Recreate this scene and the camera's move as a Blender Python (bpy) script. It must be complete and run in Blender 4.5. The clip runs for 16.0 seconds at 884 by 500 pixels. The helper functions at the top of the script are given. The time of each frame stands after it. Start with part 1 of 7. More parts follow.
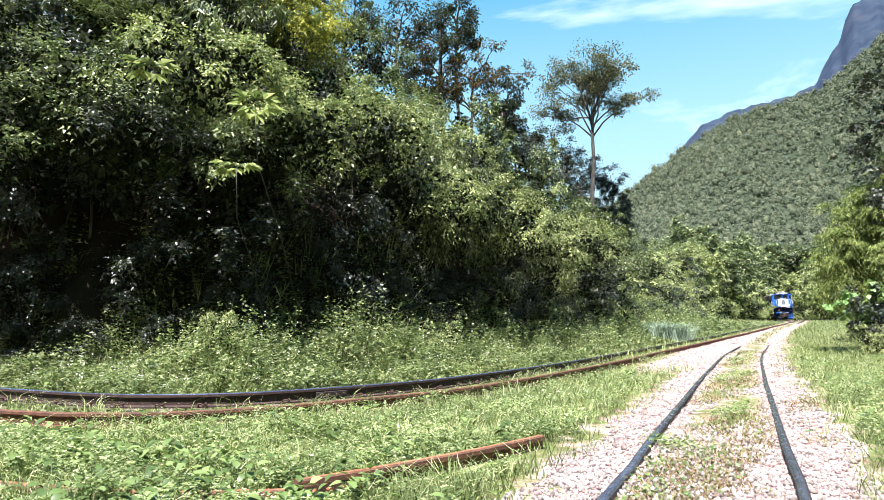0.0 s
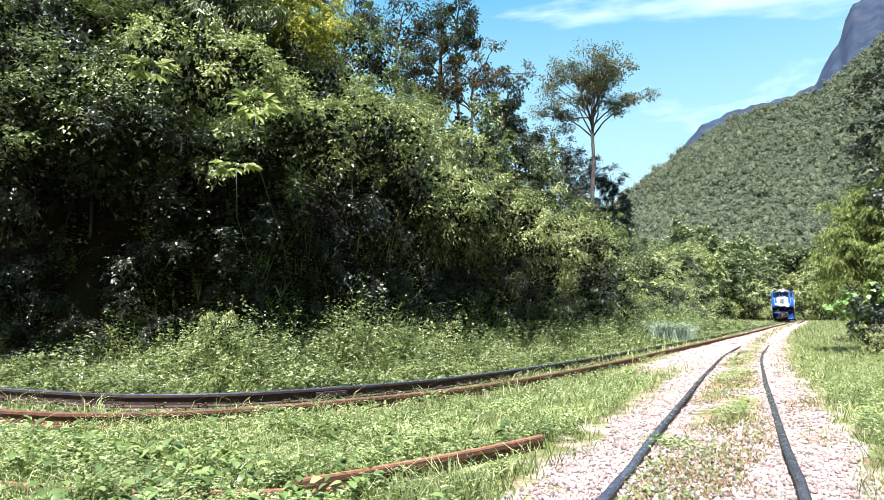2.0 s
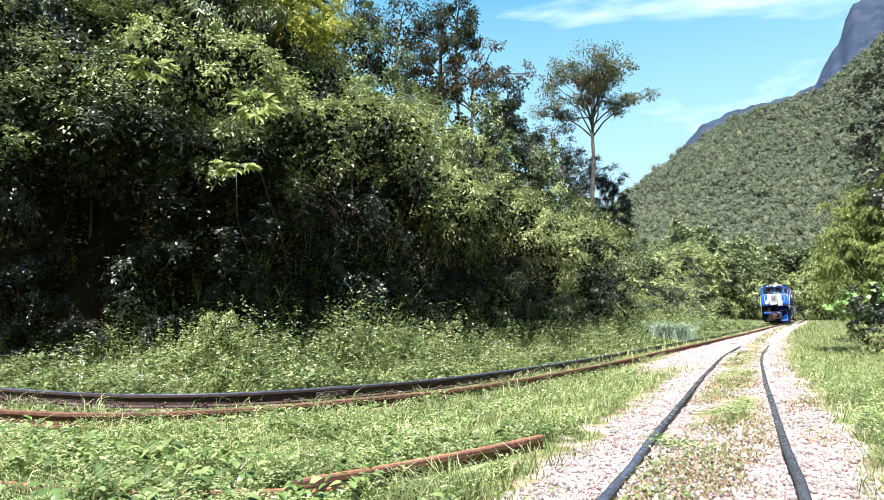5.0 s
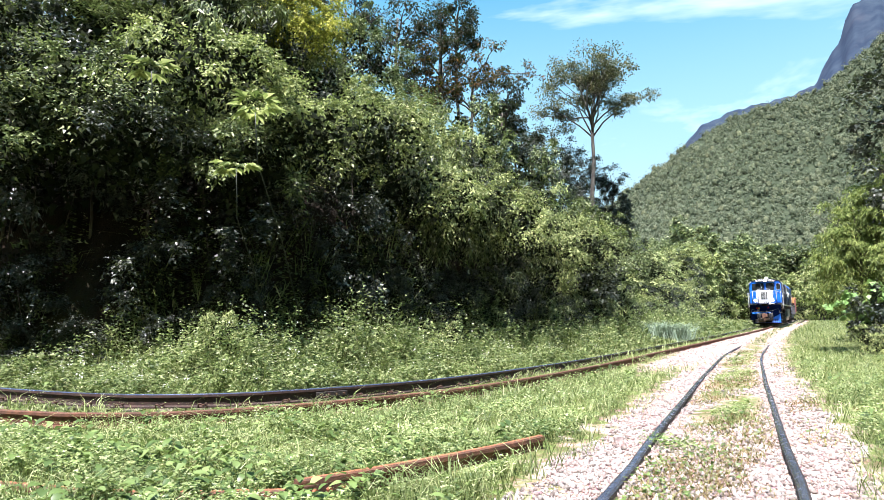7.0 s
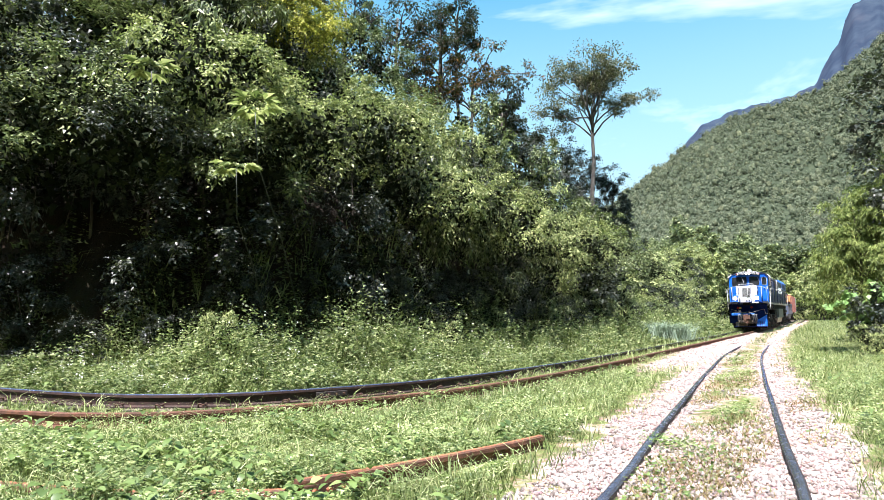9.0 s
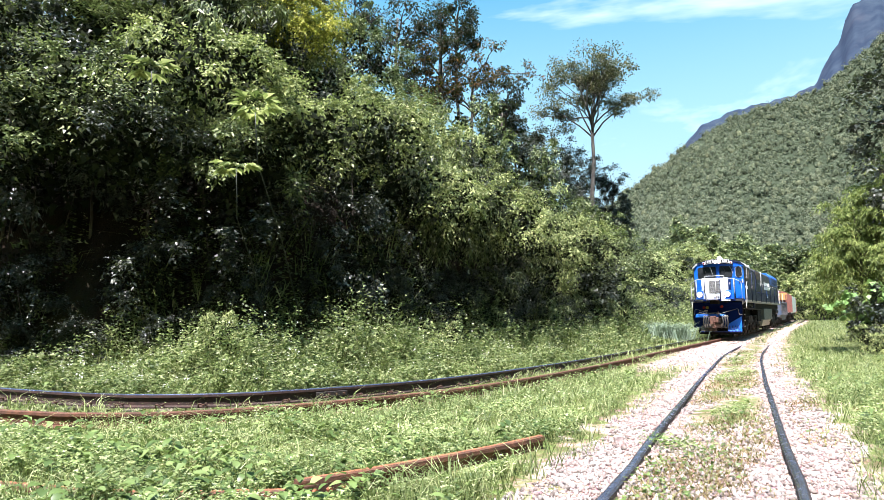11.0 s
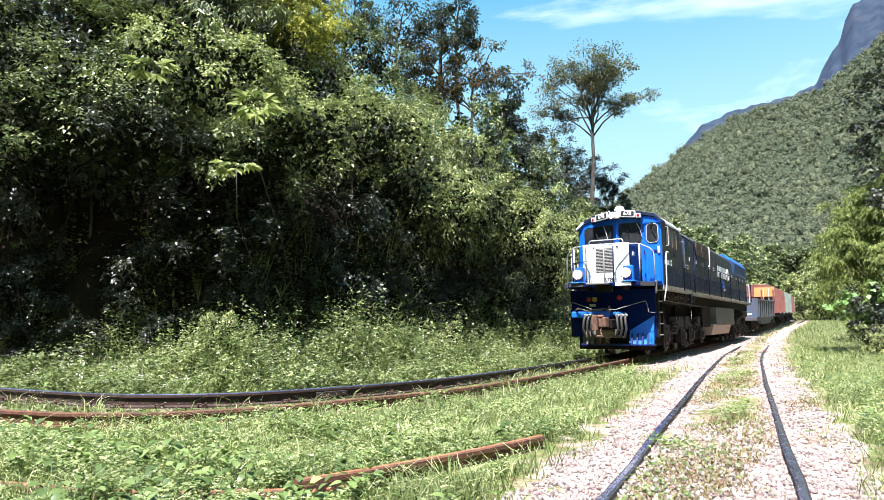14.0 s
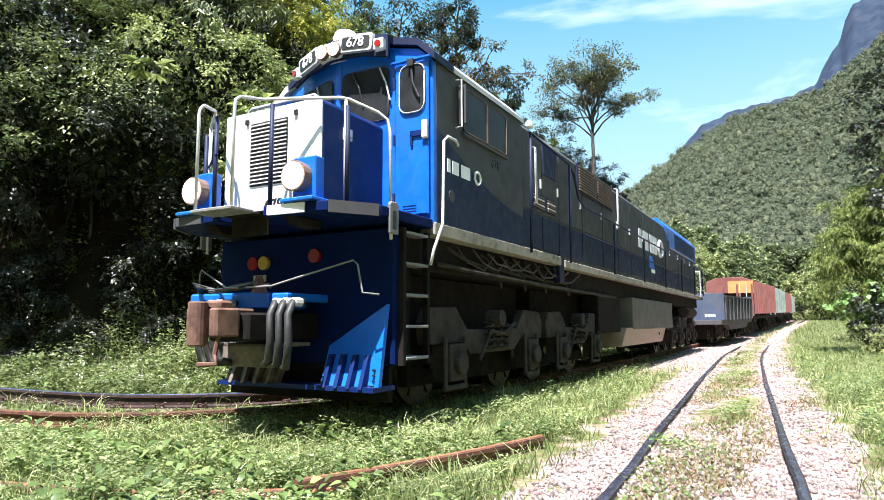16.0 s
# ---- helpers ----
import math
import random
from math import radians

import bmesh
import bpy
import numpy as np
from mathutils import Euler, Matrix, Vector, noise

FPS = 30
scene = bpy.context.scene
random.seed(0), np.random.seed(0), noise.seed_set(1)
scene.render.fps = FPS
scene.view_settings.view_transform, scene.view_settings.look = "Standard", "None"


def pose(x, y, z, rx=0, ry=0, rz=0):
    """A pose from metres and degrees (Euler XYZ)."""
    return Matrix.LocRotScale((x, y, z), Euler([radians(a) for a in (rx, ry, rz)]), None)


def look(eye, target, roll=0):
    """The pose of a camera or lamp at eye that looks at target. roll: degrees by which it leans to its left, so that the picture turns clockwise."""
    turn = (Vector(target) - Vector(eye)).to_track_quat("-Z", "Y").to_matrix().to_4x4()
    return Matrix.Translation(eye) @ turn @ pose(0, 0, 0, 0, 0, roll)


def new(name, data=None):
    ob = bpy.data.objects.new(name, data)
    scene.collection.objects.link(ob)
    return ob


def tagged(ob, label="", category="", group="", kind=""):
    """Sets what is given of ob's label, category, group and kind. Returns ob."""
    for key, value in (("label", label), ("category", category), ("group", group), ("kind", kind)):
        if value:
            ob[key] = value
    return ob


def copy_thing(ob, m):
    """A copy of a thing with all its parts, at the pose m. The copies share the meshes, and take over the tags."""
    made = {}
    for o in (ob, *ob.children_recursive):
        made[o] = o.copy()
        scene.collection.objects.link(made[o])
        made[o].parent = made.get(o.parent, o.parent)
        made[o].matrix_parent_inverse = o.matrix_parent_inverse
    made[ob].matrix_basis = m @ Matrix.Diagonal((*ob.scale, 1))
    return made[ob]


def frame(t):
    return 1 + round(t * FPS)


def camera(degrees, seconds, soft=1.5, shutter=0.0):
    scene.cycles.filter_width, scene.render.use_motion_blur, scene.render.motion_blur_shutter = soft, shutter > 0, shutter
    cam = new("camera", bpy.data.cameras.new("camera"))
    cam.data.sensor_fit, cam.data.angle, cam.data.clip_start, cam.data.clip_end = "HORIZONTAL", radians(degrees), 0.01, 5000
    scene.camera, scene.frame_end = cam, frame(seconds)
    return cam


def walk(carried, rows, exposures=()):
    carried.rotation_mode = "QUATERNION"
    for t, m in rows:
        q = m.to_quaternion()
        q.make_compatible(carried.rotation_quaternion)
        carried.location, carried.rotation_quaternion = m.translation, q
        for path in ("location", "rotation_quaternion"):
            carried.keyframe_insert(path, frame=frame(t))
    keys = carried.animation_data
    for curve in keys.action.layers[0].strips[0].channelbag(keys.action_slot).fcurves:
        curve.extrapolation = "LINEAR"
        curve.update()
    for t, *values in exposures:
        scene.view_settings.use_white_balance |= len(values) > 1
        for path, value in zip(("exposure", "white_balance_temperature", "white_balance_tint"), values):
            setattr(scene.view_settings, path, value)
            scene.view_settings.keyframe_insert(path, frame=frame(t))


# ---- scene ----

# ---------------------------------------------------------------- camera
EYE = (0.0, 0.0, 0.845)
cam = camera(69.9, 16.0, soft=0.4)
AIM = (0.0, 10.0, 0.845 + 10.0 * math.tan(radians(6.687)))
walk(cam, [(0.0, look(EYE, AIM, -0.214)), (16.0, look(EYE, AIM, -0.214))],
     exposures=[(0.0, 1.9, 6350, 16), (16.0, 1.9, 6350, 16)])

# ---------------------------------------------------------------- sky and sun
SUN_AZ = radians(206)      # compass bearing of the sun, clockwise from +y
SUN_EL = radians(66)
sun_dir = Vector((math.sin(SUN_AZ) * math.cos(SUN_EL), math.cos(SUN_AZ) * math.cos(SUN_EL), math.sin(SUN_EL)))

world = bpy.data.worlds.new("sky")
scene.world = world
world.use_nodes = True
wt = world.node_tree
wt.nodes.clear()
w_out = wt.nodes.new("ShaderNodeOutputWorld")
w_bg = wt.nodes.new("ShaderNodeBackground")
w_sky = wt.nodes.new("ShaderNodeTexSky")
w_sky.sky_type = 'NISHITA'
w_sky.sun_disc = False
w_sky.sun_elevation = SUN_EL
w_sky.sun_rotation = SUN_AZ
w_sky.air_density = 1.0
w_sky.dust_density = 0.6
w_sky.ozone_density = 1.0
w_co = wt.nodes.new("ShaderNodeTexCoord")
w_map = wt.nodes.new("ShaderNodeMapping")
w_map.inputs["Scale"].default_value = (1.0, 1.0, 3.2)
w_map.inputs["Location"].default_value = (1.35, 0.6, 0.15)
w_noise = wt.nodes.new("ShaderNodeTexNoise")
w_noise.inputs["Scale"].default_value = 1.9
w_noise.inputs["Detail"].default_value = 6
w_noise.inputs["Roughness"].default_value = 0.55
w_noise.inputs["Distortion"].default_value = 0.5
w_ramp = wt.nodes.new("ShaderNodeValToRGB")
w_ramp.color_ramp.elements[0].position = 0.56
w_ramp.color_ramp.elements[0].color = (0, 0, 0, 1)
w_ramp.color_ramp.elements[1].position = 0.86
w_ramp.color_ramp.elements[1].color = (1, 1, 1, 1)
w_mix = wt.nodes.new("ShaderNodeMixRGB")
w_mix.inputs[2].default_value = (9.0, 9.3, 9.8, 1)
wt.links.new(w_co.outputs["Generated"], w_map.inputs["Vector"])
wt.links.new(w_map.outputs["Vector"], w_noise.inputs["Vector"])
wt.links.new(w_noise.outputs["Fac"], w_ramp.inputs["Fac"])
wt.links.new(w_ramp.outputs["Color"], w_mix.inputs[0])
w_tint = wt.nodes.new("ShaderNodeMixRGB")
w_tint.blend_type = 'MULTIPLY'
w_tint.inputs[0].default_value = 1.0
w_tint.inputs[2].default_value = (0.70, 1.36, 1.18, 1)
wt.links.new(w_sky.outputs["Color"], w_tint.inputs[1])
w_sep = wt.nodes.new("ShaderNodeSeparateXYZ")
wt.links.new(w_co.outputs["Generated"], w_sep.inputs[0])
w_low = wt.nodes.new("ShaderNodeMapRange")
for key, value in (("From Min", 0.48), ("From Max", 0.14), ("To Min", 0.0), ("To Max", 0.9)):
    w_low.inputs[key].default_value = value
wt.links.new(w_sep.outputs["Z"], w_low.inputs["Value"])
w_haze = wt.nodes.new("ShaderNodeMixRGB")
w_haze.inputs[2].default_value = (3.0, 3.95, 4.35, 1)
wt.links.new(w_low.outputs["Result"], w_haze.inputs[0])
wt.links.new(w_tint.outputs["Color"], w_haze.inputs[1])
wt.links.new(w_haze.outputs["Color"], w_mix.inputs[1])
wt.links.new(w_mix.outputs["Color"], w_bg.inputs["Color"])
w_bg.inputs["Strength"].default_value = 0.066
wt.links.new(w_bg.outputs["Background"], w_out.inputs["Surface"])

sun_data = bpy.data.lights.new("sun", 'SUN')
sun_data.energy = 5.0
sun_data.angle = radians(0.53)
sun_data.color = (1.0, 0.965, 0.93)
sun = new("sun", sun_data)
sun.matrix_world = look((0, 0, 60), Vector((0, 0, 60)) - sun_dir)

# ---------------------------------------------------------------- materials
def node_mat(name):
    m = bpy.data.materials.new(name)
    m.use_nodes = True
    nt = m.node_tree
    bsdf = nt.nodes["Principled BSDF"]
    return m, nt, bsdf


def noise_fac(nt, scale, detail=4, rough=0.55, stretch=None, lo=0.35, hi=0.65):
    co = nt.nodes.new("ShaderNodeTexCoord")
    n = nt.nodes.new("ShaderNodeTexNoise")
    n.inputs["Scale"].default_value = scale
    n.inputs["Detail"].default_value = detail
    n.inputs["Roughness"].default_value = rough
    if stretch:
        mp = nt.nodes.new("ShaderNodeMapping")
        mp.inputs["Scale"].default_value = stretch
        nt.links.new(co.outputs["Object"], mp.inputs["Vector"])
        nt.links.new(mp.outputs["Vector"], n.inputs["Vector"])
    else:
        nt.links.new(co.outputs["Object"], n.inputs["Vector"])
    r = nt.nodes.new("ShaderNodeMapRange")
    r.inputs["From Min"].default_value = lo
    r.inputs["From Max"].default_value = hi
    nt.links.new(n.outputs["Fac"], r.inputs["Value"])
    return r.outputs["Result"], n.outputs["Fac"]


def mix_col(nt, fac, a, b, blend='MIX'):
    m = nt.nodes.new("ShaderNodeMixRGB")
    m.blend_type = blend
    for sock, v in ((m.inputs[0], fac), (m.inputs[1], a), (m.inputs[2], b)):
        if isinstance(v, bpy.types.NodeSocket):
            nt.links.new(v, sock)
        elif isinstance(v, (int, float)):
            sock.default_value = v
        else:
            sock.default_value = (*v, 1)
    return m.outputs[0]


def surface(name, c1, c2, scale=6, rough=0.6, metal=0.0, dirt=None, dirt_scale=1.5, dirt_amount=0.5, bump=0.15,
            bump_scale=60, stretch=None, coat=0.0, spec=0.5):
    """Paint, rust, wood and the like: two tones, larger stains and fine relief."""
    m, nt, b = node_mat(name)
    f1, _ = noise_fac(nt, scale, stretch=stretch)
    col = mix_col(nt, f1, c1, c2)
    if dirt:
        f2, _ = noise_fac(nt, dirt_scale, detail=7, rough=0.65, lo=0.5, hi=0.75)
        mul = nt.nodes.new("ShaderNodeMath")
        mul.operation = 'MULTIPLY'
        mul.inputs[1].default_value = dirt_amount
        nt.links.new(f2, mul.inputs[0])
        col = mix_col(nt, mul.outputs[0], col, dirt)
    nt.links.new(col, b.inputs["Base Color"])
    b.inputs["Metallic"].default_value = metal
    fr, _ = noise_fac(nt, scale * 2.3, lo=0.3, hi=0.7)
    rr = nt.nodes.new("ShaderNodeMapRange")
    rr.inputs["To Min"].default_value = max(0.02, rough - 0.1)
    rr.inputs["To Max"].default_value = min(1.0, rough + 0.12)
    nt.links.new(fr, rr.inputs["Value"])
    nt.links.new(rr.outputs["Result"], b.inputs["Roughness"])
    b.inputs["Specular IOR Level"].default_value = spec
    b.inputs["Coat Weight"].default_value = coat
    if bump:
        _, raw = noise_fac(nt, bump_scale, detail=6)
        bp = nt.nodes.new("ShaderNodeBump")
        bp.inputs["Strength"].default_value = bump
        bp.inputs["Distance"].default_value = 0.02
        nt.links.new(raw, bp.inputs["Height"])
        nt.links.new(bp.outputs["Normal"], b.inputs["Normal"])
    return m


def leaf_mat(name, tones, rough=0.45, trans=0.35, spec=0.5, patch=0.9, patch_mix=0.55):
    """Leaves: every leaf its own tone between the given ones, some light shining through."""
    m, nt, b = node_mat(name)
    geo = nt.nodes.new("ShaderNodeNewGeometry")
    ramp = nt.nodes.new("ShaderNodeValToRGB")
    e = ramp.color_ramp.elements
    while len(e) < len(tones):
        e.new(0.5)
    for i, (p, c) in enumerate(tones):
        e[i].position = p
        e[i].color = (*c, 1)
    nt.links.new(geo.outputs["Random Per Island"], ramp.inputs["Fac"])
    f, _ = noise_fac(nt, patch, detail=3)
    hs = nt.nodes.new("ShaderNodeHueSaturation")
    info = nt.nodes.new("ShaderNodeObjectInfo")
    mr = nt.nodes.new("ShaderNodeMapRange")
    mr.inputs["To Min"].default_value = 0.75
    mr.inputs["To Max"].default_value = 1.25
    nt.links.new(info.outputs["Random"], mr.inputs["Value"])
    nt.links.new(mr.outputs["Result"], hs.inputs["Value"])
    col = mix_col(nt, f, ramp.outputs["Color"], tuple(x * 0.7 for x in tones[0][1]))
    col = mix_col(nt, patch_mix, ramp.outputs["Color"], col)
    nt.links.new(col, hs.inputs["Color"])
    nt.links.new(hs.outputs["Color"], b.inputs["Base Color"])
    b.inputs["Roughness"].default_value = rough
    b.inputs["Specular IOR Level"].default_value = spec
    tr = nt.nodes.new("ShaderNodeBsdfTranslucent")
    nt.links.new(mix_col(nt, 0.35, hs.outputs["Color"], (0.20, 0.30, 0.05)), tr.inputs["Color"])
    ms = nt.nodes.new("ShaderNodeMixShader")
    ms.inputs[0].default_value = trans
    nt.links.new(b.outputs[0], ms.inputs[1])
    nt.links.new(tr.outputs[0], ms.inputs[2])
    nt.links.new(ms.outputs[0], nt.nodes["Material Output"].inputs["Surface"])
    return m


def lamp_mat(name, col, strength):
    m, nt, b = node_mat(name)
    b.inputs["Base Color"].default_value = (*col, 1)
    b.inputs["Emission Color"].default_value = (*col, 1)
    b.inputs["Emission Strength"].default_value = strength
    b.inputs["Roughness"].default_value = 0.15
    return m


# dark and light leaf tones also carry shade and sun on the bank
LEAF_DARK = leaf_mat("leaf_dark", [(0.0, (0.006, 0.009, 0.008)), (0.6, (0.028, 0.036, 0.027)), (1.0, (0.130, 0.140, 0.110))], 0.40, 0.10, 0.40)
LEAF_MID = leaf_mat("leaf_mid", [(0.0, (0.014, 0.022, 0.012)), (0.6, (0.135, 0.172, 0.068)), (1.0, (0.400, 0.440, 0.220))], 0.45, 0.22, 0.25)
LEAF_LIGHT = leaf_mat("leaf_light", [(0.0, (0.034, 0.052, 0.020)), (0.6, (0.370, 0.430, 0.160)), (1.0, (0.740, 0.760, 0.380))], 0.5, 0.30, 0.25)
LEAF_YELLOW = leaf_mat("leaf_yellow", [(0.0, (0.060, 0.080, 0.018)), (0.6, (0.175, 0.232, 0.060)), (1.0, (0.360, 0.405, 0.130))], 0.55, 0.34, 0.2)
LEAF_BROWN = leaf_mat("leaf_brown", [(0.0, (0.0255, 0.0142, 0.0085)), (0.45, (0.0221, 0.0263, 0.0119)), (0.75, (0.120, 0.050, 0.018)), (1.0, (0.240, 0.105, 0.034))], 0.7, 0.22, 0.08)
# near-black filler foliage: the shade inside crowns put into colour
LEAF_INNER_SHADE = leaf_mat("inner_leaves", [(0.0, (0.0080, 0.0120, 0.0060)), (1.0, (0.0240, 0.0280, 0.0140))], 0.9, 0.0, 0.05)
# tones paled and greyed to put the hillside's haze into colour
LEAF_FAR_HAZE = leaf_mat("leaf_far_haze", [(0.0, (0.086, 0.104, 0.070)), (0.6, (0.130, 0.150, 0.097)), (1.0, (0.190, 0.202, 0.140))], 0.9, 0.1, 0.1, 0.24, 0.85)
GRASS = leaf_mat("grass_blade", [(0.0, (0.058, 0.086, 0.022)), (0.6, (0.252, 0.310, 0.115)), (1.0, (0.630, 0.635, 0.360))], 0.42, 0.35)
WEED = leaf_mat("weed_leaf", [(0.0, (0.053, 0.088, 0.032)), (0.6, (0.250, 0.310, 0.112)), (1.0, (0.540, 0.575, 0.310))], 0.45, 0.34, 0.3)
SILVER_GRASS = leaf_mat("silver_grass", [(0.0, (0.16, 0.22, 0.15)), (1.0, (0.34, 0.42, 0.34))], 0.5, 0.2)
PETAL = leaf_mat("petal", [(0.0, (0.6, 0.6, 0.56)), (1.0, (0.85, 0.85, 0.82))], 0.7, 0.2)
BARK = surface("bark", (0.022, 0.017, 0.013), (0.07, 0.058, 0.047), 7, 0.9, bump=0.6, bump_scale=25, stretch=(1, 1, 0.3))
RUST = surface("rusty_steel", (0.030, 0.014, 0.010), (0.075, 0.033, 0.019), 14, 0.85, 0.1, dirt=(0.03, 0.02, 0.014), dirt_scale=4, bump=0.35, bump_scale=90)
RUST_DARK = surface("blackened_rail", (0.010, 0.008, 0.009), (0.026, 0.018, 0.017), 14, 0.8, 0.1, dirt=(0.03, 0.016, 0.012), dirt_scale=4, bump=0.3, bump_scale=90)
RUST_BROWN = surface("brown_rail_side", (0.018, 0.010, 0.009), (0.046, 0.021, 0.016), 14, 0.8, 0.1, dirt=(0.03, 0.016, 0.012), dirt_scale=4, bump=0.3, bump_scale=90)
RUST_OLD = surface("flaking_rust", (0.06, 0.025, 0.015), (0.13, 0.052, 0.028), 14, 0.85, 0.1, dirt=(0.03, 0.02, 0.014), dirt_scale=4, bump=0.35, bump_scale=90)
RUST_RED = surface("orange_rust", (0.19, 0.066, 0.03), (0.32, 0.12, 0.055), 12, 0.85, 0.1, dirt=(0.08, 0.033, 0.018), dirt_scale=5, bump=0.4, bump_scale=80)
RAIL_TOP = surface("worn_rail_head", (0.18, 0.18, 0.28), (0.30, 0.30, 0.42), 8, 0.2, 0.9, dirt=(0.12, 0.07, 0.05), dirt_scale=9, dirt_amount=0.4, bump=0.05)
SLEEPER = surface("old_timber", (0.07, 0.055, 0.042), (0.15, 0.12, 0.095), 9, 0.95, bump=0.6, bump_scale=30, stretch=(0.3, 3, 3))
STONE = surface("ballast_stone", (0.17, 0.13, 0.12), (0.46, 0.40, 0.375), 11, 0.9, dirt=(0.20, 0.11, 0.085), dirt_scale=6, bump=0.5, bump_scale=70)


def vary_islands(m, lo, hi):
    """Each loose piece of a mesh takes its own tone."""
    nt = m.node_tree
    b = nt.nodes["Principled BSDF"]
    src = b.inputs["Base Color"].links[0].from_socket
    geo = nt.nodes.new("ShaderNodeNewGeometry")
    mr = nt.nodes.new("ShaderNodeMapRange")
    mr.inputs["To Min"].default_value = lo
    mr.inputs["To Max"].default_value = hi
    hr = nt.nodes.new("ShaderNodeMapRange")
    hr.inputs["From Min"].default_value = 1.0
    hr.inputs["From Max"].default_value = 0.0
    hr.inputs["To Min"].default_value = 0.475
    hr.inputs["To Max"].default_value = 0.515
    hs = nt.nodes.new("ShaderNodeHueSaturation")
    nt.links.new(geo.outputs["Random Per Island"], mr.inputs["Value"])
    nt.links.new(geo.outputs["Random Per Island"], hr.inputs["Value"])
    nt.links.new(mr.outputs["Result"], hs.inputs["Value"])
    nt.links.new(hr.outputs["Result"], hs.inputs["Hue"])
    nt.links.new(src, hs.inputs["Color"])
    nt.links.new(hs.outputs["Color"], b.inputs["Base Color"])


vary_islands(STONE, 0.55, 1.3)


def ground_mat():
    m, nt, b = node_mat("ground_soil_and_gravel")
    at = nt.nodes.new("ShaderNodeAttribute")
    at.attribute_name = "gravel"
    fs, _ = noise_fac(nt, 1.3, 6)
    soil = mix_col(nt, fs, (0.085, 0.06, 0.035), (0.14, 0.13, 0.05))
    fg, _ = noise_fac(nt, 9, 5)
    soil = mix_col(nt, fg, soil, (0.10, 0.15, 0.035))
    vor = nt.nodes.new("ShaderNodeTexVoronoi")
    vor.inputs["Scale"].default_value = 34
    co = nt.nodes.new("ShaderNodeTexCoord")
    nt.links.new(co.outputs["Object"], vor.inputs["Vector"])
    stone = mix_col(nt, 0.4, (0.44, 0.28, 0.245), vor.outputs["Color"], 'MULTIPLY')
    fd, _ = noise_fac(nt, 2.2, 6, lo=0.45, hi=0.7)
    stone = mix_col(nt, fd, stone, (0.43, 0.365, 0.33))
    # ragged edge between soil and gravel
    fe, _ = noise_fac(nt, 3.0, 7, 0.7, lo=0.25, hi=0.75)
    add = nt.nodes.new("ShaderNodeMath")
    add.operation = 'ADD'
    nt.links.new(at.outputs["Fac"], add.inputs[0])
    nt.links.new(fe, add.inputs[1])
    mr = nt.nodes.new("ShaderNodeMapRange")
    mr.inputs["From Min"].default_value = 0.85
    mr.inputs["From Max"].default_value = 1.15
    nt.links.new(add.outputs[0], mr.inputs["Value"])
    # forest soil, taken to near-black so its colour carries the bank's shade
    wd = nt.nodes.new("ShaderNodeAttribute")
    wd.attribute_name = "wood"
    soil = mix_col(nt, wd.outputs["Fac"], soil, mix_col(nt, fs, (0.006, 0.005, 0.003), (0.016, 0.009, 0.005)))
    nt.links.new(mix_col(nt, mr.outputs["Result"], soil, stone), b.inputs["Base Color"])
    b.inputs["Roughness"].default_value = 0.95
    b.inputs["Specular IOR Level"].default_value = 0.2
    bp = nt.nodes.new("ShaderNodeBump")
    bp.inputs["Strength"].default_value = 0.8
    bp.inputs["Distance"].default_value = 0.03
    nt.links.new(vor.outputs["Distance"], bp.inputs["Height"])
    nt.links.new(bp.outputs["Normal"], b.inputs["Normal"])
    return m


GROUND = ground_mat()
# canopy tones lightened and greyed, haze painted into the base
CANOPY = surface("hazed_forest_canopy", (0.05, 0.064, 0.038), (0.09, 0.104, 0.06), 0.13, 0.95, dirt=(0.115, 0.12, 0.07), dirt_scale=0.07, dirt_amount=0.7, bump=1.0, bump_scale=0.9, spec=0.1)
vary_islands(CANOPY, 0.62, 1.3)
CANOPY.node_tree.nodes["Bump"].inputs["Distance"].default_value = 0.8
HILL = surface("hillside_growth", (0.020, 0.028, 0.016), (0.042, 0.052, 0.030), 0.2, 0.95, bump=1.0, bump_scale=0.9, spec=0.1)
BROAD = leaf_mat("broad_leaf", [(0.0, (0.044, 0.077, 0.021)), (0.6, (0.114, 0.171, 0.047)), (1.0, (0.228, 0.297, 0.102))], 0.45, 0.25, 0.4)
DRY = leaf_mat("dry_grass", [(0.0, (0.14, 0.09, 0.045)), (0.5, (0.30, 0.22, 0.12)), (1.0, (0.22, 0.27, 0.09))], 0.8, 0.2, 0.1)


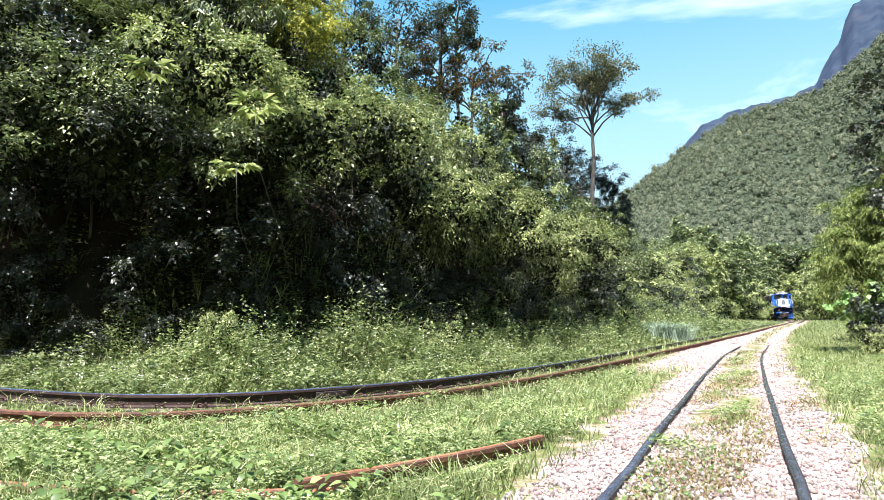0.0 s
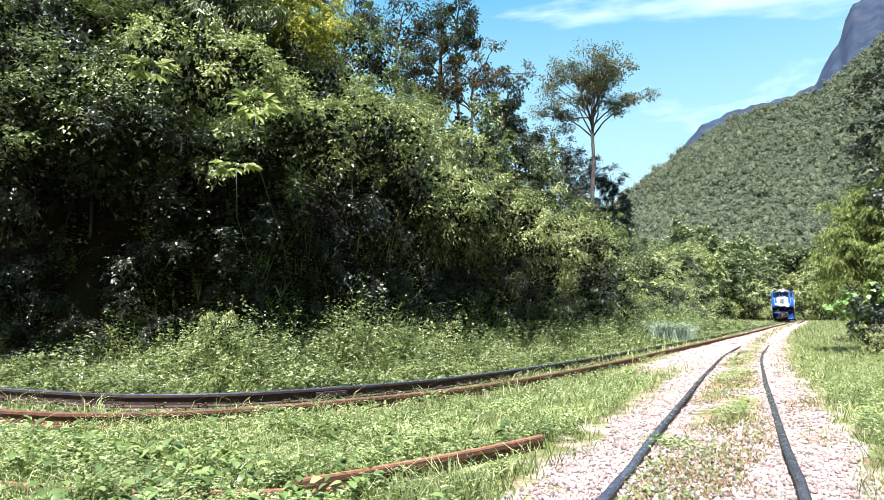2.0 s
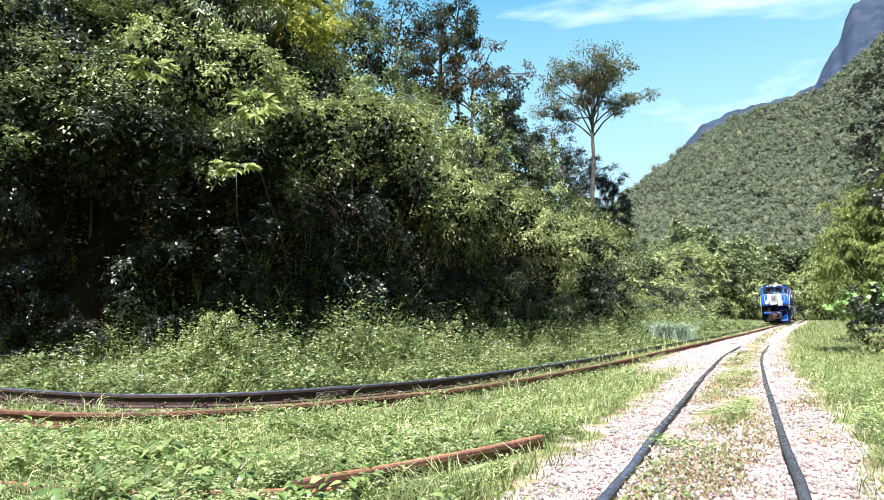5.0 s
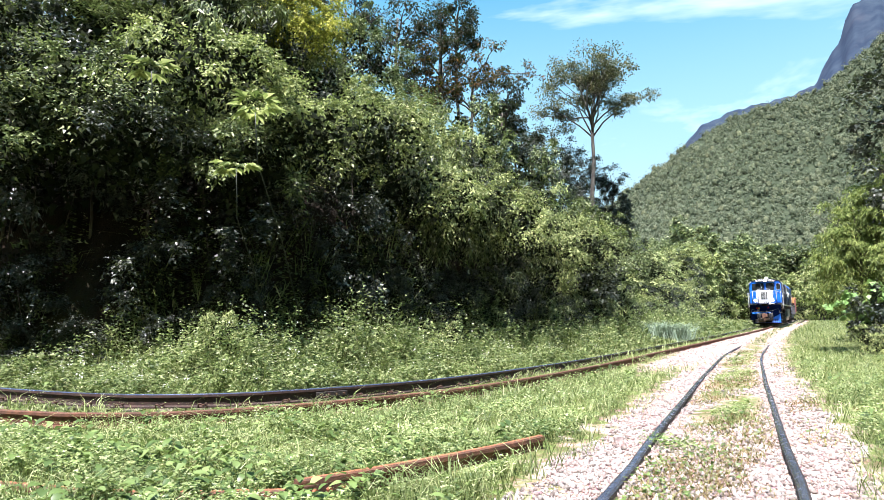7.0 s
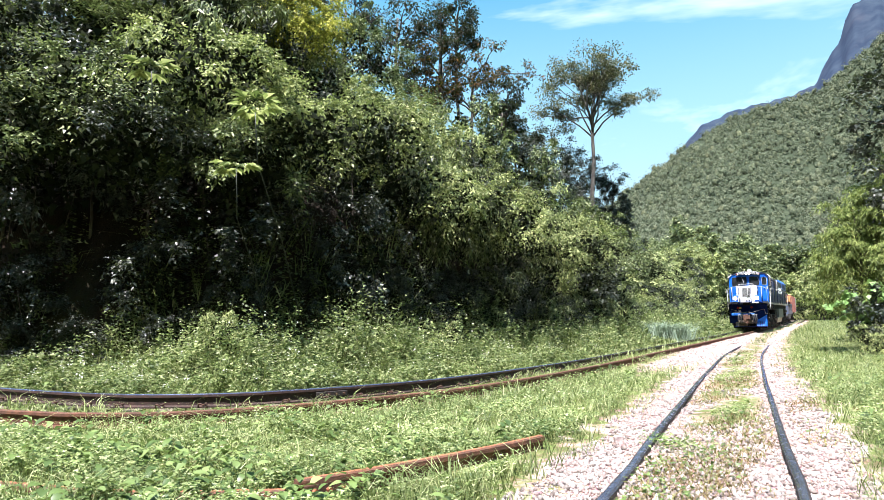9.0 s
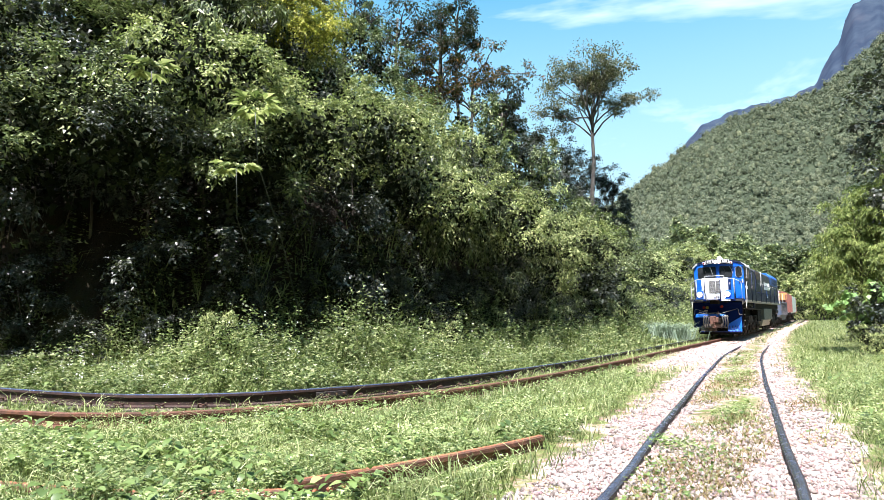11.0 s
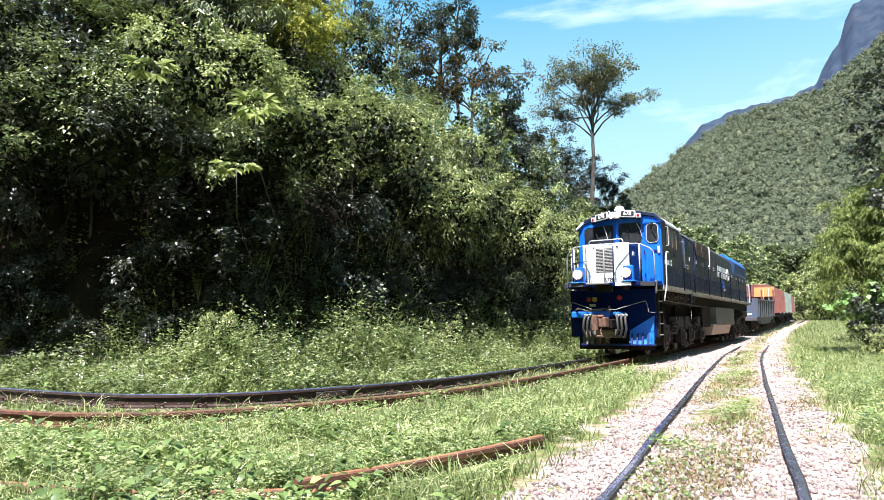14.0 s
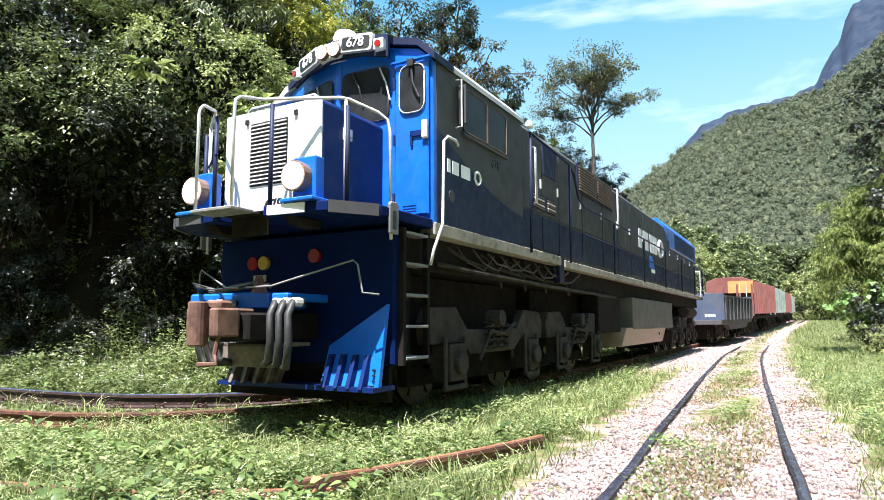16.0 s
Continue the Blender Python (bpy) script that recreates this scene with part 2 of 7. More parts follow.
# ---------------------------------------------------------------- mesh helpers
class Geo:
    """Collects simple solids into one mesh."""

    def __init__(self):
        self.v, self.f = [], []

    def add(self, verts, faces):
        o = len(self.v)
        self.v += [tuple(p) for p in verts]
        self.f += [tuple(i + o for i in q) for q in faces]
        return self

    def box(self, x0, x1, y0, y1, z0, z1, m=None):
        p = [Vector(c) for c in ((x0, y0, z0), (x1, y0, z0), (x1, y1, z0), (x0, y1, z0),
                                 (x0, y0, z1), (x1, y0, z1), (x1, y1, z1), (x0, y1, z1))]
        if m is not None:
            p = [m @ c for c in p]
        return self.add(p, [(3, 2, 1, 0), (4, 5, 6, 7), (0, 1, 5, 4), (1, 2, 6, 5), (2, 3, 7, 6), (3, 0, 4, 7)])

    def prism(self, prof, axis, a, b):
        """prof: 2D points; extruded along axis x, y or z from a to b."""
        def put(u, v, w):
            return {'x': (w, u, v), 'y': (u, w, v), 'z': (u, v, w)}[axis]
        n = len(prof)
        return self.add([put(u, v, a) for u, v in prof] + [put(u, v, b) for u, v in prof],
                        [tuple(range(n))[::-1], tuple(range(n, 2 * n))] + [(i, (i + 1) % n, n + (i + 1) % n, n + i) for i in range(n)])

    def cyl(self, p0, p1, r, seg=14, r1=None):
        return self.tube([p0, p1], r, seg, r1)

    def tube(self, pts, r, seg=8, r1=None, ends=True):
        pts = [Vector(p) for p in pts]
        n = len(pts)
        vs, fs = [], []
        ref = None
        for i, p in enumerate(pts):
            d = (pts[min(i + 1, n - 1)] - pts[max(i - 1, 0)]).normalized()
            if ref is None:
                ref = d.orthogonal().normalized()
            ref = (ref - d * ref.dot(d)).normalized()
            up = d.cross(ref)
            rr = r if r1 is None else r + (r1 - r) * i / max(1, n - 1)
            for k in range(seg):
                a = 2 * math.pi * k / seg
                vs.append(p + (ref * math.cos(a) + up * math.sin(a)) * rr)
        for i in range(n - 1):
            for k in range(seg):
                fs.append((i * seg + k, i * seg + (k + 1) % seg, (i + 1) * seg + (k + 1) % seg, (i + 1) * seg + k))
        if ends:
            fs.append(tuple(range(seg))[::-1])
            fs.append(tuple(range((n - 1) * seg, n * seg)))
        return self.add(vs, fs)

    def mesh(self, name, bevel=0.0, smooth=False, seg=1):
        me = bpy.data.meshes.new(name)
        me.from_pydata([tuple(p) for p in self.v], [], self.f)
        bm = bmesh.new()
        bm.from_mesh(me)
        bmesh.ops.recalc_face_normals(bm, faces=bm.faces)
        if bevel:
            es = [e for e in bm.edges if len(e.link_faces) == 2 and e.calc_face_angle(0) > 0.6]
            bmesh.ops.bevel(bm, geom=es, offset=bevel, segments=seg, affect='EDGES', profile=0.5, clamp_overlap=True)
        for fc in bm.faces:
            fc.smooth = smooth
        bm.to_mesh(me)
        bm.free()
        return me


def part(name, geo, material, parent, label="", bevel=0.0, smooth=False, seg=1):
    """One mesh object under a thing or a part; with no parent a thing of its own."""
    me = geo.mesh(name, bevel, smooth, seg) if isinstance(geo, Geo) else geo
    me.materials.clear()
    me.materials.append(material)
    ob = new(name, me)
    if parent is not None:
        ob.parent = parent
    if label:
        ob["label"] = label
    return ob


def quad_mesh(name, verts, per=4):
    """A mesh of loose faces, per corners each, from an array (count, per, 3)."""
    n = len(verts)
    me = bpy.data.meshes.new(name)
    me.vertices.add(n * per)
    me.vertices.foreach_set("co", np.ascontiguousarray(verts, dtype=np.float32).ravel())
    me.loops.add(n * per)
    me.loops.foreach_set("vertex_index", np.arange(n * per, dtype=np.int32))
    me.polygons.add(n)
    me.polygons.foreach_set("loop_start", np.arange(0, n * per, per, dtype=np.int32))
    me.update(calc_edges=True)
    return me


def unit(a):
    return a / np.maximum(np.linalg.norm(a, axis=-1, keepdims=True), 1e-6)


def leaves(base, axis, normal, length, width, droop=0.15):
    """Rhombic leaves, a little folded and drooping: arrays of base points, growth directions, faces, lengths and widths."""
    axis = unit(axis)
    side = unit(np.cross(axis, normal))
    nrm = np.cross(side, axis)
    L, W = np.asarray(length)[:, None], np.asarray(width)[:, None]
    mid = base + axis * L * 0.45
    tip = base + axis * L - np.array([0, 0, 1.0]) * L * droop
    v = np.stack([base, mid + side * W * 0.5 + nrm * W * 0.12, tip, mid - side * W * 0.5 + nrm * W * 0.12], 1)
    return v


def spline(rows, step):
    """Points of a smooth curve through the rows, about step apart."""
    P = np.array(rows, float)
    out = []
    for i in range(len(P) - 1):
        a, b, c, d = P[max(i - 1, 0)], P[i], P[i + 1], P[min(i + 2, len(P) - 1)]
        n = max(2, int(np.linalg.norm((c - b)[:2]) / step))
        for t in np.arange(n) / n:
            out.append(0.5 * (2 * b + (c - a) * t + (2 * a - 5 * b + 4 * c - d) * t * t + (3 * b - a - 3 * c + d) * t ** 3))
    out.append(P[-1])
    return np.array(out)


def side_dist(x, y, line):
    """Distance of points from a polyline, positive on its left, and the share of the way along it."""
    x, y = np.asarray(x, float), np.asarray(y, float)
    best = np.full(x.shape, 1e9)
    sign = np.ones(x.shape)
    at = np.zeros(x.shape)
    run = 0.0
    for i in range(len(line) - 1):
        ax, ay = line[i][:2]
        dx, dy = line[i + 1][0] - ax, line[i + 1][1] - ay
        ln = math.hypot(dx, dy)
        t = np.clip(((x - ax) * dx + (y - ay) * dy) / ln ** 2, 0, 1)
        ex, ey = x - ax - t * dx, y - ay - t * dy
        d = np.hypot(ex, ey)
        near = d < best
        best = np.where(near, d, best)
        sign = np.where(near, np.where(dx * ey - dy * ex >= 0, 1, -1), sign)
        at = np.where(near, run + t * ln, at)
        run += ln
    return best * sign, at

# ---------------------------------------------------------------- plan of the place
# main line: x, y, height of the far and of the near rail's head
MAIN = [(-16.5, 17.0, -0.06, -0.15), (-10.5, 11.6, -0.06, -0.15), (-7.3, 9.35, -0.06, -0.15), (-4.95, 8.2, -0.058, -0.152), (-3.75, 7.95, -0.056, -0.15),
        (-2.7, 8.15, -0.06, -0.14), (-1.75, 8.75, -0.07, -0.13), (-0.36, 10.0, -0.083, -0.13),
        (0.61, 11.18, -0.09, -0.12), (1.97, 13.3, -0.105, -0.12), (4.16, 17.05, -0.12, -0.12), (6.6, 21.4, -0.11, -0.10),
        (9.5, 26.4, -0.08, -0.07), (12.6, 31.4, 0.0, 0.0), (20.4, 43.4, 0.26, 0.26), (29.8, 58.3, 0.6, 0.6), (38.2, 72.0, 0.8, 0.8),
        (48.1, 89.0, 1.08, 1.08), (50.9, 94.5, 1.17, 1.17), (55.5, 107.0, 1.35, 1.35), (60.0, 125.0, 1.6, 1.6), (66.0, 150.0, 1.9, 1.9)]
# second track: x, y, height of the rail heads
SIDING = [(-2.5, -3.6, -0.17), (-0.45, 0.1, -0.17), (1.52, 3.83, -0.17), (2.33, 5.55, -0.17), (3.55, 8.1, -0.17), (6.25, 13.7, -0.17), (10.2, 21.6, -0.17),
          (17.4, 34.8, -0.14), (24.4, 47.0, 0.02), (32.9, 61.0, 0.45), (42.5, 77.0, 0.85), (54.6, 97.0, 1.2), (69.0, 122.0, 1.4)]
# foot of the wooded bank
BANK = [(-30.0, 20.0), (-14.0, 14.2), (-9.0, 13.0), (-4.6, 13.6), (-1.3, 17.0), (2.5, 24.0), (11.8, 42.0), (23.0, 62.0), (38.0, 88.0), (47.0, 110.0), (50.0, 140.0)]
# foot of the growth along the other side
VERGE = [(4.0, -6.0), (6.5, 3.0), (9.5, 11.0), (14.0, 19.5), (20.0, 30.0), (30.0, 46.0), (40.0, 61.0), (52.0, 77.0), (70.0, 99.0)]
main_line = spline(MAIN, 0.6)
siding_line = spline(SIDING, 0.6)


def level(y):
    return np.interp(y, [0, 26, 31, 43, 58, 72, 94, 125, 200, 3000], [-0.27, -0.245, -0.17, 0.10, 0.43, 0.65, 1.01, 1.41, 1.56, 1.56])


def wobble(x, y, s, k):
    return np.sin(x * s + k) * np.cos(y * s * 1.13 - k * 2) + 0.5 * np.sin(x * s * 2.3 - y * s * 1.7 + k * 3)


def terrain(x, y):
    """Height of the ground, and how much of it is gravel."""
    x, y = np.asarray(x, float), np.asarray(y, float)
    z = level(y)
    u, _ = side_dist(x, y, MAIN)
    w, _ = side_dist(x, y, SIDING)
    z = z + 0.025 * np.exp(-(w / 2.0) ** 2)
    z = z - 0.10 * np.exp(-(u / 1.2) ** 4) * np.clip((22 - y) / 6, 0, 1)
    z = z + 0.02 * wobble(x, y, 1.3, 0.4) * (y < 60)
    z = z + np.clip((u - 1.6) / 5.0, 0, 1) * 0.35                      # weedy verge below the bank
    b, s = side_dist(x, y, BANK)
    inside = np.clip(b, 0, 60)
    top = np.interp(s, [0, 20, 45, 70, 110, 150], [16, 14, 9.0, 6.0, 4.0, 3.0])
    cut = np.interp(s, [0, 30, 50, 80, 150], [3.4, 3.2, 2.2, 1.2, 0.8])
    ss = np.clip(b / 1.1, 0, 1)
    z = z + cut * ss * ss * (3 - 2 * ss)                               # steep cut at the foot
    z = z + top * (1 - np.exp(-np.clip(b - 0.6, 0, 60) * 0.9 / top))
    v, _ = side_dist(x, y, VERGE)
    z = z + np.clip(-v, 0, 25) * 0.10 * (v < 0)
    g1 = np.clip(1.25 - np.abs(np.abs(w) - 0.2) / 1.25, 0, 1)
    g2 = np.clip(1.2 - np.abs(u + 1.7) / 1.1, 0, 1) * np.clip((y - 12) / 5, 0, 1)
    far = np.clip((y - 17) / 8, 0, 1) * (u < 0) * (w > 0)
    g = np.maximum(np.maximum(g1, g2), far * 0.8)
    mid = np.exp(-(w / 0.5) ** 4) * np.clip((y - 3.0) / 8, 0.15, 0.62)   # grass between the second track's rails
    return z, np.clip(g - mid * 0.95, 0, 1)


def build_ground():
    ang = np.radians(np.concatenate([np.arange(-180, -50, 4.0), np.arange(-50, 50, 0.6), np.arange(50, 181, 4.0)]))
    rad = np.concatenate([[0.0], np.geomspace(0.8, 120, 170), np.geomspace(135, 4000, 22)])
    A, R = np.meshgrid(ang, rad)
    X, Y = R * np.sin(A), R * np.cos(A)
    Z, G = terrain(X, Y)
    Z = np.where(R > 125, np.minimum(Z, 3.0), Z)
    n, m = X.shape
    idx = np.arange(n * m).reshape(n, m)
    f = np.stack([idx[:-1, :-1], idx[:-1, 1:], idx[1:, 1:], idx[1:, :-1]], -1).reshape(-1, 4)
    me = bpy.data.meshes.new("ground")
    me.from_pydata(np.stack([X, Y, Z], -1).reshape(-1, 3).tolist(), [], f.tolist())
    at = me.attributes.new("gravel", 'FLOAT', 'POINT')
    at.data.foreach_set("value", G.ravel().astype(np.float32))
    # mask of the near-black soil that paints shade under the bank's growth
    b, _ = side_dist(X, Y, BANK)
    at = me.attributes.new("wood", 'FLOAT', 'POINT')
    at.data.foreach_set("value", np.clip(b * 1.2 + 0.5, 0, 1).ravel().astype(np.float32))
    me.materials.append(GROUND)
    for p in me.polygons:
        p.use_smooth = True
    return tagged(new("ground", me), "earth with weeds and pale pinkish ballast along the tracks", "ground", kind="structure")


def build_sky_blocker():
    """Unseen slope added behind the viewpoint to block low skylight."""
    a, t = np.meshgrid(np.radians(np.linspace(75, 285, 70)), np.linspace(0, 1, 16))
    rr = 22 + 60 * t + 3 * np.sin(a * 9)
    z = -0.4 + 64 * t ** 0.8 + 2.0 * np.sin(a * 17 + t * 9) * t
    X, Y = rr * np.sin(a), rr * np.cos(a)
    n, m = X.shape
    idx = np.arange(n * m).reshape(n, m)
    f = np.stack([idx[:-1, :-1], idx[1:, :-1], idx[1:, 1:], idx[:-1, 1:]], -1).reshape(-1, 4)
    me = bpy.data.meshes.new("hillside_behind")
    me.from_pydata(np.stack([X, Y, z], -1).reshape(-1, 3).tolist(), [], f.tolist())
    me.materials.append(UNDERGROWTH)
    tagged(new("hillside_behind", me), "unseen dark green slope added behind the viewpoint to cut skylight", "hillside", kind="structure")


build_ground()
UNDERGROWTH = surface("green_undergrowth", (0.03, 0.042, 0.02), (0.06, 0.075, 0.035), 1.5, 0.95, bump=0.8, bump_scale=4)
build_sky_blocker()

# ---------------------------------------------------------------- plants


def small_leaves(base, axis, normal, length, width, droop=0.2):
    """Pointed leaves of one face each, for fine foliage."""
    axis = unit(axis)
    side = unit(np.cross(axis, normal))
    L, W = np.asarray(length)[:, None], np.asarray(width)[:, None]
    root = base + axis * L * 0.2
    tip = base + axis * L - np.array([0, 0, 1.0]) * L * droop
    return np.stack([root - side * W * 0.6, root + side * W * 0.6, tip], 1)


def crown_mesh(name, seed, rx, rz, clumps, per, leaf, aspect=0.45, droop=0.25, spread=0.33, hollow=0.55, lift=0.0, hang=0.0, flat=0.75, fine=True):
    """Leafy twigs in uneven clumps that fill an egg rx wide and rz high round the origin. hang: leaves that point down.
    flat: how much the leaves lie level rather than face outwards."""
    r = np.random.default_rng(seed)
    c = unit(r.normal(size=(clumps, 3))) * (r.uniform(hollow, 1, (clumps, 1)) ** 0.6)
    c[:, 2] = np.where(c[:, 2] < -0.6, -c[:, 2], c[:, 2])
    c = c * np.array([rx, rx, rz]) * r.uniform(0.7, 1.15, (clumps, 1))
    size = spread * rx * r.uniform(0.45, 1.45, clumps)
    row = 7
    tw = max(3, per // row)
    k = np.repeat(np.arange(clumps), tw)                                # twigs
    out = unit(c[k] + 1e-6)
    d = unit(r.normal(size=(len(k), 3)) + 0.55 * out + np.array([0, 0, 0.35 + lift]))
    ln_t = size[k] * r.uniform(0.55, 1.25, len(k))
    i = np.repeat(np.arange(len(k)), row)                               # leaves along each twig
    t = np.tile(np.linspace(0.3, 1.0, row), len(k)) + r.uniform(-0.06, 0.06, len(i))
    sag = np.array([0, 0, -1.0]) * (ln_t[i] * (0.28 + 0.5 * hang) * t * t)[:, None]
    p = c[k][i] + d[i] * (ln_t[i] * t)[:, None] * np.array([1, 1, 0.85]) + sag + r.normal(scale=0.06, size=(len(i), 3)) * size[k][i][:, None]
    sgn = np.where(np.arange(len(i)) % 2 == 0, 1.0, -1.0)[:, None]
    ax = 0.55 * d[i] + sgn * unit(np.cross(d[i], np.array([0, 0, 1.0]))) + r.normal(scale=0.45, size=p.shape) + np.array([0, 0, -0.2 - hang])
    nm = np.array([0, 0, flat]) + (1.15 - flat) * out[i] + r.normal(scale=0.42, size=p.shape)
    ln = leaf * r.uniform(0.6, 1.5, len(i))
    if fine:
        return quad_mesh(name, small_leaves(p, ax, nm, ln, ln * aspect, droop), 3)
    return quad_mesh(name, leaves(p, ax, nm, ln, ln * aspect, droop))


def branching(seed, rows, r0):
    """A tree's wood grown by hand-set boughs: rows of (foot, tip, bend) for the main limbs; each forks twice. Gives the wood and its twig tips."""
    r = random.Random(seed)
    g = Geo()
    tips = []

    def grow(a, b, rad, depth):
        mid = a.lerp(b, 0.5) + Vector((r.uniform(-1, 1), r.uniform(-1, 1), r.uniform(-0.5, 0.6))) * (b - a).length * 0.10
        g.tube([a, mid, b], rad, 6 if depth else 8, rad * 0.55)
        if depth == 3:
            tips.append(b)
            return
        way = (b - a)
        for q in range(3):
            start = mid.lerp(b, (0.35, 0.75, 1.0)[q])
            turn = Vector((r.uniform(-1, 1), r.uniform(-1, 1), r.uniform(-0.25, 0.55)))
            grow(start, start + (way.normalized() * 0.75 + turn * 0.85) * way.length * r.uniform(0.36, 0.56), rad * 0.5, depth + 1)

    for a, b, scale in rows:
        grow(Vector(a), Vector(b), r0 * scale, 1)
    return g, [tuple(p) for p in tips]


def tip_leaves(name, seed, tips, per, radius, leaf, aspect=0.5, thin=0.5):
    """Flat sprays of leaves round twig tips."""
    r = np.random.default_rng(seed)
    T = np.array(tips)
    k = np.repeat(np.arange(len(T)), per)
    size = radius * r.uniform(0.5, 1.4, len(T))
    d = unit(r.normal(size=(len(k), 3)))
    p = T[k] + d * (size[k] * r.uniform(0.1, 1, len(k)) ** 0.6)[:, None] * np.array([1, 1, thin])
    ln = leaf * r.uniform(0.6, 1.5, len(k))
    return quad_mesh(name, small_leaves(p, d + r.normal(scale=0.7, size=d.shape), np.array([0, 0, 0.8]) + r.normal(scale=0.6, size=d.shape), ln, ln * aspect, 0.2), 3)


def frond_mesh(name, seed, rx, rz, fronds, leaflets, flen, leaf, clumps=14):
    """Feathery crown: arching fronds with rows of leaflets on both sides."""
    r = np.random.default_rng(seed)
    c = unit(r.normal(size=(clumps, 3)) + np.array([0, 0, 0.3])) * np.array([rx, rx, rz]) * r.uniform(0.35, 0.9, (clumps, 1))
    k = r.integers(0, clumps, fronds)
    d = unit(r.normal(size=(fronds, 3)) * np.array([1, 1, 0.5]) + 0.9 * unit(c[k]) + np.array([0, 0, 0.25]))
    ln = flen * r.uniform(0.6, 1.3, fronds)
    t = np.tile(np.linspace(0.12, 1, leaflets), fronds)
    i = np.repeat(np.arange(fronds), leaflets)
    p0 = c[k] + d * 0.25 * rx * r.uniform(0, 1, (fronds, 1))
    p = p0[i] + d[i] * (t * ln[i])[:, None] - np.array([0, 0, 1.0]) * (0.45 * t ** 2 * ln[i])[:, None]
    side = unit(np.cross(d, np.array([0, 0, 1.0])))
    vs = []
    for s in (-1, 1):
        ax = s * side[i] + 0.45 * d[i] + np.array([0, 0, -0.3]) + r.normal(scale=0.18, size=p.shape)
        l2 = leaf * (1.15 - 0.6 * np.abs(t - 0.45)) * r.uniform(0.8, 1.2, len(t))
        vs.append(leaves(p, ax, np.array([0, 0, 1.0]) + r.normal(scale=0.3, size=p.shape), l2, l2 * 0.32, 0.2))
    return quad_mesh(name, np.concatenate(vs))


def limbs(seed, height, crown_r, count, r0, lean=0.0, start=0.45):
    """Tapered trunk with limbs that reach into the crown."""
    r = random.Random(seed)
    g = Geo()
    pts = []
    for i in range(7):
        t = i / 6
        pts.append((lean * t * height + r.uniform(-1, 1) * 0.02 * height * t, r.uniform(-1, 1) * 0.02 * height * t, height * t * 0.97 - 0.25))
    g.tube(pts, r0, 9, r0 * 0.22)
    for k in range(count):
        t = start + (0.93 - start) * (k + r.random()) / count
        b = Vector(pts[int(t * 6)]).lerp(Vector(pts[min(6, int(t * 6) + 1)]), t * 6 % 1)
        a = k * 2.4 + r.random()
        out = crown_r * r.uniform(0.55, 0.95)
        tip = b + Vector((math.cos(a) * out, math.sin(a) * out, out * r.uniform(0.25, 0.75)))
        midp = b.lerp(tip, 0.5) + Vector((0, 0, -0.08 * out))
        g.tube([b, midp, tip], r0 * 0.42 * (1.15 - t * 0.6), 6, r0 * 0.07)
        for q in range(2):
            e = midp.lerp(tip, 0.3 + 0.3 * q)
            g.tube([e, e + Vector((math.cos(a + 1.1 - 2.2 * q), math.sin(a + 1.1 - 2.2 * q), 0.6)) * out * 0.4], r0 * 0.13, 5, r0 * 0.04)
    return g


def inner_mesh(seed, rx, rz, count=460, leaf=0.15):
    """Leaves added inside a crown, coloured near-black to paint the shade in its gaps."""
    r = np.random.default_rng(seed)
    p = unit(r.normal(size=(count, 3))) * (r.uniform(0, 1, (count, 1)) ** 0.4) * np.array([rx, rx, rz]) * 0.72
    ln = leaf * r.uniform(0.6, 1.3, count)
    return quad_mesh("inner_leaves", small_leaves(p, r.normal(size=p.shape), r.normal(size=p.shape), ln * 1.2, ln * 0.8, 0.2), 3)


def plant(name, label, category, crowns, stem=None, group="", inner=None):
    """An Empty at the base with a stem and one or more crowns (mesh, material, offset), the first with an inside."""
    e = tagged(new(name), label, category, group)
    if stem is not None:
        part("trunk", stem, BARK, e, smooth=True)
    for me, mt, off in crowns:
        c = part("crown", me, mt, e)
        c.location = off
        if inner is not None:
            part("inner_leaves", inner, LEAF_INNER_SHADE, c, "near-black leaves added to paint the crown's inner shade")
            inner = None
    return e


def settle(ob, x, y, rz, sx, sz=None, dz=0.0):
    """Stand a plant on the ground at x, y, turned and sized."""
    z, _ = terrain(np.array([x]), np.array([y]))
    ob.matrix_basis = pose(x, y, float(z[0]) + dz, 0, 0, rz) @ Matrix.Diagonal((sx, sx, sz or sx, 1))
    return ob


def again(ob, x, y, rz, sx, sz=None, dz=0.0):
    return settle(copy_thing(ob, Matrix.Identity(4)), x, y, rz, sx, sz, dz)


def stalks(seed, n, r0, h):
    r = random.Random(seed)
    g = Geo()
    for i in range(n):
        a = r.uniform(0, 6.28)
        g.tube([(0.1 * math.cos(a), 0.1 * math.sin(a), -0.25), (0.3 * h * math.cos(a) * r.random(), 0.3 * h * math.sin(a), h * 0.5),
                (0.5 * h * math.cos(a), 0.5 * h * math.sin(a), h)], r0, 5, r0 * 0.3)
    return g


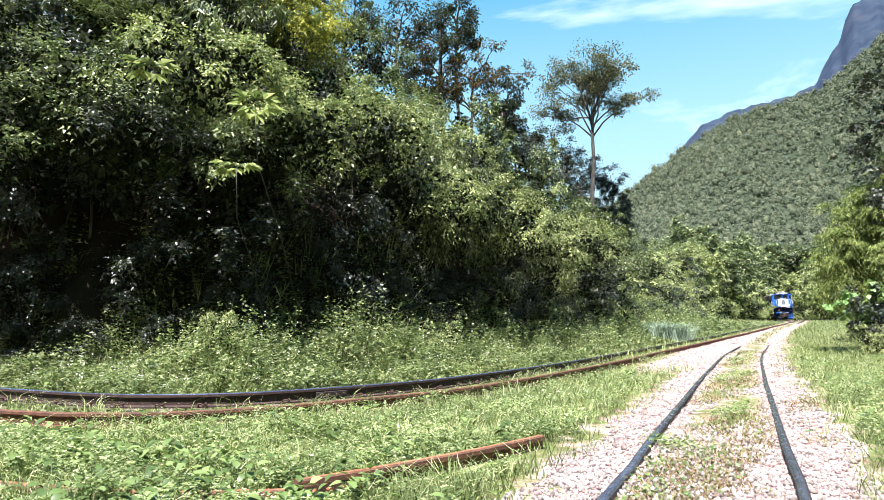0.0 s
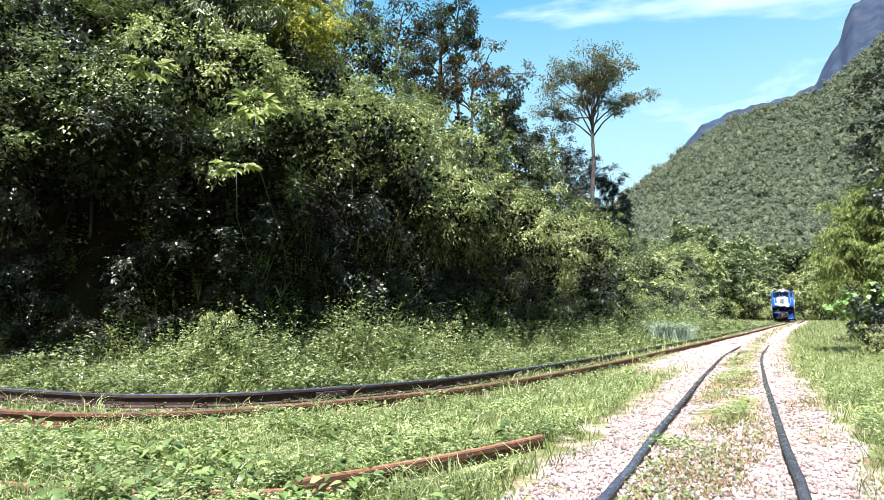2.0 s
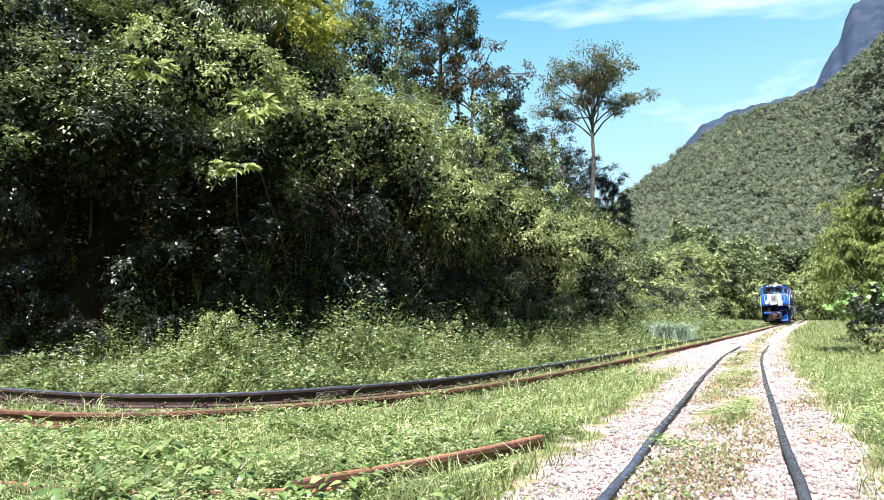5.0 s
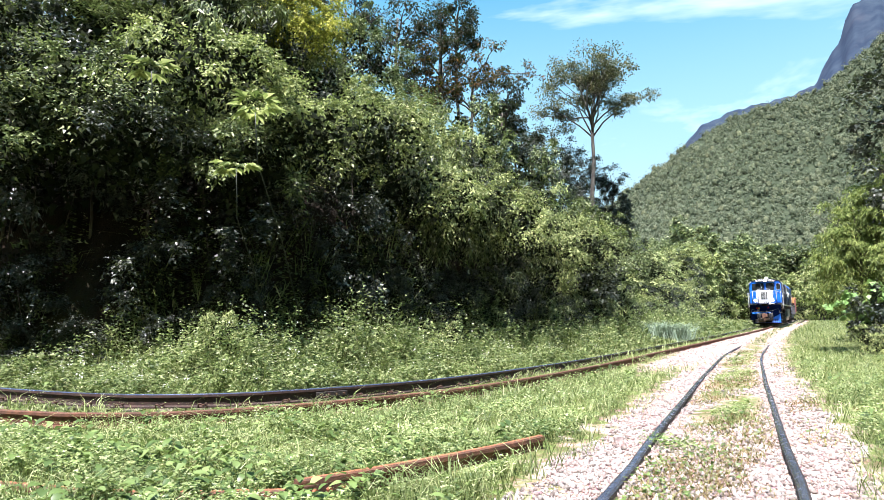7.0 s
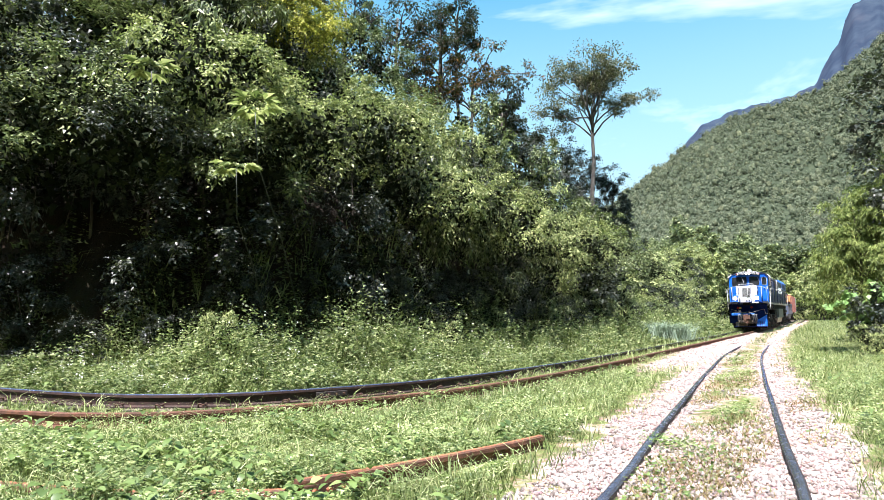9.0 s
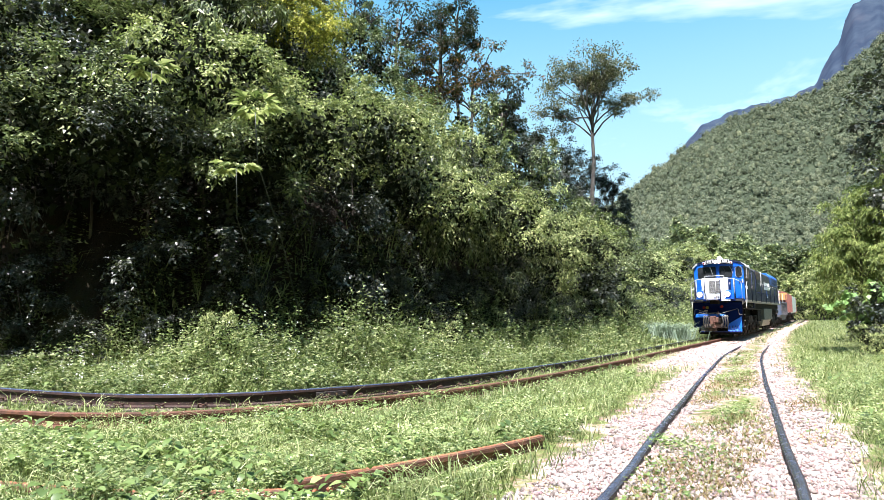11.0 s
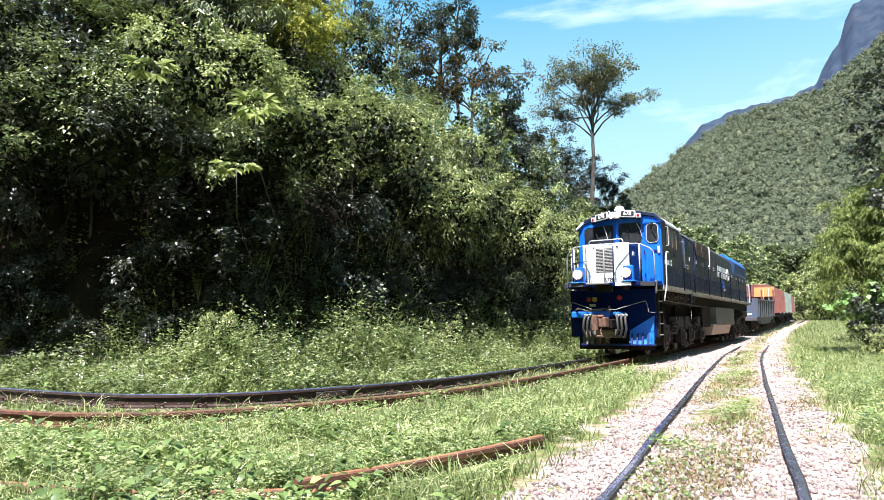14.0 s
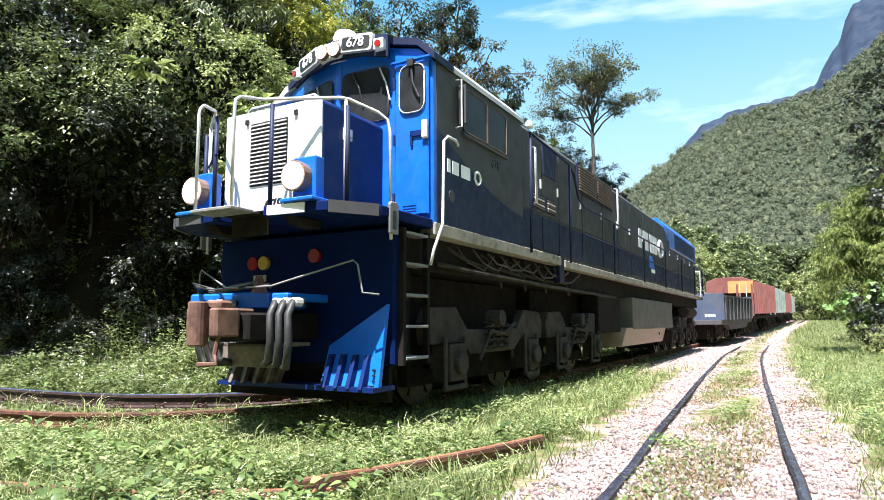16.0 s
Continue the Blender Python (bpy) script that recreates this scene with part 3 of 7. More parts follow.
INNER = inner_mesh(5, 1.5, 1.5)
SHRUBS = [
    plant("shrub", "dense dark-green broad-leaved shrub on the wooded bank", "shrub",
          [(crown_mesh("crown", 11, 1.5, 1.5, 24, 260, 0.074, 0.58, spread=0.30, hollow=0.7), LEAF_DARK, (0, 0, 1.5))], stalks(1, 4, 0.02, 1.4), "shrubs on the bank", INNER),
    plant("shrub", "leafy mid-green shrub with drooping narrow leaves on the bank", "shrub",
          [(crown_mesh("crown", 12, 1.6, 1.7, 24, 220, 0.12, 0.24, 0.4, spread=0.32, hollow=0.7, hang=0.5), LEAF_MID, (0, 0, 1.6))], stalks(2, 4, 0.018, 1.5), "shrubs on the bank", INNER),
    plant("shrub", "bright green sunlit shrub with small leaves on the bank", "shrub",
          [(crown_mesh("crown", 13, 1.5, 1.4, 24, 300, 0.062, 0.58, spread=0.30, hollow=0.7, flat=0.45), LEAF_LIGHT, (0, 0, 1.45))], stalks(3, 4, 0.018, 1.4), "shrubs on the bank", INNER),
    plant("shrub", "feathery green shrub with pinnate leaves on the bank", "shrub",
          [(frond_mesh("crown", 14, 1.5, 1.5, 210, 10, 0.62, 0.10), LEAF_MID, (0, 0, 1.5))], stalks(4, 4, 0.018, 1.5), "shrubs on the bank", INNER),
    plant("shrub", "loose shrub with glossy large leaves on the bank", "shrub",
          [(crown_mesh("crown", 15, 1.6, 1.6, 18, 150, 0.13, 0.42, spread=0.34, hollow=0.7, fine=False), LEAF_DARK, (0, 0, 1.6))], stalks(5, 4, 0.02, 1.5), "shrubs on the bank", INNER),
    plant("shrub", "yellowish green shrub with fine leaves on the bank", "shrub",
          [(crown_mesh("crown", 16, 1.5, 1.5, 24, 220, 0.085, 0.45, spread=0.29, hollow=0.7), LEAF_YELLOW, (0, 0, 1.5))], stalks(6, 4, 0.018, 1.4), "shrubs on the bank", INNER),
]


def along(line, s, off):
    """Plan point s metres along a line, off metres to its left."""
    run = 0.0
    for i in range(len(line) - 1):
        (ax, ay), (bx, by) = line[i][:2], line[i + 1][:2]
        ln = math.hypot(bx - ax, by - ay)
        if s <= run + ln or i == len(line) - 2:
            t = (s - run) / ln
            return ax + (bx - ax) * t - (by - ay) / ln * off, ay + (by - ay) * t + (bx - ax) / ln * off
        run += ln


# plainer ones of the same kinds for further off
FAR_SHRUBS = [
    plant("shrub", "dense dark-green broad-leaved shrub further along the bank", "shrub",
          [(crown_mesh("crown", 21, 1.5, 1.5, 24, 150, 0.10, 0.55, spread=0.31, hollow=0.7), LEAF_DARK, (0, 0, 1.5))], stalks(1, 3, 0.035, 1.6), "shrubs on the bank", INNER),
    plant("shrub", "leafy mid-green shrub further along the bank", "shrub",
          [(crown_mesh("crown", 22, 1.6, 1.6, 24, 150, 0.105, 0.42, spread=0.31, hollow=0.7), LEAF_MID, (0, 0, 1.6))], stalks(2, 3, 0.03, 1.8), "shrubs on the bank", INNER),
    plant("shrub", "bright green sunlit shrub further along the bank", "shrub",
          [(crown_mesh("crown", 23, 1.5, 1.4, 24, 150, 0.098, 0.55, spread=0.31, hollow=0.7, flat=0.45), LEAF_LIGHT, (0, 0, 1.45))], stalks(3, 3, 0.03, 1.6), "shrubs on the bank", INNER),
    plant("shrub", "yellowish green shrub further along the bank", "shrub",
          [(crown_mesh("crown", 26, 1.5, 1.5, 24, 150, 0.098, 0.5, spread=0.31, hollow=0.7), LEAF_YELLOW, (0, 0, 1.5))], stalks(6, 3, 0.03, 1.7), "shrubs on the bank", INNER),
]


def build_bank():
    r = random.Random(21)
    first = set()

    def put(ob, x, y, size, tall, dz=0.0):
        turn = r.uniform(0, 360)
        if ob in first:
            again(ob, x, y, turn, size, size * tall, dz)
        else:
            settle(ob, x, y, turn, size, size * tall, dz)
            first.add(ob)

    # growth that hangs over the cut and climbs the slope behind it
    for row, off in enumerate((0.35, 1.0, 2.5, 4.3, 6.4, 8.8, 11.6)):
        s = 20.5 + 0.4 * row if row < 3 else 17.5 + 0.5 * row
        while s < 142:
            far = s > 46
            if row == 0 and 23.5 < s < 31:
                s += 1.1
            if (row > 5 and s > 52) or (row == 0 and s > 60):
                break
            x, y = along(BANK, s + r.uniform(-0.5, 0.5), off + r.uniform(-0.5, 0.5) * (0.3 if row == 0 else 1.0))
            # the cut's shade is put into leaf colour: near-black in front, pale above
            if far or row > 3:
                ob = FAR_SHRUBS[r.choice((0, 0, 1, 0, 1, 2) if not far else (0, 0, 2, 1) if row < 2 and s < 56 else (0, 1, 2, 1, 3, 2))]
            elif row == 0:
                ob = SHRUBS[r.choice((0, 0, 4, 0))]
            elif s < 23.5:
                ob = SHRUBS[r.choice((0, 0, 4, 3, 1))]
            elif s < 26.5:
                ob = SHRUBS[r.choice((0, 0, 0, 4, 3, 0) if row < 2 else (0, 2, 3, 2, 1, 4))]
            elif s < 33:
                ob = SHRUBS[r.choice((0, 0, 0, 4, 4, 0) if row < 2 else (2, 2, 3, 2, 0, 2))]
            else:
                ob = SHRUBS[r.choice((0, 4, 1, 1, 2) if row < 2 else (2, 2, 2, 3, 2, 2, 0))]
            size = r.uniform(0.7, 1.3) * (1.0 + 0.06 * row) * (1.25 if far else 1.0) * (0.62 if row == 0 else 1.0)
            put(ob, x, y, size, r.uniform(0.85, 1.35), (-0.25, -1.0, -0.6)[row] if row < 3 else -0.2)
            s += (1.7 if s < 40 else 2.5 if s < 60 else 3.8) * r.uniform(0.8, 1.2) * (1 + 0.05 * row) * (1.2 if row > 4 else 1.0) * (0.65 if row == 0 else 1.0)
            if far and row > 4:
                s += 2
    # undergrowth at the foot; dark leaf tones paint its shade
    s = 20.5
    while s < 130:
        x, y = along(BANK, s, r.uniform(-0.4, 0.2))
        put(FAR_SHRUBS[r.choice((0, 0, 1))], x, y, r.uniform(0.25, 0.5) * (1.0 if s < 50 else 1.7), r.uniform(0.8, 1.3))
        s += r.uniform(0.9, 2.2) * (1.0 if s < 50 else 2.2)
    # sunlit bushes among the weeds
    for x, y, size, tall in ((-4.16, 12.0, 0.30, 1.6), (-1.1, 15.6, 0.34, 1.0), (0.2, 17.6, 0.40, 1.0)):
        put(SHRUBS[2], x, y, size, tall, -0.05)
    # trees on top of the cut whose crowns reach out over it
    # pale crowns carry sunlight in their colour, dark ones carry shade
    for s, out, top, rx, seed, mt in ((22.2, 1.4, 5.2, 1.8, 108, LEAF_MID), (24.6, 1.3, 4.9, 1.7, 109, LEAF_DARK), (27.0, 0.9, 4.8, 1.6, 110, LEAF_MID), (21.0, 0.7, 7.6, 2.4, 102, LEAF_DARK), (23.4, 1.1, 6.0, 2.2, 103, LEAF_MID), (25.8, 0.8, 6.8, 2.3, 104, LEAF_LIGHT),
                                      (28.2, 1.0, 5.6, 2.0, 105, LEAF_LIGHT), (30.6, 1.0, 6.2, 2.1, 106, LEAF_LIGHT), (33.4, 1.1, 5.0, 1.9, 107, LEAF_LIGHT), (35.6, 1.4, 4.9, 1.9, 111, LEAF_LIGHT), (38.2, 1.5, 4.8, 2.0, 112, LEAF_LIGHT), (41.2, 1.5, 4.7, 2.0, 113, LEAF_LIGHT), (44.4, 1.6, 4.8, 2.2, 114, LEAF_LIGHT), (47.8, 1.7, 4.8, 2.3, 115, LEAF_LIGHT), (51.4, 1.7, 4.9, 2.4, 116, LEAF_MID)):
        x, y = along(BANK, s, 0.9)
        px, py = along(BANK, s, 0.9 - out)
        low, _ = terrain(np.array([x]), np.array([y]))
        hgt = top - float(low[0])
        g = limbs(seed, hgt, rx, 4, 0.04, 0.0, 0.5)
        e = plant("leaning_tree", "leafy tree leaning out from the top of the cut", "tree",
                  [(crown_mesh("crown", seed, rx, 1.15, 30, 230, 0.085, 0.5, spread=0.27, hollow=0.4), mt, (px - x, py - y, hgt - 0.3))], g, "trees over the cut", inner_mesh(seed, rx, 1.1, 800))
        e.location = (x, y, float(low[0]) - 0.1)

    for ob in SHRUBS + FAR_SHRUBS:
        if ob not in first:
            x, y = along(BANK, r.uniform(36, 44), r.uniform(2, 5))
            put(ob, x, y, 0.8, 1.0)


build_bank()

# ---------------------------------------------------------------- trees
def build_trees():
    # tall slender tree whose boughs spread into a flat open crown
    def boughs(name, label, x, y, trunk, rows, seed, r0, mt, per, radius, leaf, group=""):
        """A tree set at x, y: trunk points and main boughs in heights above the sea of the plan."""
        low = float(terrain(np.array([x]), np.array([y]))[0][0])
        e = tagged(new(name), label, "tree", group)
        wood, tips = branching(seed, [(Vector(a) - Vector((0, 0, low)), Vector(b) - Vector((0, 0, low)), w) for a, b, w in rows], r0)
        stem = [(0, 0, -0.3)] + [(px, py, pz - low) for px, py, pz in trunk]
        wood.tube(stem, r0, 10, r0 * 0.5)
        part("trunk", wood, BARK_PALE, e, smooth=True)
        part("crown", tip_leaves("crown", seed, tips, per, radius, leaf), mt, e)
        e.location = (x, y, low)
        return e

    fan = []
    r = random.Random(31)
    for k in range(12):
        a = k * 2.4
        reach = r.uniform(0.9, 3.0)
        fan.append(((0.1, 0, 17.0 + 0.2 * k), (0.2 + math.cos(a) * reach, math.sin(a) * reach, 22.0 - 0.60 * reach ** 1.6 + r.uniform(-0.5, 0.4)), 0.34))
    fan += [((0.1, 0, 17.0), (-2.4, 0.3, 18.9), 0.36), ((0.1, 0, 17.0), (2.4, -0.4, 19.2), 0.36), ((0.1, 0, 18.5), (0.9, 0.2, 22.0), 0.4), ((0.1, 0, 18.5), (-0.9, 0.2, 21.4), 0.36)]
    boughs("tall_tree", "tall slender tree with a flat open crown of small leaves", 13.4, 55.0,
           [(0.05, 0, 8.0), (-0.1, 0, 12.0), (0.15, 0, 15.0), (0.1, 0, 17.2), (0.15, 0, 19.0)], [((a[0], a[1], a[2] + 0.4), (b[0], b[1], b[2] + 0.6), w) for a, b, w in fan], 31, 0.24, LEAF_TALL, 165, 0.92, 0.17)
    # trees with layered crowns of dark and reddish-brown leaves on the crest
    spec = [(0.0, 36.0, 19.3, (18.0, 2.3, 17.9), (15.9, 2.2, 15.9), LEAF_CREST, 42), (1.9, 36.5, 16.4, (15.9, 2.9, 15.6), (14.0, 2.3, 14.2), LEAF_BROWN, 43), (3.7, 37.5, 14.6, (14.2, 1.6, 14.0), (12.8, 1.3, 12.9), LEAF_CREST, 47),
            (-2.5, 34.5, 18.9, (17.5, 2.6, 17.3), (15.2, 2.3, 15.2), LEAF_CREST, 44), (-1.0, 35.0, 15.2, (14.6, 2.2, 14.6), (12.9, 1.8, 13.0), LEAF_BROWN, 45), (-5.0, 31.5, 17.8, (16.6, 2.4, 16.6), (14.4, 2.2, 14.4), LEAF_CREST, 46),
            (1.0, 38.0, 20.8, (20.0, 1.9, 19.8), (18.4, 1.5, 18.3), LEAF_CREST, 48)]
    for x, y, top, upper, lower, mt, seed in spec:
        r = random.Random(seed)
        rows = []
        for foot, reach, rise in (upper, lower):
            for k in range(5):
                a = k * 1.26 + r.uniform(-0.4, 0.4)
                q = reach * r.uniform(0.45, 0.72)
                rows.append(((0, 0, foot - 0.9 + 0.12 * k), (math.cos(a) * q, math.sin(a) * q, rise + r.uniform(-0.2, 0.6)), 0.5))
        boughs("crest_tree", "tree with open crown of dark and rust-brown leaves", x, y,
               [(0.1, 0, top - 8), (-0.1, 0, top - 4), (0, 0, top - 0.6)], rows, seed, 0.13, mt, 48, 0.46, 0.15, "trees on the crest")
    # darker trees further along the crest
    for x, y, top, rx, seed in ((5.2, 43.0, 15.4, 2.3, 51), (7.4, 45.0, 15.0, 2.5, 52), (11.2, 58.0, 18.2, 2.9, 56), (14.6, 61.0, 17.2, 2.2, 57), (15.9, 58.0, 15.2, 1.8, 53), (12.0, 58.0, 14.0, 2.6, 54), (16.4, 60.0, 12.5, 1.9, 55), (3.6, 41.0, 14.2, 2.2, 58)):
        low, _ = terrain(np.array([x]), np.array([y]))
        hgt = top - float(low[0])
        c = plant("crest_tree", "dark-green leafy tree on the crest", "tree",
                  [(crown_mesh("crown", seed, rx, max(rx, hgt * 0.36), 60, 190, 0.15, 0.5, spread=0.26), LEAF_DARK, (0, 0, hgt * 0.64))],
                  limbs(seed, hgt, rx, 7, 0.14, 0.0, 0.35), "trees on the crest")
        settle(c, x, y, seed * 37, 1.0)
    # yellow-leaved tree and deep green trees high on the near bank
    low = float(terrain(np.array([-4.3]), np.array([19.0]))[0][0])
    gold = plant("yellow_tree", "tree with bright yellow-green leaves high on the bank", "tree",
                 [(crown_mesh("crown", 61, 1.55, 1.5, 60, 260, 0.085, 0.5, spread=0.30, hollow=0.3, flat=0.5), LEAF_GOLD, (0, 0, 10.2 - low))],
                 limbs(61, 10.6 - low, 1.4, 7, 0.08, 0.0, 0.3))
    settle(gold, -4.3, 19.0, 0, 1.0)
    r = random.Random(4)
    for x, y, top, rx, seed, mt in ((-9.5, 21.0, 14.5, 2.4, 62, LEAF_DARK), (-13.0, 20.0, 15.0, 2.6, 63, LEAF_DARK), (-7.6, 24.5, 16.0, 2.4, 64, LEAF_DARK),
                                    (-16.5, 21.0, 16.0, 2.8, 65, LEAF_MID), (-3.4, 26.0, 14.5, 2.3, 66, LEAF_MID), (-11.0, 17.5, 11.5, 2.0, 67, LEAF_MID), (-14.5, 17.5, 12.5, 2.2, 68, LEAF_DARK)):
        low, _ = terrain(np.array([x]), np.array([y]))
        hgt = max(4.0, top - float(low[0]))
        c = plant("bank_tree", "leafy tree with a deep crown high on the bank", "tree",
                  [(crown_mesh("crown", seed, rx, hgt * 0.42, 60, 190, 0.11, 0.5, spread=0.26), mt, (0, 0, hgt * 0.58))],
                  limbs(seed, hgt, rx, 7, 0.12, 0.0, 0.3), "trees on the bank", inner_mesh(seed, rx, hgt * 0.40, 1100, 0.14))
        settle(c, x, y, seed * 37, 1.0)


LEAF_GOLD = leaf_mat("leaf_gold", [(0.0, (0.10, 0.11, 0.015)), (0.6, (0.42, 0.42, 0.05)), (1.0, (0.70, 0.66, 0.14))], 0.55, 0.35, 0.2)
BARK_PALE = surface("lichened_bark", (0.03, 0.025, 0.022), (0.09, 0.078, 0.066), 5, 0.9, bump=0.5, bump_scale=20, stretch=(1, 1, 0.3))
LEAF_TALL = leaf_mat("leaf_tall_tree", [(0.0, (0.06, 0.062, 0.04)), (0.6, (0.13, 0.13, 0.075)), (1.0, (0.25, 0.21, 0.12))], 0.6, 0.25, 0.2)
LEAF_CREST = leaf_mat("leaf_crest", [(0.0, (0.010, 0.014, 0.012)), (0.7, (0.026, 0.029, 0.022)), (1.0, (0.072, 0.040, 0.026))], 0.6, 0.15, 0.1)
build_trees()


def umbrella_plant(x, y, z, bx, by, seed, size):
    """Thin stem with a whorl of large lobed leaves."""
    r = np.random.default_rng(seed)
    v = []
    for i in range(11):
        a = i * 2.4 + r.uniform(-0.2, 0.2)
        el = r.uniform(0.0, 0.75)
        d = np.array([math.cos(a) * math.cos(el), math.sin(a) * math.cos(el), math.sin(el)])
        hub = d * size * r.uniform(0.5, 0.9)
        sd = unit(np.cross(d, [0, 0, 1.0]))
        for k in range(7):
            b = (k - 3) * 0.5
            ax = d * math.cos(b) + sd * math.sin(b) + np.array([0, 0, -0.25])
            ln = size * (0.85 - 0.09 * abs(k - 3))
            v.append(leaves(hub[None], ax[None], (np.array([0, 0, 1.0]) + 0.4 * d)[None], [ln], [ln * 0.36], 0.25))
    e = plant("umbrella_leaf_plant", "thin-stemmed plant with large bright lobed leaves", "plant",
              [(quad_mesh("crown", np.concatenate(v)), LEAF_LIGHT, (0, 0, 0))])
    # the stem arches out from the bank
    low, _ = terrain(np.array([x + bx]), np.array([y + by]))
    foot = Vector((bx, by, float(low[0]) - z))
    mid = Vector((0.05 * bx, 0.05 * by, -0.9))
    part("stem", Geo().tube([foot, foot.lerp(mid, 0.6) + Vector((0, 0, 0.25)), mid, (0, 0, 0)], 0.018, 6, 0.009), LEAF_DARK, e, smooth=True)
    e.location = (x, y, z)


umbrella_plant(-5.25, 11.0, 5.42, -0.8, 4.6, 1, 0.36)
umbrella_plant(-3.44, 11.3, 4.75, 0.2, 4.0, 2, 0.38)
umbrella_plant(-3.72, 11.2, 3.66, -0.2, 3.4, 3, 0.32)


def build_verge_growth():
    """Trees and bushes beyond the second track."""
    feathery = plant("verge_tree", "yellow-green tree with feathery drooping leaves beside the track", "tree",
                     [(crown_mesh("crown", 71, 1.9, 3.2, 110, 230, 0.14, 0.24, 0.3, spread=0.34, hollow=0.35, hang=0.8, flat=0.6), LEAF_YELLOW, (0, 0, 4.2))], limbs(71, 7.0, 2.0, 8, 0.10, 0.0, 0.3), "trees beside the track")
    settle(feathery, 17.0, 24.6, 0, 0.9)
    again(feathery, 15.9, 24.0, 60, 0.85, 0.85)
    again(feathery, 19.5, 25.5, 130, 1.15)
    again(feathery, 18.2, 22.0, 250, 1.1, 1.2)
    again(feathery, 21.5, 32.5, 80, 0.8, 0.75)
    dark = plant("verge_tree", "dark dense tree beside the track", "tree",
                 [(crown_mesh("crown", 72, 1.9, 4.6, 70, 190, 0.15, 0.5, spread=0.3), LEAF_DARK, (0, 0, 6.2))], limbs(72, 10.5, 1.8, 8, 0.14, 0.0, 0.3), "trees beside the track")
    settle(dark, 17.7, 23.6, 0, 1.0, 1.08)
    again(dark, 20.8, 27.0, 70, 1.1, 0.9)
    again(dark, 24.0, 30.0, 160, 1.2, 0.8)
    vine = plant("heart_leaf_vine", "tangle of large pale heart-shaped vine leaves on a bush", "vine",
                 [(crown_mesh("crown", 73, 1.1, 0.85, 11, 14, 0.20, 0.9, 0.2, spread=0.35, hang=0.4, fine=False), LEAF_VINE, (0, 0, 1.75)),
                  (crown_mesh("crown", 74, 1.0, 1.2, 30, 150, 0.11, 0.5), LEAF_DARK, (0.25, 0.2, 1.2))], stalks(7, 2, 0.02, 1.2))
    settle(vine, 14.3, 21.0, 0, 1.0)
    again(vine, 16.6, 21.0, 120, 1.1)
    for x, y, q in ((13.6, 19.6, 0.30), (14.2, 19.9, 0.36), (14.9, 20.2, 0.34), (13.9, 20.6, 0.40), (15.6, 20.6, 0.42)):
        again(SHRUBS[2], x, y, x * 90, q, q)
    r = random.Random(9)
    for s, off in [(19, -0.4), (21.5, -1.2), (24, -0.3), (26.5, -0.9), (30, -0.5), (34, -0.8), (38, -0.4), (43, -0.8), (48, -0.3), (54, -0.8), (60, -0.4), (67, -0.5), (75, -0.7), (84, -0.4), (94, -0.6), (104, -0.5)]:
        for back in (0.0, -2.2, -5.0):
            x, y = along(VERGE, s + r.uniform(-0.6, 0.6), off + back)
            k = r.choice((2, 3, 5, 5, 0) if s > 36 else (0, 4, 2, 0))
            q = r.uniform(0.55, 0.8) if back == 0 else r.uniform(0.9, 1.3)
            again(SHRUBS[k] if s < 36 else FAR_SHRUBS[(0, 1, 2, 1, 0, 3)[k]], x, y, r.uniform(0, 360), q, q * (1 + s * 0.004) * (1.0 if back == 0 else 1.2))


def build_far_bushes():
    """Low sunlit bushes under the valley's trees, on both sides of the line."""
    r = random.Random(17)
    spots = [(0.405 + 0.0115 * k, 86 + 1.2 * k, 1.5) for k in range(9)] + [(0.56 + 0.012 * k, 106 + r.uniform(-3, 5), 1.7) for k in range(6)]
    spots += [(0.505 + 0.012 * k, 130 + r.uniform(-2, 4), 2.1) for k in range(9)] + [(0.415 + 0.014 * k, 101 + r.uniform(-2, 3), 2.0) for k in range(7)]
    for m, y, q in spots:
        q *= r.uniform(0.8, 1.2)
        again(FAR_SHRUBS[r.choice((1, 2, 3, 3, 2))], m * y, y, r.uniform(0, 360), q, q * r.uniform(0.8, 1.1), -0.4)


build_far_bushes()
LEAF_VINE = leaf_mat("leaf_vine", [(0.0, (0.14, 0.26, 0.07)), (1.0, (0.28, 0.42, 0.16))], 0.4, 0.25)
build_verge_growth()


# ---------------------------------------------------------------- valley forest and mountains
RIDGE = [(0.1, 0.063), (0.24, 0.173), (0.296, 0.213), (0.333, 0.242), (0.38, 0.278), (0.428, 0.311), (0.475, 0.34), (0.522, 0.354), (0.569, 0.368), (0.617, 0.384), (0.666, 0.423), (0.734, 0.481), (0.807, 0.533), (1.0, 0.613)]
PEAK = [(0.20, 0.10), (0.362, 0.252), (0.420, 0.318), (0.476, 0.345), (0.523, 0.357), (0.570, 0.369), (0.613, 0.388), (0.634, 0.426), (0.660, 0.465), (0.672, 0.50), (0.685, 0.525), (0.704, 0.539), (0.739, 0.545), (0.812, 0.594), (1.0, 0.62)]
Y0, Y1 = 112.0, 520.0


def slope_z(m, y):
    """Height of the wooded slope at y metres ahead, in the direction m = x / y."""
    k = np.interp(m, [a for a, _ in RIDGE], [b for _, b in RIDGE])
    t = np.clip((y - Y0) / (Y1 - Y0), 0, 1)
    g = t ** 0.72
    bump = 6.0 * np.sin(m * 21 + 1) * np.sin(y * 0.021 + m * 7) * np.sin(t * math.pi)
    return 1.2 + (y * k - 4.0) * g + bump * t


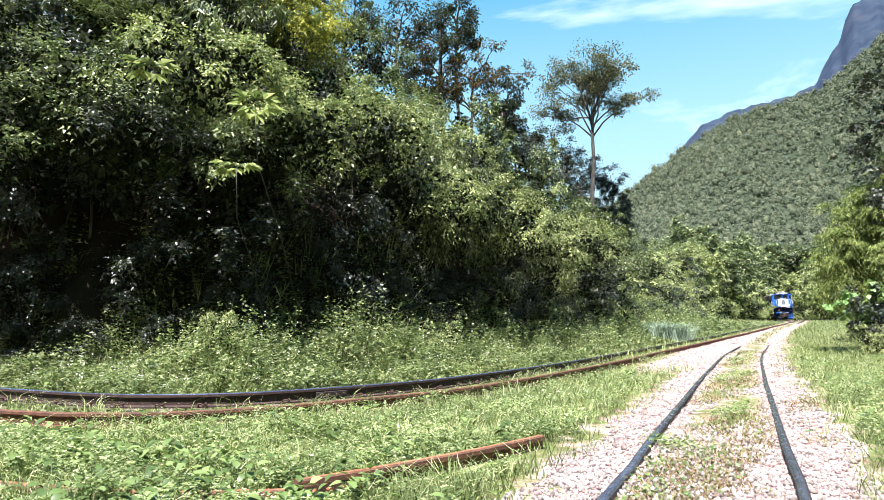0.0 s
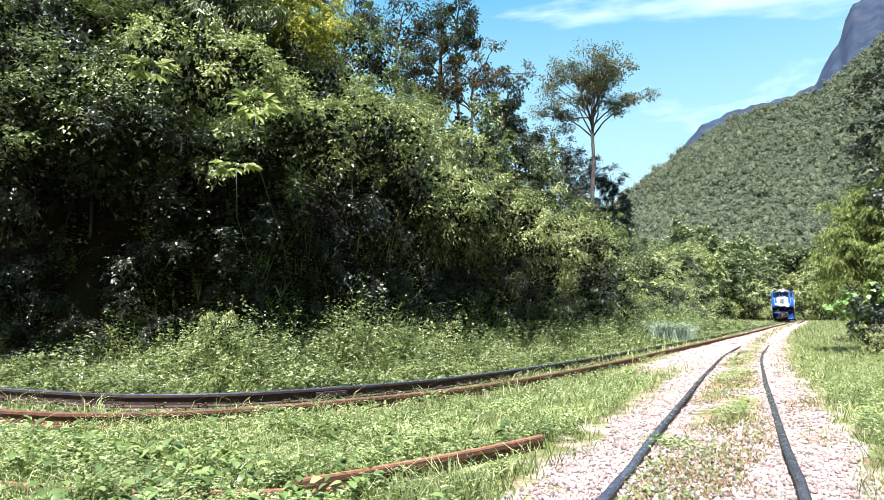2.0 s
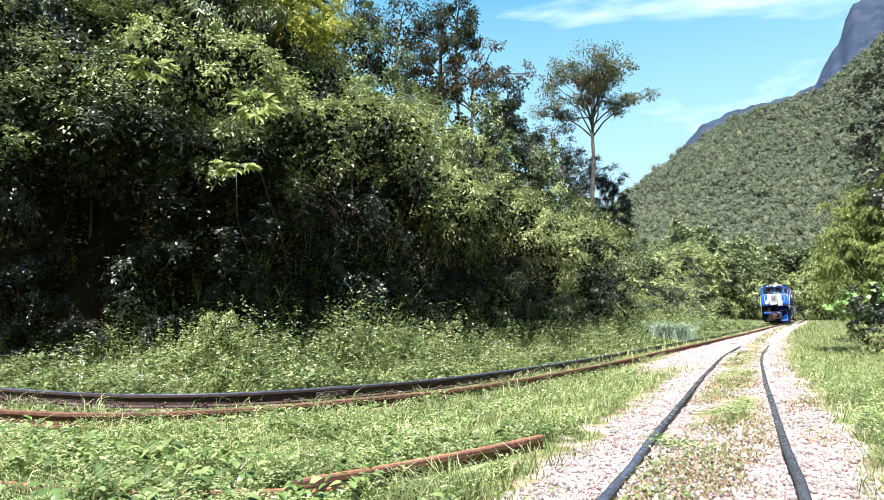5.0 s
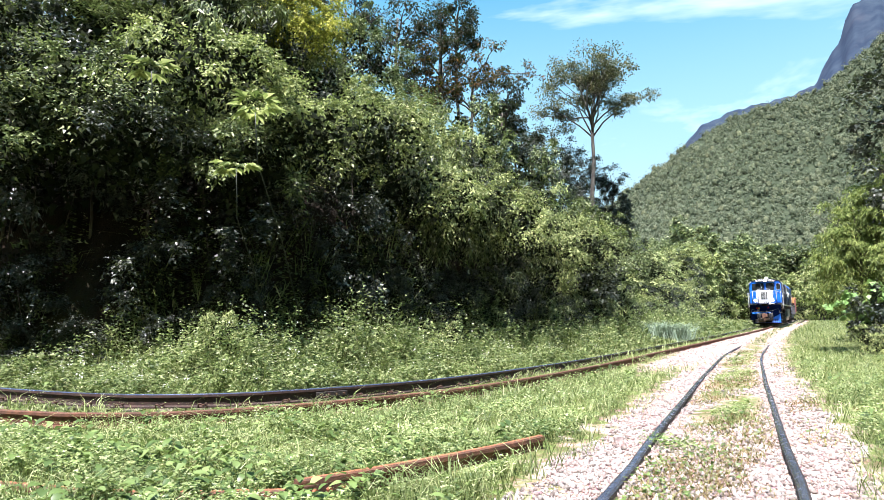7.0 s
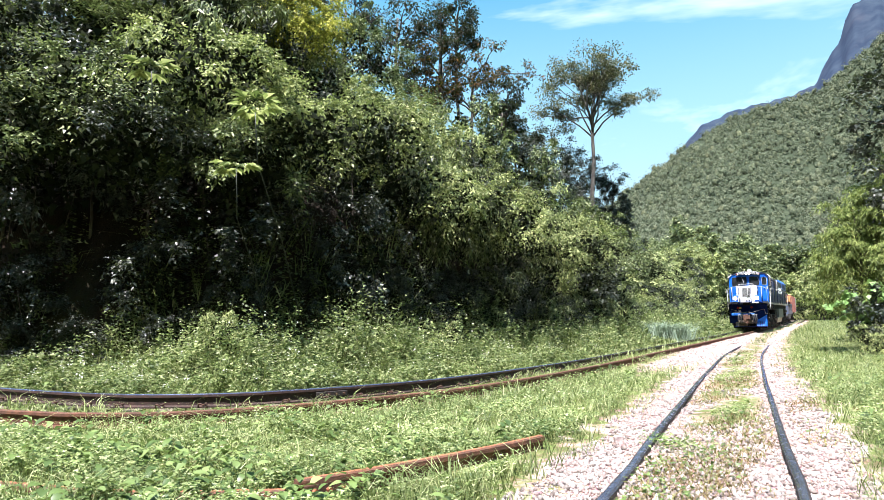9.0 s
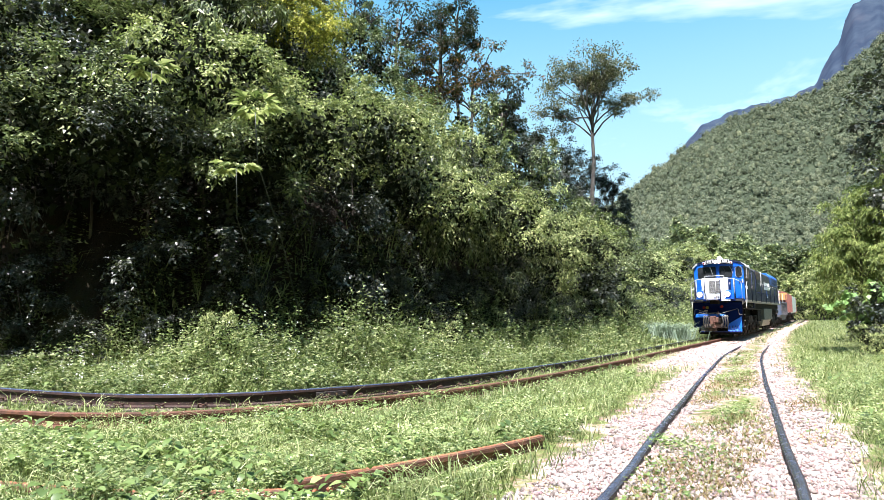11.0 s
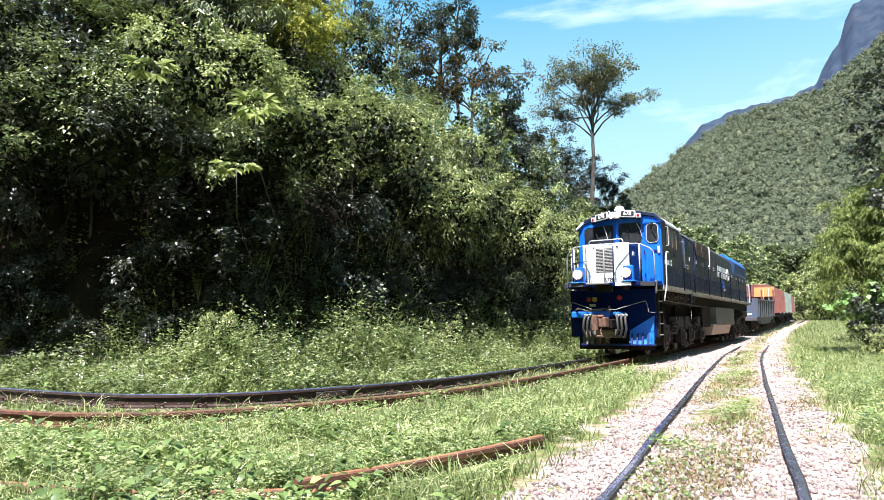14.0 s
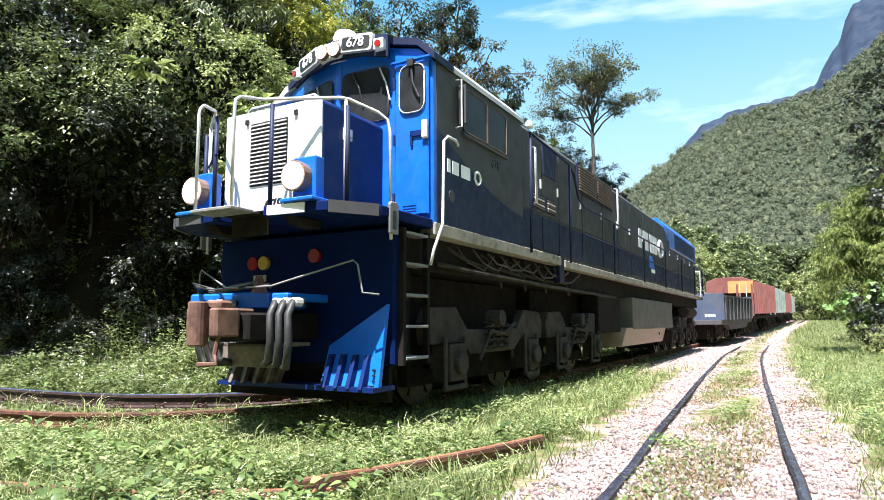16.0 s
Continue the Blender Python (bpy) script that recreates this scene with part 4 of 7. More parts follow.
def grid_mesh(name, X, Y, Z, mt):
    n, m = X.shape
    idx = np.arange(n * m).reshape(n, m)
    f = np.stack([idx[:-1, :-1], idx[:-1, 1:], idx[1:, 1:], idx[1:, :-1]], -1).reshape(-1, 4)
    me = bpy.data.meshes.new(name)
    me.from_pydata(np.stack([X, Y, Z], -1).reshape(-1, 3).tolist(), [], f.tolist())
    me.materials.append(mt)
    for p in me.polygons:
        p.use_smooth = True
    return me


def canopy(name, cx, cy, cz, radius, seed, mt):
    """Far tree crowns: each a heap of uneven domes."""
    r = np.random.default_rng(seed)
    subs, seg = 1, 4
    n = len(cx) * subs
    k = np.repeat(np.arange(len(cx)), subs)
    a = r.uniform(0, 6.28, n)
    q = np.tile(np.arange(subs), len(cx)) > 0
    off = np.where(q, r.uniform(0.45, 0.75, n), 0.0) * radius[k]
    rad = radius[k] * np.where(q, r.uniform(0.38, 0.6, n), 0.72)
    ox, oy = cx[k] + np.cos(a) * off, cy[k] + np.sin(a) * off
    oz = cz[k] + radius[k] * np.where(q, r.uniform(-0.15, 0.35, n), 0.25)
    ring = np.array([(0.85, -0.75), (1.0, 0.0), (0.72, 0.62)])
    th = np.arange(seg) / seg * 2 * np.pi
    rr = rad[:, None, None] * ring[None, :, None, 0] * (1 + r.uniform(-0.2, 0.2, (n, 3, seg)))
    tw = th[None, None] + a[:, None, None] + np.array([0, 0.4, 0.8])[None, :, None]
    X = ox[:, None, None] + rr * np.cos(tw)
    Y = oy[:, None, None] + rr * np.sin(tw)
    Z = oz[:, None, None] + rad[:, None, None] * ring[None, :, None, 1] * (1 + r.uniform(-0.2, 0.2, (n, 3, seg))) + rad[:, None, None] * r.uniform(-0.12, 0.12, (n, 3, seg))
    top = np.stack([ox, oy, oz + rad * 0.95], -1)[:, None]
    V = np.concatenate([np.stack([X, Y, Z], -1).reshape(n, 3 * seg, 3), top], 1)
    F = []
    for i in range(2):
        for j in range(seg):
            j2 = (j + 1) % seg
            F += [(i * seg + j, i * seg + j2, (i + 1) * seg + j2), (i * seg + j, (i + 1) * seg + j2, (i + 1) * seg + j)]
    F += [(2 * seg + j, 2 * seg + (j + 1) % seg, 3 * seg) for j in range(seg)]
    F = (np.arange(n)[:, None, None] * (3 * seg + 1) + np.array(F)[None]).reshape(-1)
    me = bpy.data.meshes.new(name)
    me.vertices.add(n * (3 * seg + 1))
    me.vertices.foreach_set("co", V.astype(np.float32).ravel())
    me.loops.add(len(F))
    me.loops.foreach_set("vertex_index", F.astype(np.int32))
    me.polygons.add(len(F) // 3)
    me.polygons.foreach_set("loop_start", np.arange(0, len(F), 3, dtype=np.int32))
    me.polygons.foreach_set("use_smooth", np.ones(len(F) // 3, dtype=bool))
    me.update(calc_edges=True)
    me.materials.append(mt)
    return me


def tufts(name, cx, cy, cz, radius, per, leaf, seed, mt):
    """Loose leaf masses on the far crowns."""
    r = np.random.default_rng(seed)
    n = len(cx)
    k = np.repeat(np.arange(n), per)
    d = unit(r.normal(size=(n * per, 3)) + np.array([0, -0.35, 0.5]))
    lump = 1 + 0.3 * np.sin(d[:, 0] * 5 + k * 1.7) * np.sin(d[:, 2] * 6 + k)
    p = np.stack([cx, cy, cz], 1)[k] + d * (radius[k] * lump * r.uniform(0.62, 1.10, n * per))[:, None]
    ax = r.normal(size=p.shape)
    ax = unit(ax - 0.9 * d * (ax * d).sum(1, keepdims=True))
    ln = leaf[k] * r.uniform(0.6, 1.4, len(k))
    me = quad_mesh(name, small_leaves(p - ax * ln[:, None] * 0.5, ax, d + r.normal(scale=0.32, size=p.shape), ln, ln * 0.8, 0.1), 3)
    me.materials.append(mt)
    return me


def build_far():
    m, y = np.meshgrid(np.linspace(0.10, 1.0, 90), np.concatenate([np.linspace(Y0 - 6, Y1, 70), [540, 600, 700]]))
    z = slope_z(m, y)
    z = np.where(y > Y1, slope_z(m, np.full_like(y, Y1)) - (y - Y1) * 0.5, z)
    tagged(new("hillside", grid_mesh("hillside", m * y, y, z, HILL)), "steep hillside under dense forest", "hillside", kind="structure")
    r = np.random.default_rng(3)
    n = 7600
    yy = Y0 + (Y1 - Y0) * r.uniform(0, 1, n) ** 0.8
    mm = r.uniform(0.22, 0.86, n)
    rad = (0.75 + 3.4 * r.uniform(0, 1, n) ** 2.4) * (0.6 + 0.4 * yy / 300)
    zz = slope_z(mm, yy) + rad * r.uniform(0.0, 0.7, n)
    tagged(new("far_forest", canopy("far_forest", mm * yy, yy, zz, rad * 0.62, 5, CANOPY)), "dense green forest canopy covering the hillside, greyed for haze", "forest", kind="stuff")
    tagged(new("far_forest_leaves", tufts("far_forest_leaves", mm * yy, yy, zz + rad * 0.15, rad, 42, 0.22 + 0.0015 * yy, 6, LEAF_FAR_HAZE)), "leaf masses on the far forest canopy, greyed for haze", "forest", kind="stuff")
    # high rocky peak and ridge behind
    m, t = np.meshgrid(np.linspace(0.2, 1.0, 160) + 0.004, np.linspace(0, 1, 50))
    y = 900 + 800 * t
    k = np.interp(m, [a for a, _ in PEAK], [b for _, b in PEAK])
    k = k + 0.0012 * np.sin(m * 150) + 0.0010 * np.sin(m * 310 + 2)
    z = y * k * (0.55 + 0.45 * t) + 14 * np.sin(m * 60 + t * 9) * np.sin(t * math.pi) + 8 * np.sin(m * 140 - t * 15) * np.sin(t * math.pi)
    back = np.stack([m[-1] * 1900, np.full(m.shape[1], 1900.0), z[-1] - 300])
    X = np.vstack([m * y, back[0]])
    Y = np.vstack([y, back[1]])
    Z = np.vstack([z, back[2]])
    tagged(new("backdrop_mountain", grid_mesh("backdrop_mountain", X, Y, Z, HAZED_ROCK)), "distant rocky mountain ridge, haze painted as a bluish glow", "mountain", kind="structure")
    # larger trees at the valley's edge behind the track
    q = random.Random(12)
    tree = None
    spots = [(0.372, 78, 6.5), (0.385, 86, 8.0), (0.40, 92, 9.0), (0.415, 86, 8), (0.43, 98, 10), (0.445, 92, 9), (0.46, 104, 10.5), (0.475, 112, 11), (0.49, 116, 11), (0.505, 122, 10.5), (0.52, 130, 11.0),
             (0.535, 128, 9.5), (0.55, 126, 9), (0.565, 118, 8.5), (0.58, 116, 9), (0.60, 110, 10), (0.395, 104, 14), (0.43, 112, 15), (0.465, 124, 17), (0.50, 136, 18), (0.54, 142, 17), (0.58, 136, 17), (0.62, 128, 17)]
    for i, (mm, yy, hh) in enumerate(spots):
        if i % 4 == 0:
            src = plant("valley_tree", "leafy green tree behind the railway", "tree",
                        [(crown_mesh("crown", 80 + i, 3.4, 4.2, 60, 150, 0.30, 0.6, spread=0.27), (LEAF_LIGHT, LEAF_MID, LEAF_MID)[i // 4 % 3], (0, 0, 5.2))], limbs(80 + i, 8.5, 3.0, 7, 0.2, 0, 0.2), "trees behind the railway")
            settle(src, mm * yy, yy, 0, hh / 9.5)
        else:
            again(src, mm * yy, yy, q.uniform(0, 360), hh / 9.5 * q.uniform(0.9, 1.1), hh / 9.5)


# bluish tones and a faint blue glow stand in for distance haze
HAZED_ROCK = surface("hazed_forested_rock", (0.010, 0.017, 0.026), (0.022, 0.032, 0.042), 0.02, 0.95, dirt=(0.035, 0.034, 0.038), dirt_scale=0.012, dirt_amount=0.6, bump=1.0, bump_scale=0.12, spec=0.1)
HAZED_ROCK.node_tree.nodes["Principled BSDF"].inputs["Emission Color"].default_value = (0.10, 0.16, 0.50, 1)
HAZED_ROCK.node_tree.nodes["Principled BSDF"].inputs["Emission Strength"].default_value = 0.05
build_far()

# ---------------------------------------------------------------- tracks
RAIL = [(-0.018, 0.0), (0.018, 0.0), (0.033, -0.008), (0.035, -0.032), (0.010, -0.045), (0.009, -0.11), (0.058, -0.125), (0.058, -0.138),
        (-0.058, -0.138), (-0.058, -0.125), (-0.009, -0.11), (-0.010, -0.045), (-0.035, -0.032), (-0.033, -0.008)]


def rail_mesh(pts, name="rail", tall=1.3):
    """A rail swept along points whose height is the head's top."""
    P = np.array(pts)
    T = np.gradient(P[:, :2], axis=0)
    T = unit(T)
    S = np.stack([-T[:, 1], T[:, 0]], 1)
    n = len(RAIL)
    v, f = [], []
    for p, s in zip(P, S):
        for a, b in RAIL:
            v.append((p[0] + s[0] * a, p[1] + s[1] * a, p[2] + b * tall))
    for i in range(len(P) - 1):
        for k in range(n):
            f.append((i * n + k, i * n + (k + 1) % n, (i + 1) * n + (k + 1) % n, (i + 1) * n + k))
    f += [tuple(range(n)), tuple(range((len(P) - 1) * n, len(P) * n))[::-1]]
    g = Geo()
    g.v, g.f = v, f
    me = g.mesh(name)
    return me


def rail_part(pts, parent, side_mat, top_mat, label="", worn=()):
    """worn: the faces of the head that the wheels polish besides its top."""
    me = rail_mesh(pts)
    ob = part("rail", me, side_mat, parent, label)
    me.materials.append(top_mat)
    for p in me.polygons:
        if len(p.vertices) == 4 and p.index % len(RAIL) in (0, *worn):
            p.material_index = 1
    return ob


def track_sides(line, gauge, zl, zr):
    T = unit(np.gradient(line[:, :2], axis=0))
    S = np.stack([-T[:, 1], T[:, 0]], 1)
    a = np.column_stack([line[:, :2] + S * gauge / 2, line[:, zl]])
    b = np.column_stack([line[:, :2] - S * gauge / 2, line[:, zr]])
    return a, b, T


def clip_mesh():
    g = Geo()
    pts = [(0.02, -0.05, 0.0), (0.05, -0.05, 0.035), (0.09, -0.03, 0.045), (0.10, 0.01, 0.03), (0.07, 0.04, 0.04), (0.03, 0.045, 0.045), (0.0, 0.03, 0.02)]
    g.tube(pts, 0.011, 6)
    return g.mesh("rail_clip", smooth=True)


def build_track(name, label, line, zl, zr, sleeper_span, step, left_mat, right_mat, top_left, top_right, sink=0.18, clips=False, worn=((13,), (1,))):
    track = tagged(new(name), label, "railway track", kind="structure")
    a, b, T = track_sides(line, 1.07, zl, zr)
    rail_part(a, track, left_mat, top_left, worn=worn[0])
    rail_part(b, track, right_mat, top_right, worn=worn[1])
    g = Geo().box(-0.95, 0.95, -0.10, 0.10, -0.12, 0.0)
    sl = g.mesh("sleeper", 0.012)
    cl = clip_mesh()
    run = np.concatenate([[0], np.cumsum(np.linalg.norm(np.diff(line[:, :2], axis=0), axis=1))])
    r = random.Random(5)
    s = sleeper_span[0]
    while s < sleeper_span[1]:
        i = int(np.searchsorted(run, s))
        i = min(max(i, 1), len(line) - 1)
        t = (s - run[i - 1]) / (run[i] - run[i - 1])
        c = line[i - 1] * (1 - t) + line[i] * t
        zz = (c[zl] + c[zr]) / 2
        ang = math.degrees(math.atan2(T[i][1], T[i][0])) - 90
        tilt = math.degrees(math.atan2(c[zr] - c[zl], 1.07))
        o = part("sleeper", sl, SLEEPER, track)
        o.matrix_basis = pose(c[0], c[1], zz - sink, 0, tilt * -1, ang + r.uniform(-1.5, 1.5)) @ Matrix.Diagonal((r.uniform(0.95, 1.05), r.uniform(0.9, 1.1), 1, 1))
        if clips and s < sleeper_span[0] + 26:
            for sd, zc in ((-1, c[zl]), (1, c[zr])):
                for face in (-1, 1):
                    k = part("rail_clip", cl, RUST, track)
                    k.matrix_basis = (pose(c[0], c[1], zc - 0.165, 0, 0, ang) @ pose(sd * 0.535 + face * 0.03, 0, 0, 0, 0, 0 if face > 0 else 180))
        s += step * r.uniform(0.97, 1.03)
    return track


build_track("track_main", "curved metre-gauge railway track, rusty rails in weeds", main_line, 2, 3, (11.0, 75.0), 0.62, RUST_BROWN, RUST_OLD, RAIL_TOP, RUST_OLD, 0.25, True)
siding3 = np.column_stack([siding_line, siding_line[:, 2]])
build_track("track_siding", "second railway track with worn shiny rails in pale ballast", siding3, 2, 3, (5.0, 50.0), 0.66, RUST_DARK, RUST_DARK, RAIL_TOP, RAIL_TOP)


def build_rail_joint(track):
    """The gap and the bolted plate where two lengths of the main line's far rail meet."""
    a, _, T = track_sides(main_line, 1.07, 2, 3)
    i = int(np.argmin(np.abs(a[:, 0] / a[:, 1] + 0.150) + (a[:, 1] > 14) * 9))
    turn = math.degrees(math.atan2(T[i][1], T[i][0]))
    m = pose(a[i][0], a[i][1], a[i][2], 0, 0, turn)
    gap = part("joint_gap", Geo().box(-0.008, 0.008, -0.037, 0.037, -0.05, 0.003), RUST_DARK, track)
    gap.matrix_basis = m
    plate = part("fishplate", Geo().box(-0.26, 0.26, -0.055, -0.02, -0.135, -0.055), RUST_DARK, track, "dark bolted fishplate", bevel=0.006)
    plate.matrix_basis = m
    for k in range(4):
        part("bolt", Geo().cyl((-0.19 + 0.127 * k, -0.052, -0.095), (-0.19 + 0.127 * k, -0.085, -0.095), 0.018, 6), RUST, plate)


build_rail_joint(bpy.data.objects["track_main"])


def build_loose_rails():
    p = spline([(-0.92, 4.10, -0.118), (-0.33, 4.55, -0.118), (0.29, 5.13, -0.125), (0.88, 5.77, -0.135)], 0.1)
    o = tagged(new("old_rail"), "discarded rusty rail lying in the weeds", "rail")
    # orange head over darker rust: sunlit top and shaded sides put into colour
    rail_part(p, o, RUST_OLD, RUST_RED)
    plate = part("fishplate", Geo().box(-0.22, 0.22, -0.012, 0.012, -0.045, 0.045), RUST, o, "rusty bolted fishplate", bevel=0.006)
    plate.matrix_basis = pose(-0.70, 4.235, -0.20, 0, 0, 38)
    for k in range(4):
        part("bolt", Geo().cyl((-0.15 + 0.1 * k, -0.01, 0), (-0.15 + 0.1 * k, -0.04, 0), 0.017, 6), RUST_RED, plate)
    q = spline([(-4.0, 4.70, -0.20), (-2.98, 4.41, -0.195), (-2.30, 4.21, -0.195), (-1.73, 4.14, -0.195), (-1.0, 4.16, -0.19)], 0.1)
    o = tagged(new("old_rail"), "discarded rusty rail half sunk in the weeds", "rail")
    # same two rusts, painting light on the head and shade on the sides
    rail_part(q, o, RUST_OLD, RUST_RED)


build_loose_rails()

# ---------------------------------------------------------------- train
BLUE = surface("loco_blue_paint", (0.002, 0.108, 0.54), (0.004, 0.132, 0.62), 3, 0.38, dirt=(0.02, 0.05, 0.13), dirt_scale=2.5, dirt_amount=0.4, bump=0.03, coat=0.15)
NAVY = surface("navy_paint", (0.009, 0.015, 0.044), (0.013, 0.021, 0.056), 3, 0.55, dirt=(0.03, 0.027, 0.025), dirt_amount=0.35, bump=0.03, spec=0.2)
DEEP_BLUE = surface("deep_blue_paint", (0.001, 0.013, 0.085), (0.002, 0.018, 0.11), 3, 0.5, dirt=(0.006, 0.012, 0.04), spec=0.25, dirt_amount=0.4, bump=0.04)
# darker copy of the deep blue: shade under the deck put into colour
END_BLUE_SHADED = surface("end_sheet_blue_shaded", (0.001, 0.008, 0.055), (0.001, 0.011, 0.075), 3, 0.7, dirt=(0.006, 0.008, 0.02), spec=0.08, dirt_amount=0.5, bump=0.04)
WHITE = surface("white_paint", (0.74, 0.76, 0.80), (0.82, 0.83, 0.85), 3, 0.45, dirt=(0.45, 0.40, 0.34), dirt_scale=5, dirt_amount=0.3, bump=0.03)
GREY = surface("grey_paint", (0.048, 0.049, 0.054), (0.064, 0.065, 0.070), 2, 0.6, dirt=(0.06, 0.052, 0.045), dirt_scale=1.8, dirt_amount=0.45, bump=0.04, spec=0.2)
SILL = surface("chipped_cream_sill", (0.22, 0.205, 0.17), (0.30, 0.28, 0.24), 4, 0.7, dirt=(0.05, 0.035, 0.025), dirt_scale=5, dirt_amount=1.0, bump=0.1)
ROOF_PAINT = surface("pale_roof_paint", (0.42, 0.44, 0.47), (0.52, 0.53, 0.55), 2, 0.6, dirt=(0.25, 0.23, 0.20), bump=0.05)
STEEL_RAIL = surface("handrail_paint", (0.42, 0.43, 0.44), (0.55, 0.55, 0.55), 8, 0.4, dirt=(0.25, 0.15, 0.10), dirt_scale=12, dirt_amount=0.4, bump=0.05)
DARK = surface("oily_dark_steel", (0.009, 0.008, 0.008), (0.017, 0.015, 0.014), 6, 0.85, 0.0, dirt=(0.022, 0.017, 0.014), dirt_scale=3, dirt_amount=0.6, bump=0.2, spec=0.08)
TRUCK = surface("dusty_truck_steel", (0.032, 0.028, 0.025), (0.060, 0.052, 0.046), 5, 0.9, 0.0, dirt=(0.018, 0.015, 0.014), dirt_scale=4, dirt_amount=0.7, bump=0.25, spec=0.12)
WHEEL = surface("wheel_steel", (0.025, 0.021, 0.019), (0.055, 0.047, 0.042), 9, 0.5, 0.6, bump=0.1)
RUBBER = surface("black_rubber", (0.012, 0.012, 0.013), (0.03, 0.03, 0.03), 20, 0.55, bump=0.1)
CREAM = surface("cream_panel", (0.50, 0.47, 0.40), (0.60, 0.57, 0.50), 3, 0.6, dirt=(0.26, 0.19, 0.14), dirt_scale=3, dirt_amount=0.6, bump=0.05)
BLACK = surface("black_paint", (0.01, 0.01, 0.011), (0.02, 0.02, 0.022), 10, 0.5, bump=0.05)
RED_LENS = surface("red_lens", (0.24, 0.012, 0.012), (0.30, 0.016, 0.016), 10, 0.15, bump=0)
YELLOW = surface("yellow_paint", (0.45, 0.30, 0.015), (0.5, 0.35, 0.03), 10, 0.5, bump=0.05)
BROWN_SLAT = surface("brown_louvre", (0.085, 0.055, 0.04), (0.13, 0.09, 0.065), 8, 0.8, bump=0.1)
TREAD = surface("worn_tread_steel", (0.14, 0.14, 0.14), (0.2, 0.2, 0.2), 9, 0.6, 0.0, dirt=(0.06, 0.045, 0.035), dirt_scale=6, bump=0.1)
PLATE = surface("scuffed_brown_steel", (0.10, 0.080, 0.066), (0.19, 0.155, 0.13), 7, 0.75, 0.0, dirt=(0.05, 0.035, 0.028), dirt_scale=4, dirt_amount=0.8, bump=0.15)
CABLE = surface("dusty_cable", (0.035, 0.028, 0.022), (0.075, 0.060, 0.048), 9, 0.8, bump=0.05)
CASTING = surface("rusty_casting", (0.075, 0.036, 0.026), (0.16, 0.08, 0.056), 9, 0.8, 0.0, dirt=(0.03, 0.02, 0.015), dirt_scale=5, bump=0.12, bump_scale=40)
COPPER = surface("tanned_lamp_bucket", (0.16, 0.10, 0.075), (0.24, 0.15, 0.11), 6, 0.45, 0.2, dirt=(0.05, 0.03, 0.02), bump=0.05)
TANK_CREAM = surface("dusty_cream_tank", (0.27, 0.225, 0.18), (0.34, 0.285, 0.235), 3, 0.65, dirt=(0.16, 0.115, 0.085), dirt_scale=3, dirt_amount=0.6, bump=0.05)
TANK_GREY = surface("grey_green_panel", (0.075, 0.080, 0.068), (0.10, 0.104, 0.088), 3, 0.7, dirt=(0.08, 0.07, 0.055), dirt_amount=0.5, bump=0.05)
LAMP = lamp_mat("lit_headlamp", (1.0, 0.86, 0.74), 2.5)
LAMP_TOP = lamp_mat("lit_top_headlamp", (1.0, 0.84, 0.72), 1.5)


def dark_glass():
    m, nt, b = node_mat("dark_cab_glass")
    f, _ = noise_fac(nt, 3)
    nt.links.new(mix_col(nt, f, (0.012, 0.014, 0.016), (0.03, 0.033, 0.035)), b.inputs["Base Color"])
    b.inputs["Roughness"].default_value = 0.3
    b.inputs["Specular IOR Level"].default_value = 0.12
    return m


GLASS = dark_glass()


def lettering(text, size, material, parent, m, name="number"):
    c = bpy.data.curves.new(name, 'FONT')
    c.body, c.size, c.extrude, c.align_x, c.align_y = text, size, 0.004, 'CENTER', 'CENTER'
    c.offset = size * 0.018
    tmp = bpy.data.objects.new(name, c)
    scene.collection.objects.link(tmp)
    bpy.context.view_layer.update()
    me = bpy.data.meshes.new_from_object(tmp.evaluated_get(bpy.context.evaluated_depsgraph_get()))
    bpy.data.objects.remove(tmp)
    ob = part(name, me, material, parent)
    ob.matrix_basis = m
    return ob


def rounded(w, h, r, seg=4):
    """Rounded rectangle about the origin."""
    out = []
    for cx, cy, a0 in ((w / 2 - r, h / 2 - r, 0), (-w / 2 + r, h / 2 - r, 90), (-w / 2 + r, -h / 2 + r, 180), (w / 2 - r, -h / 2 + r, 270)):
        for k in range(seg + 1):
            a = radians(a0 + 90 * k / seg)
            out.append((cx + r * math.cos(a), cy + r * math.sin(a)))
    return out


def window(parent, m, w, h, r=0.06, bar=None, frame_mat=None):
    """A framed dark pane; local x across, y up, z out of the wall."""
    win = part("window", Geo().prism(rounded(w, h, r), 'z', -0.02, 0.012), GLASS, parent, "dark tinted window pane")
    win.matrix_basis = m
    ring = [(x, y, 0.014) for x, y in rounded(w + 0.02, h + 0.02, r)]
    part("window_frame", Geo().tube(ring + ring[:1], 0.008, 6), frame_mat or RUBBER, win, smooth=True)
    if bar is not None:
        part("window_bar", Geo().box(bar - 0.015, bar + 0.015, -h / 2, h / 2, 0.0, 0.025), frame_mat or RUBBER, win)
    return win


FRONT = Matrix(((-1, 0, 0, 0), (0, 0, 1, 0), (0, 1, 0, 0), (0, 0, 0, 1)))     # plane that looks forward
LEFT = Matrix(((0, 0, -1, 0), (-1, 0, 0, 0), (0, 1, 0, 0), (0, 0, 0, 1)))      # plane that looks to the engine's left
RIGHT = Matrix(((0, 0, 1, 0), (1, 0, 0, 0), (0, 1, 0, 0), (0, 0, 0, 1)))


def at_front(x, y, z):
    return Matrix.Translation((x, y, z)) @ FRONT


def at_side(s, y, z, x=1.31):
    return Matrix.Translation((s * x, y, z)) @ (LEFT if s < 0 else RIGHT)


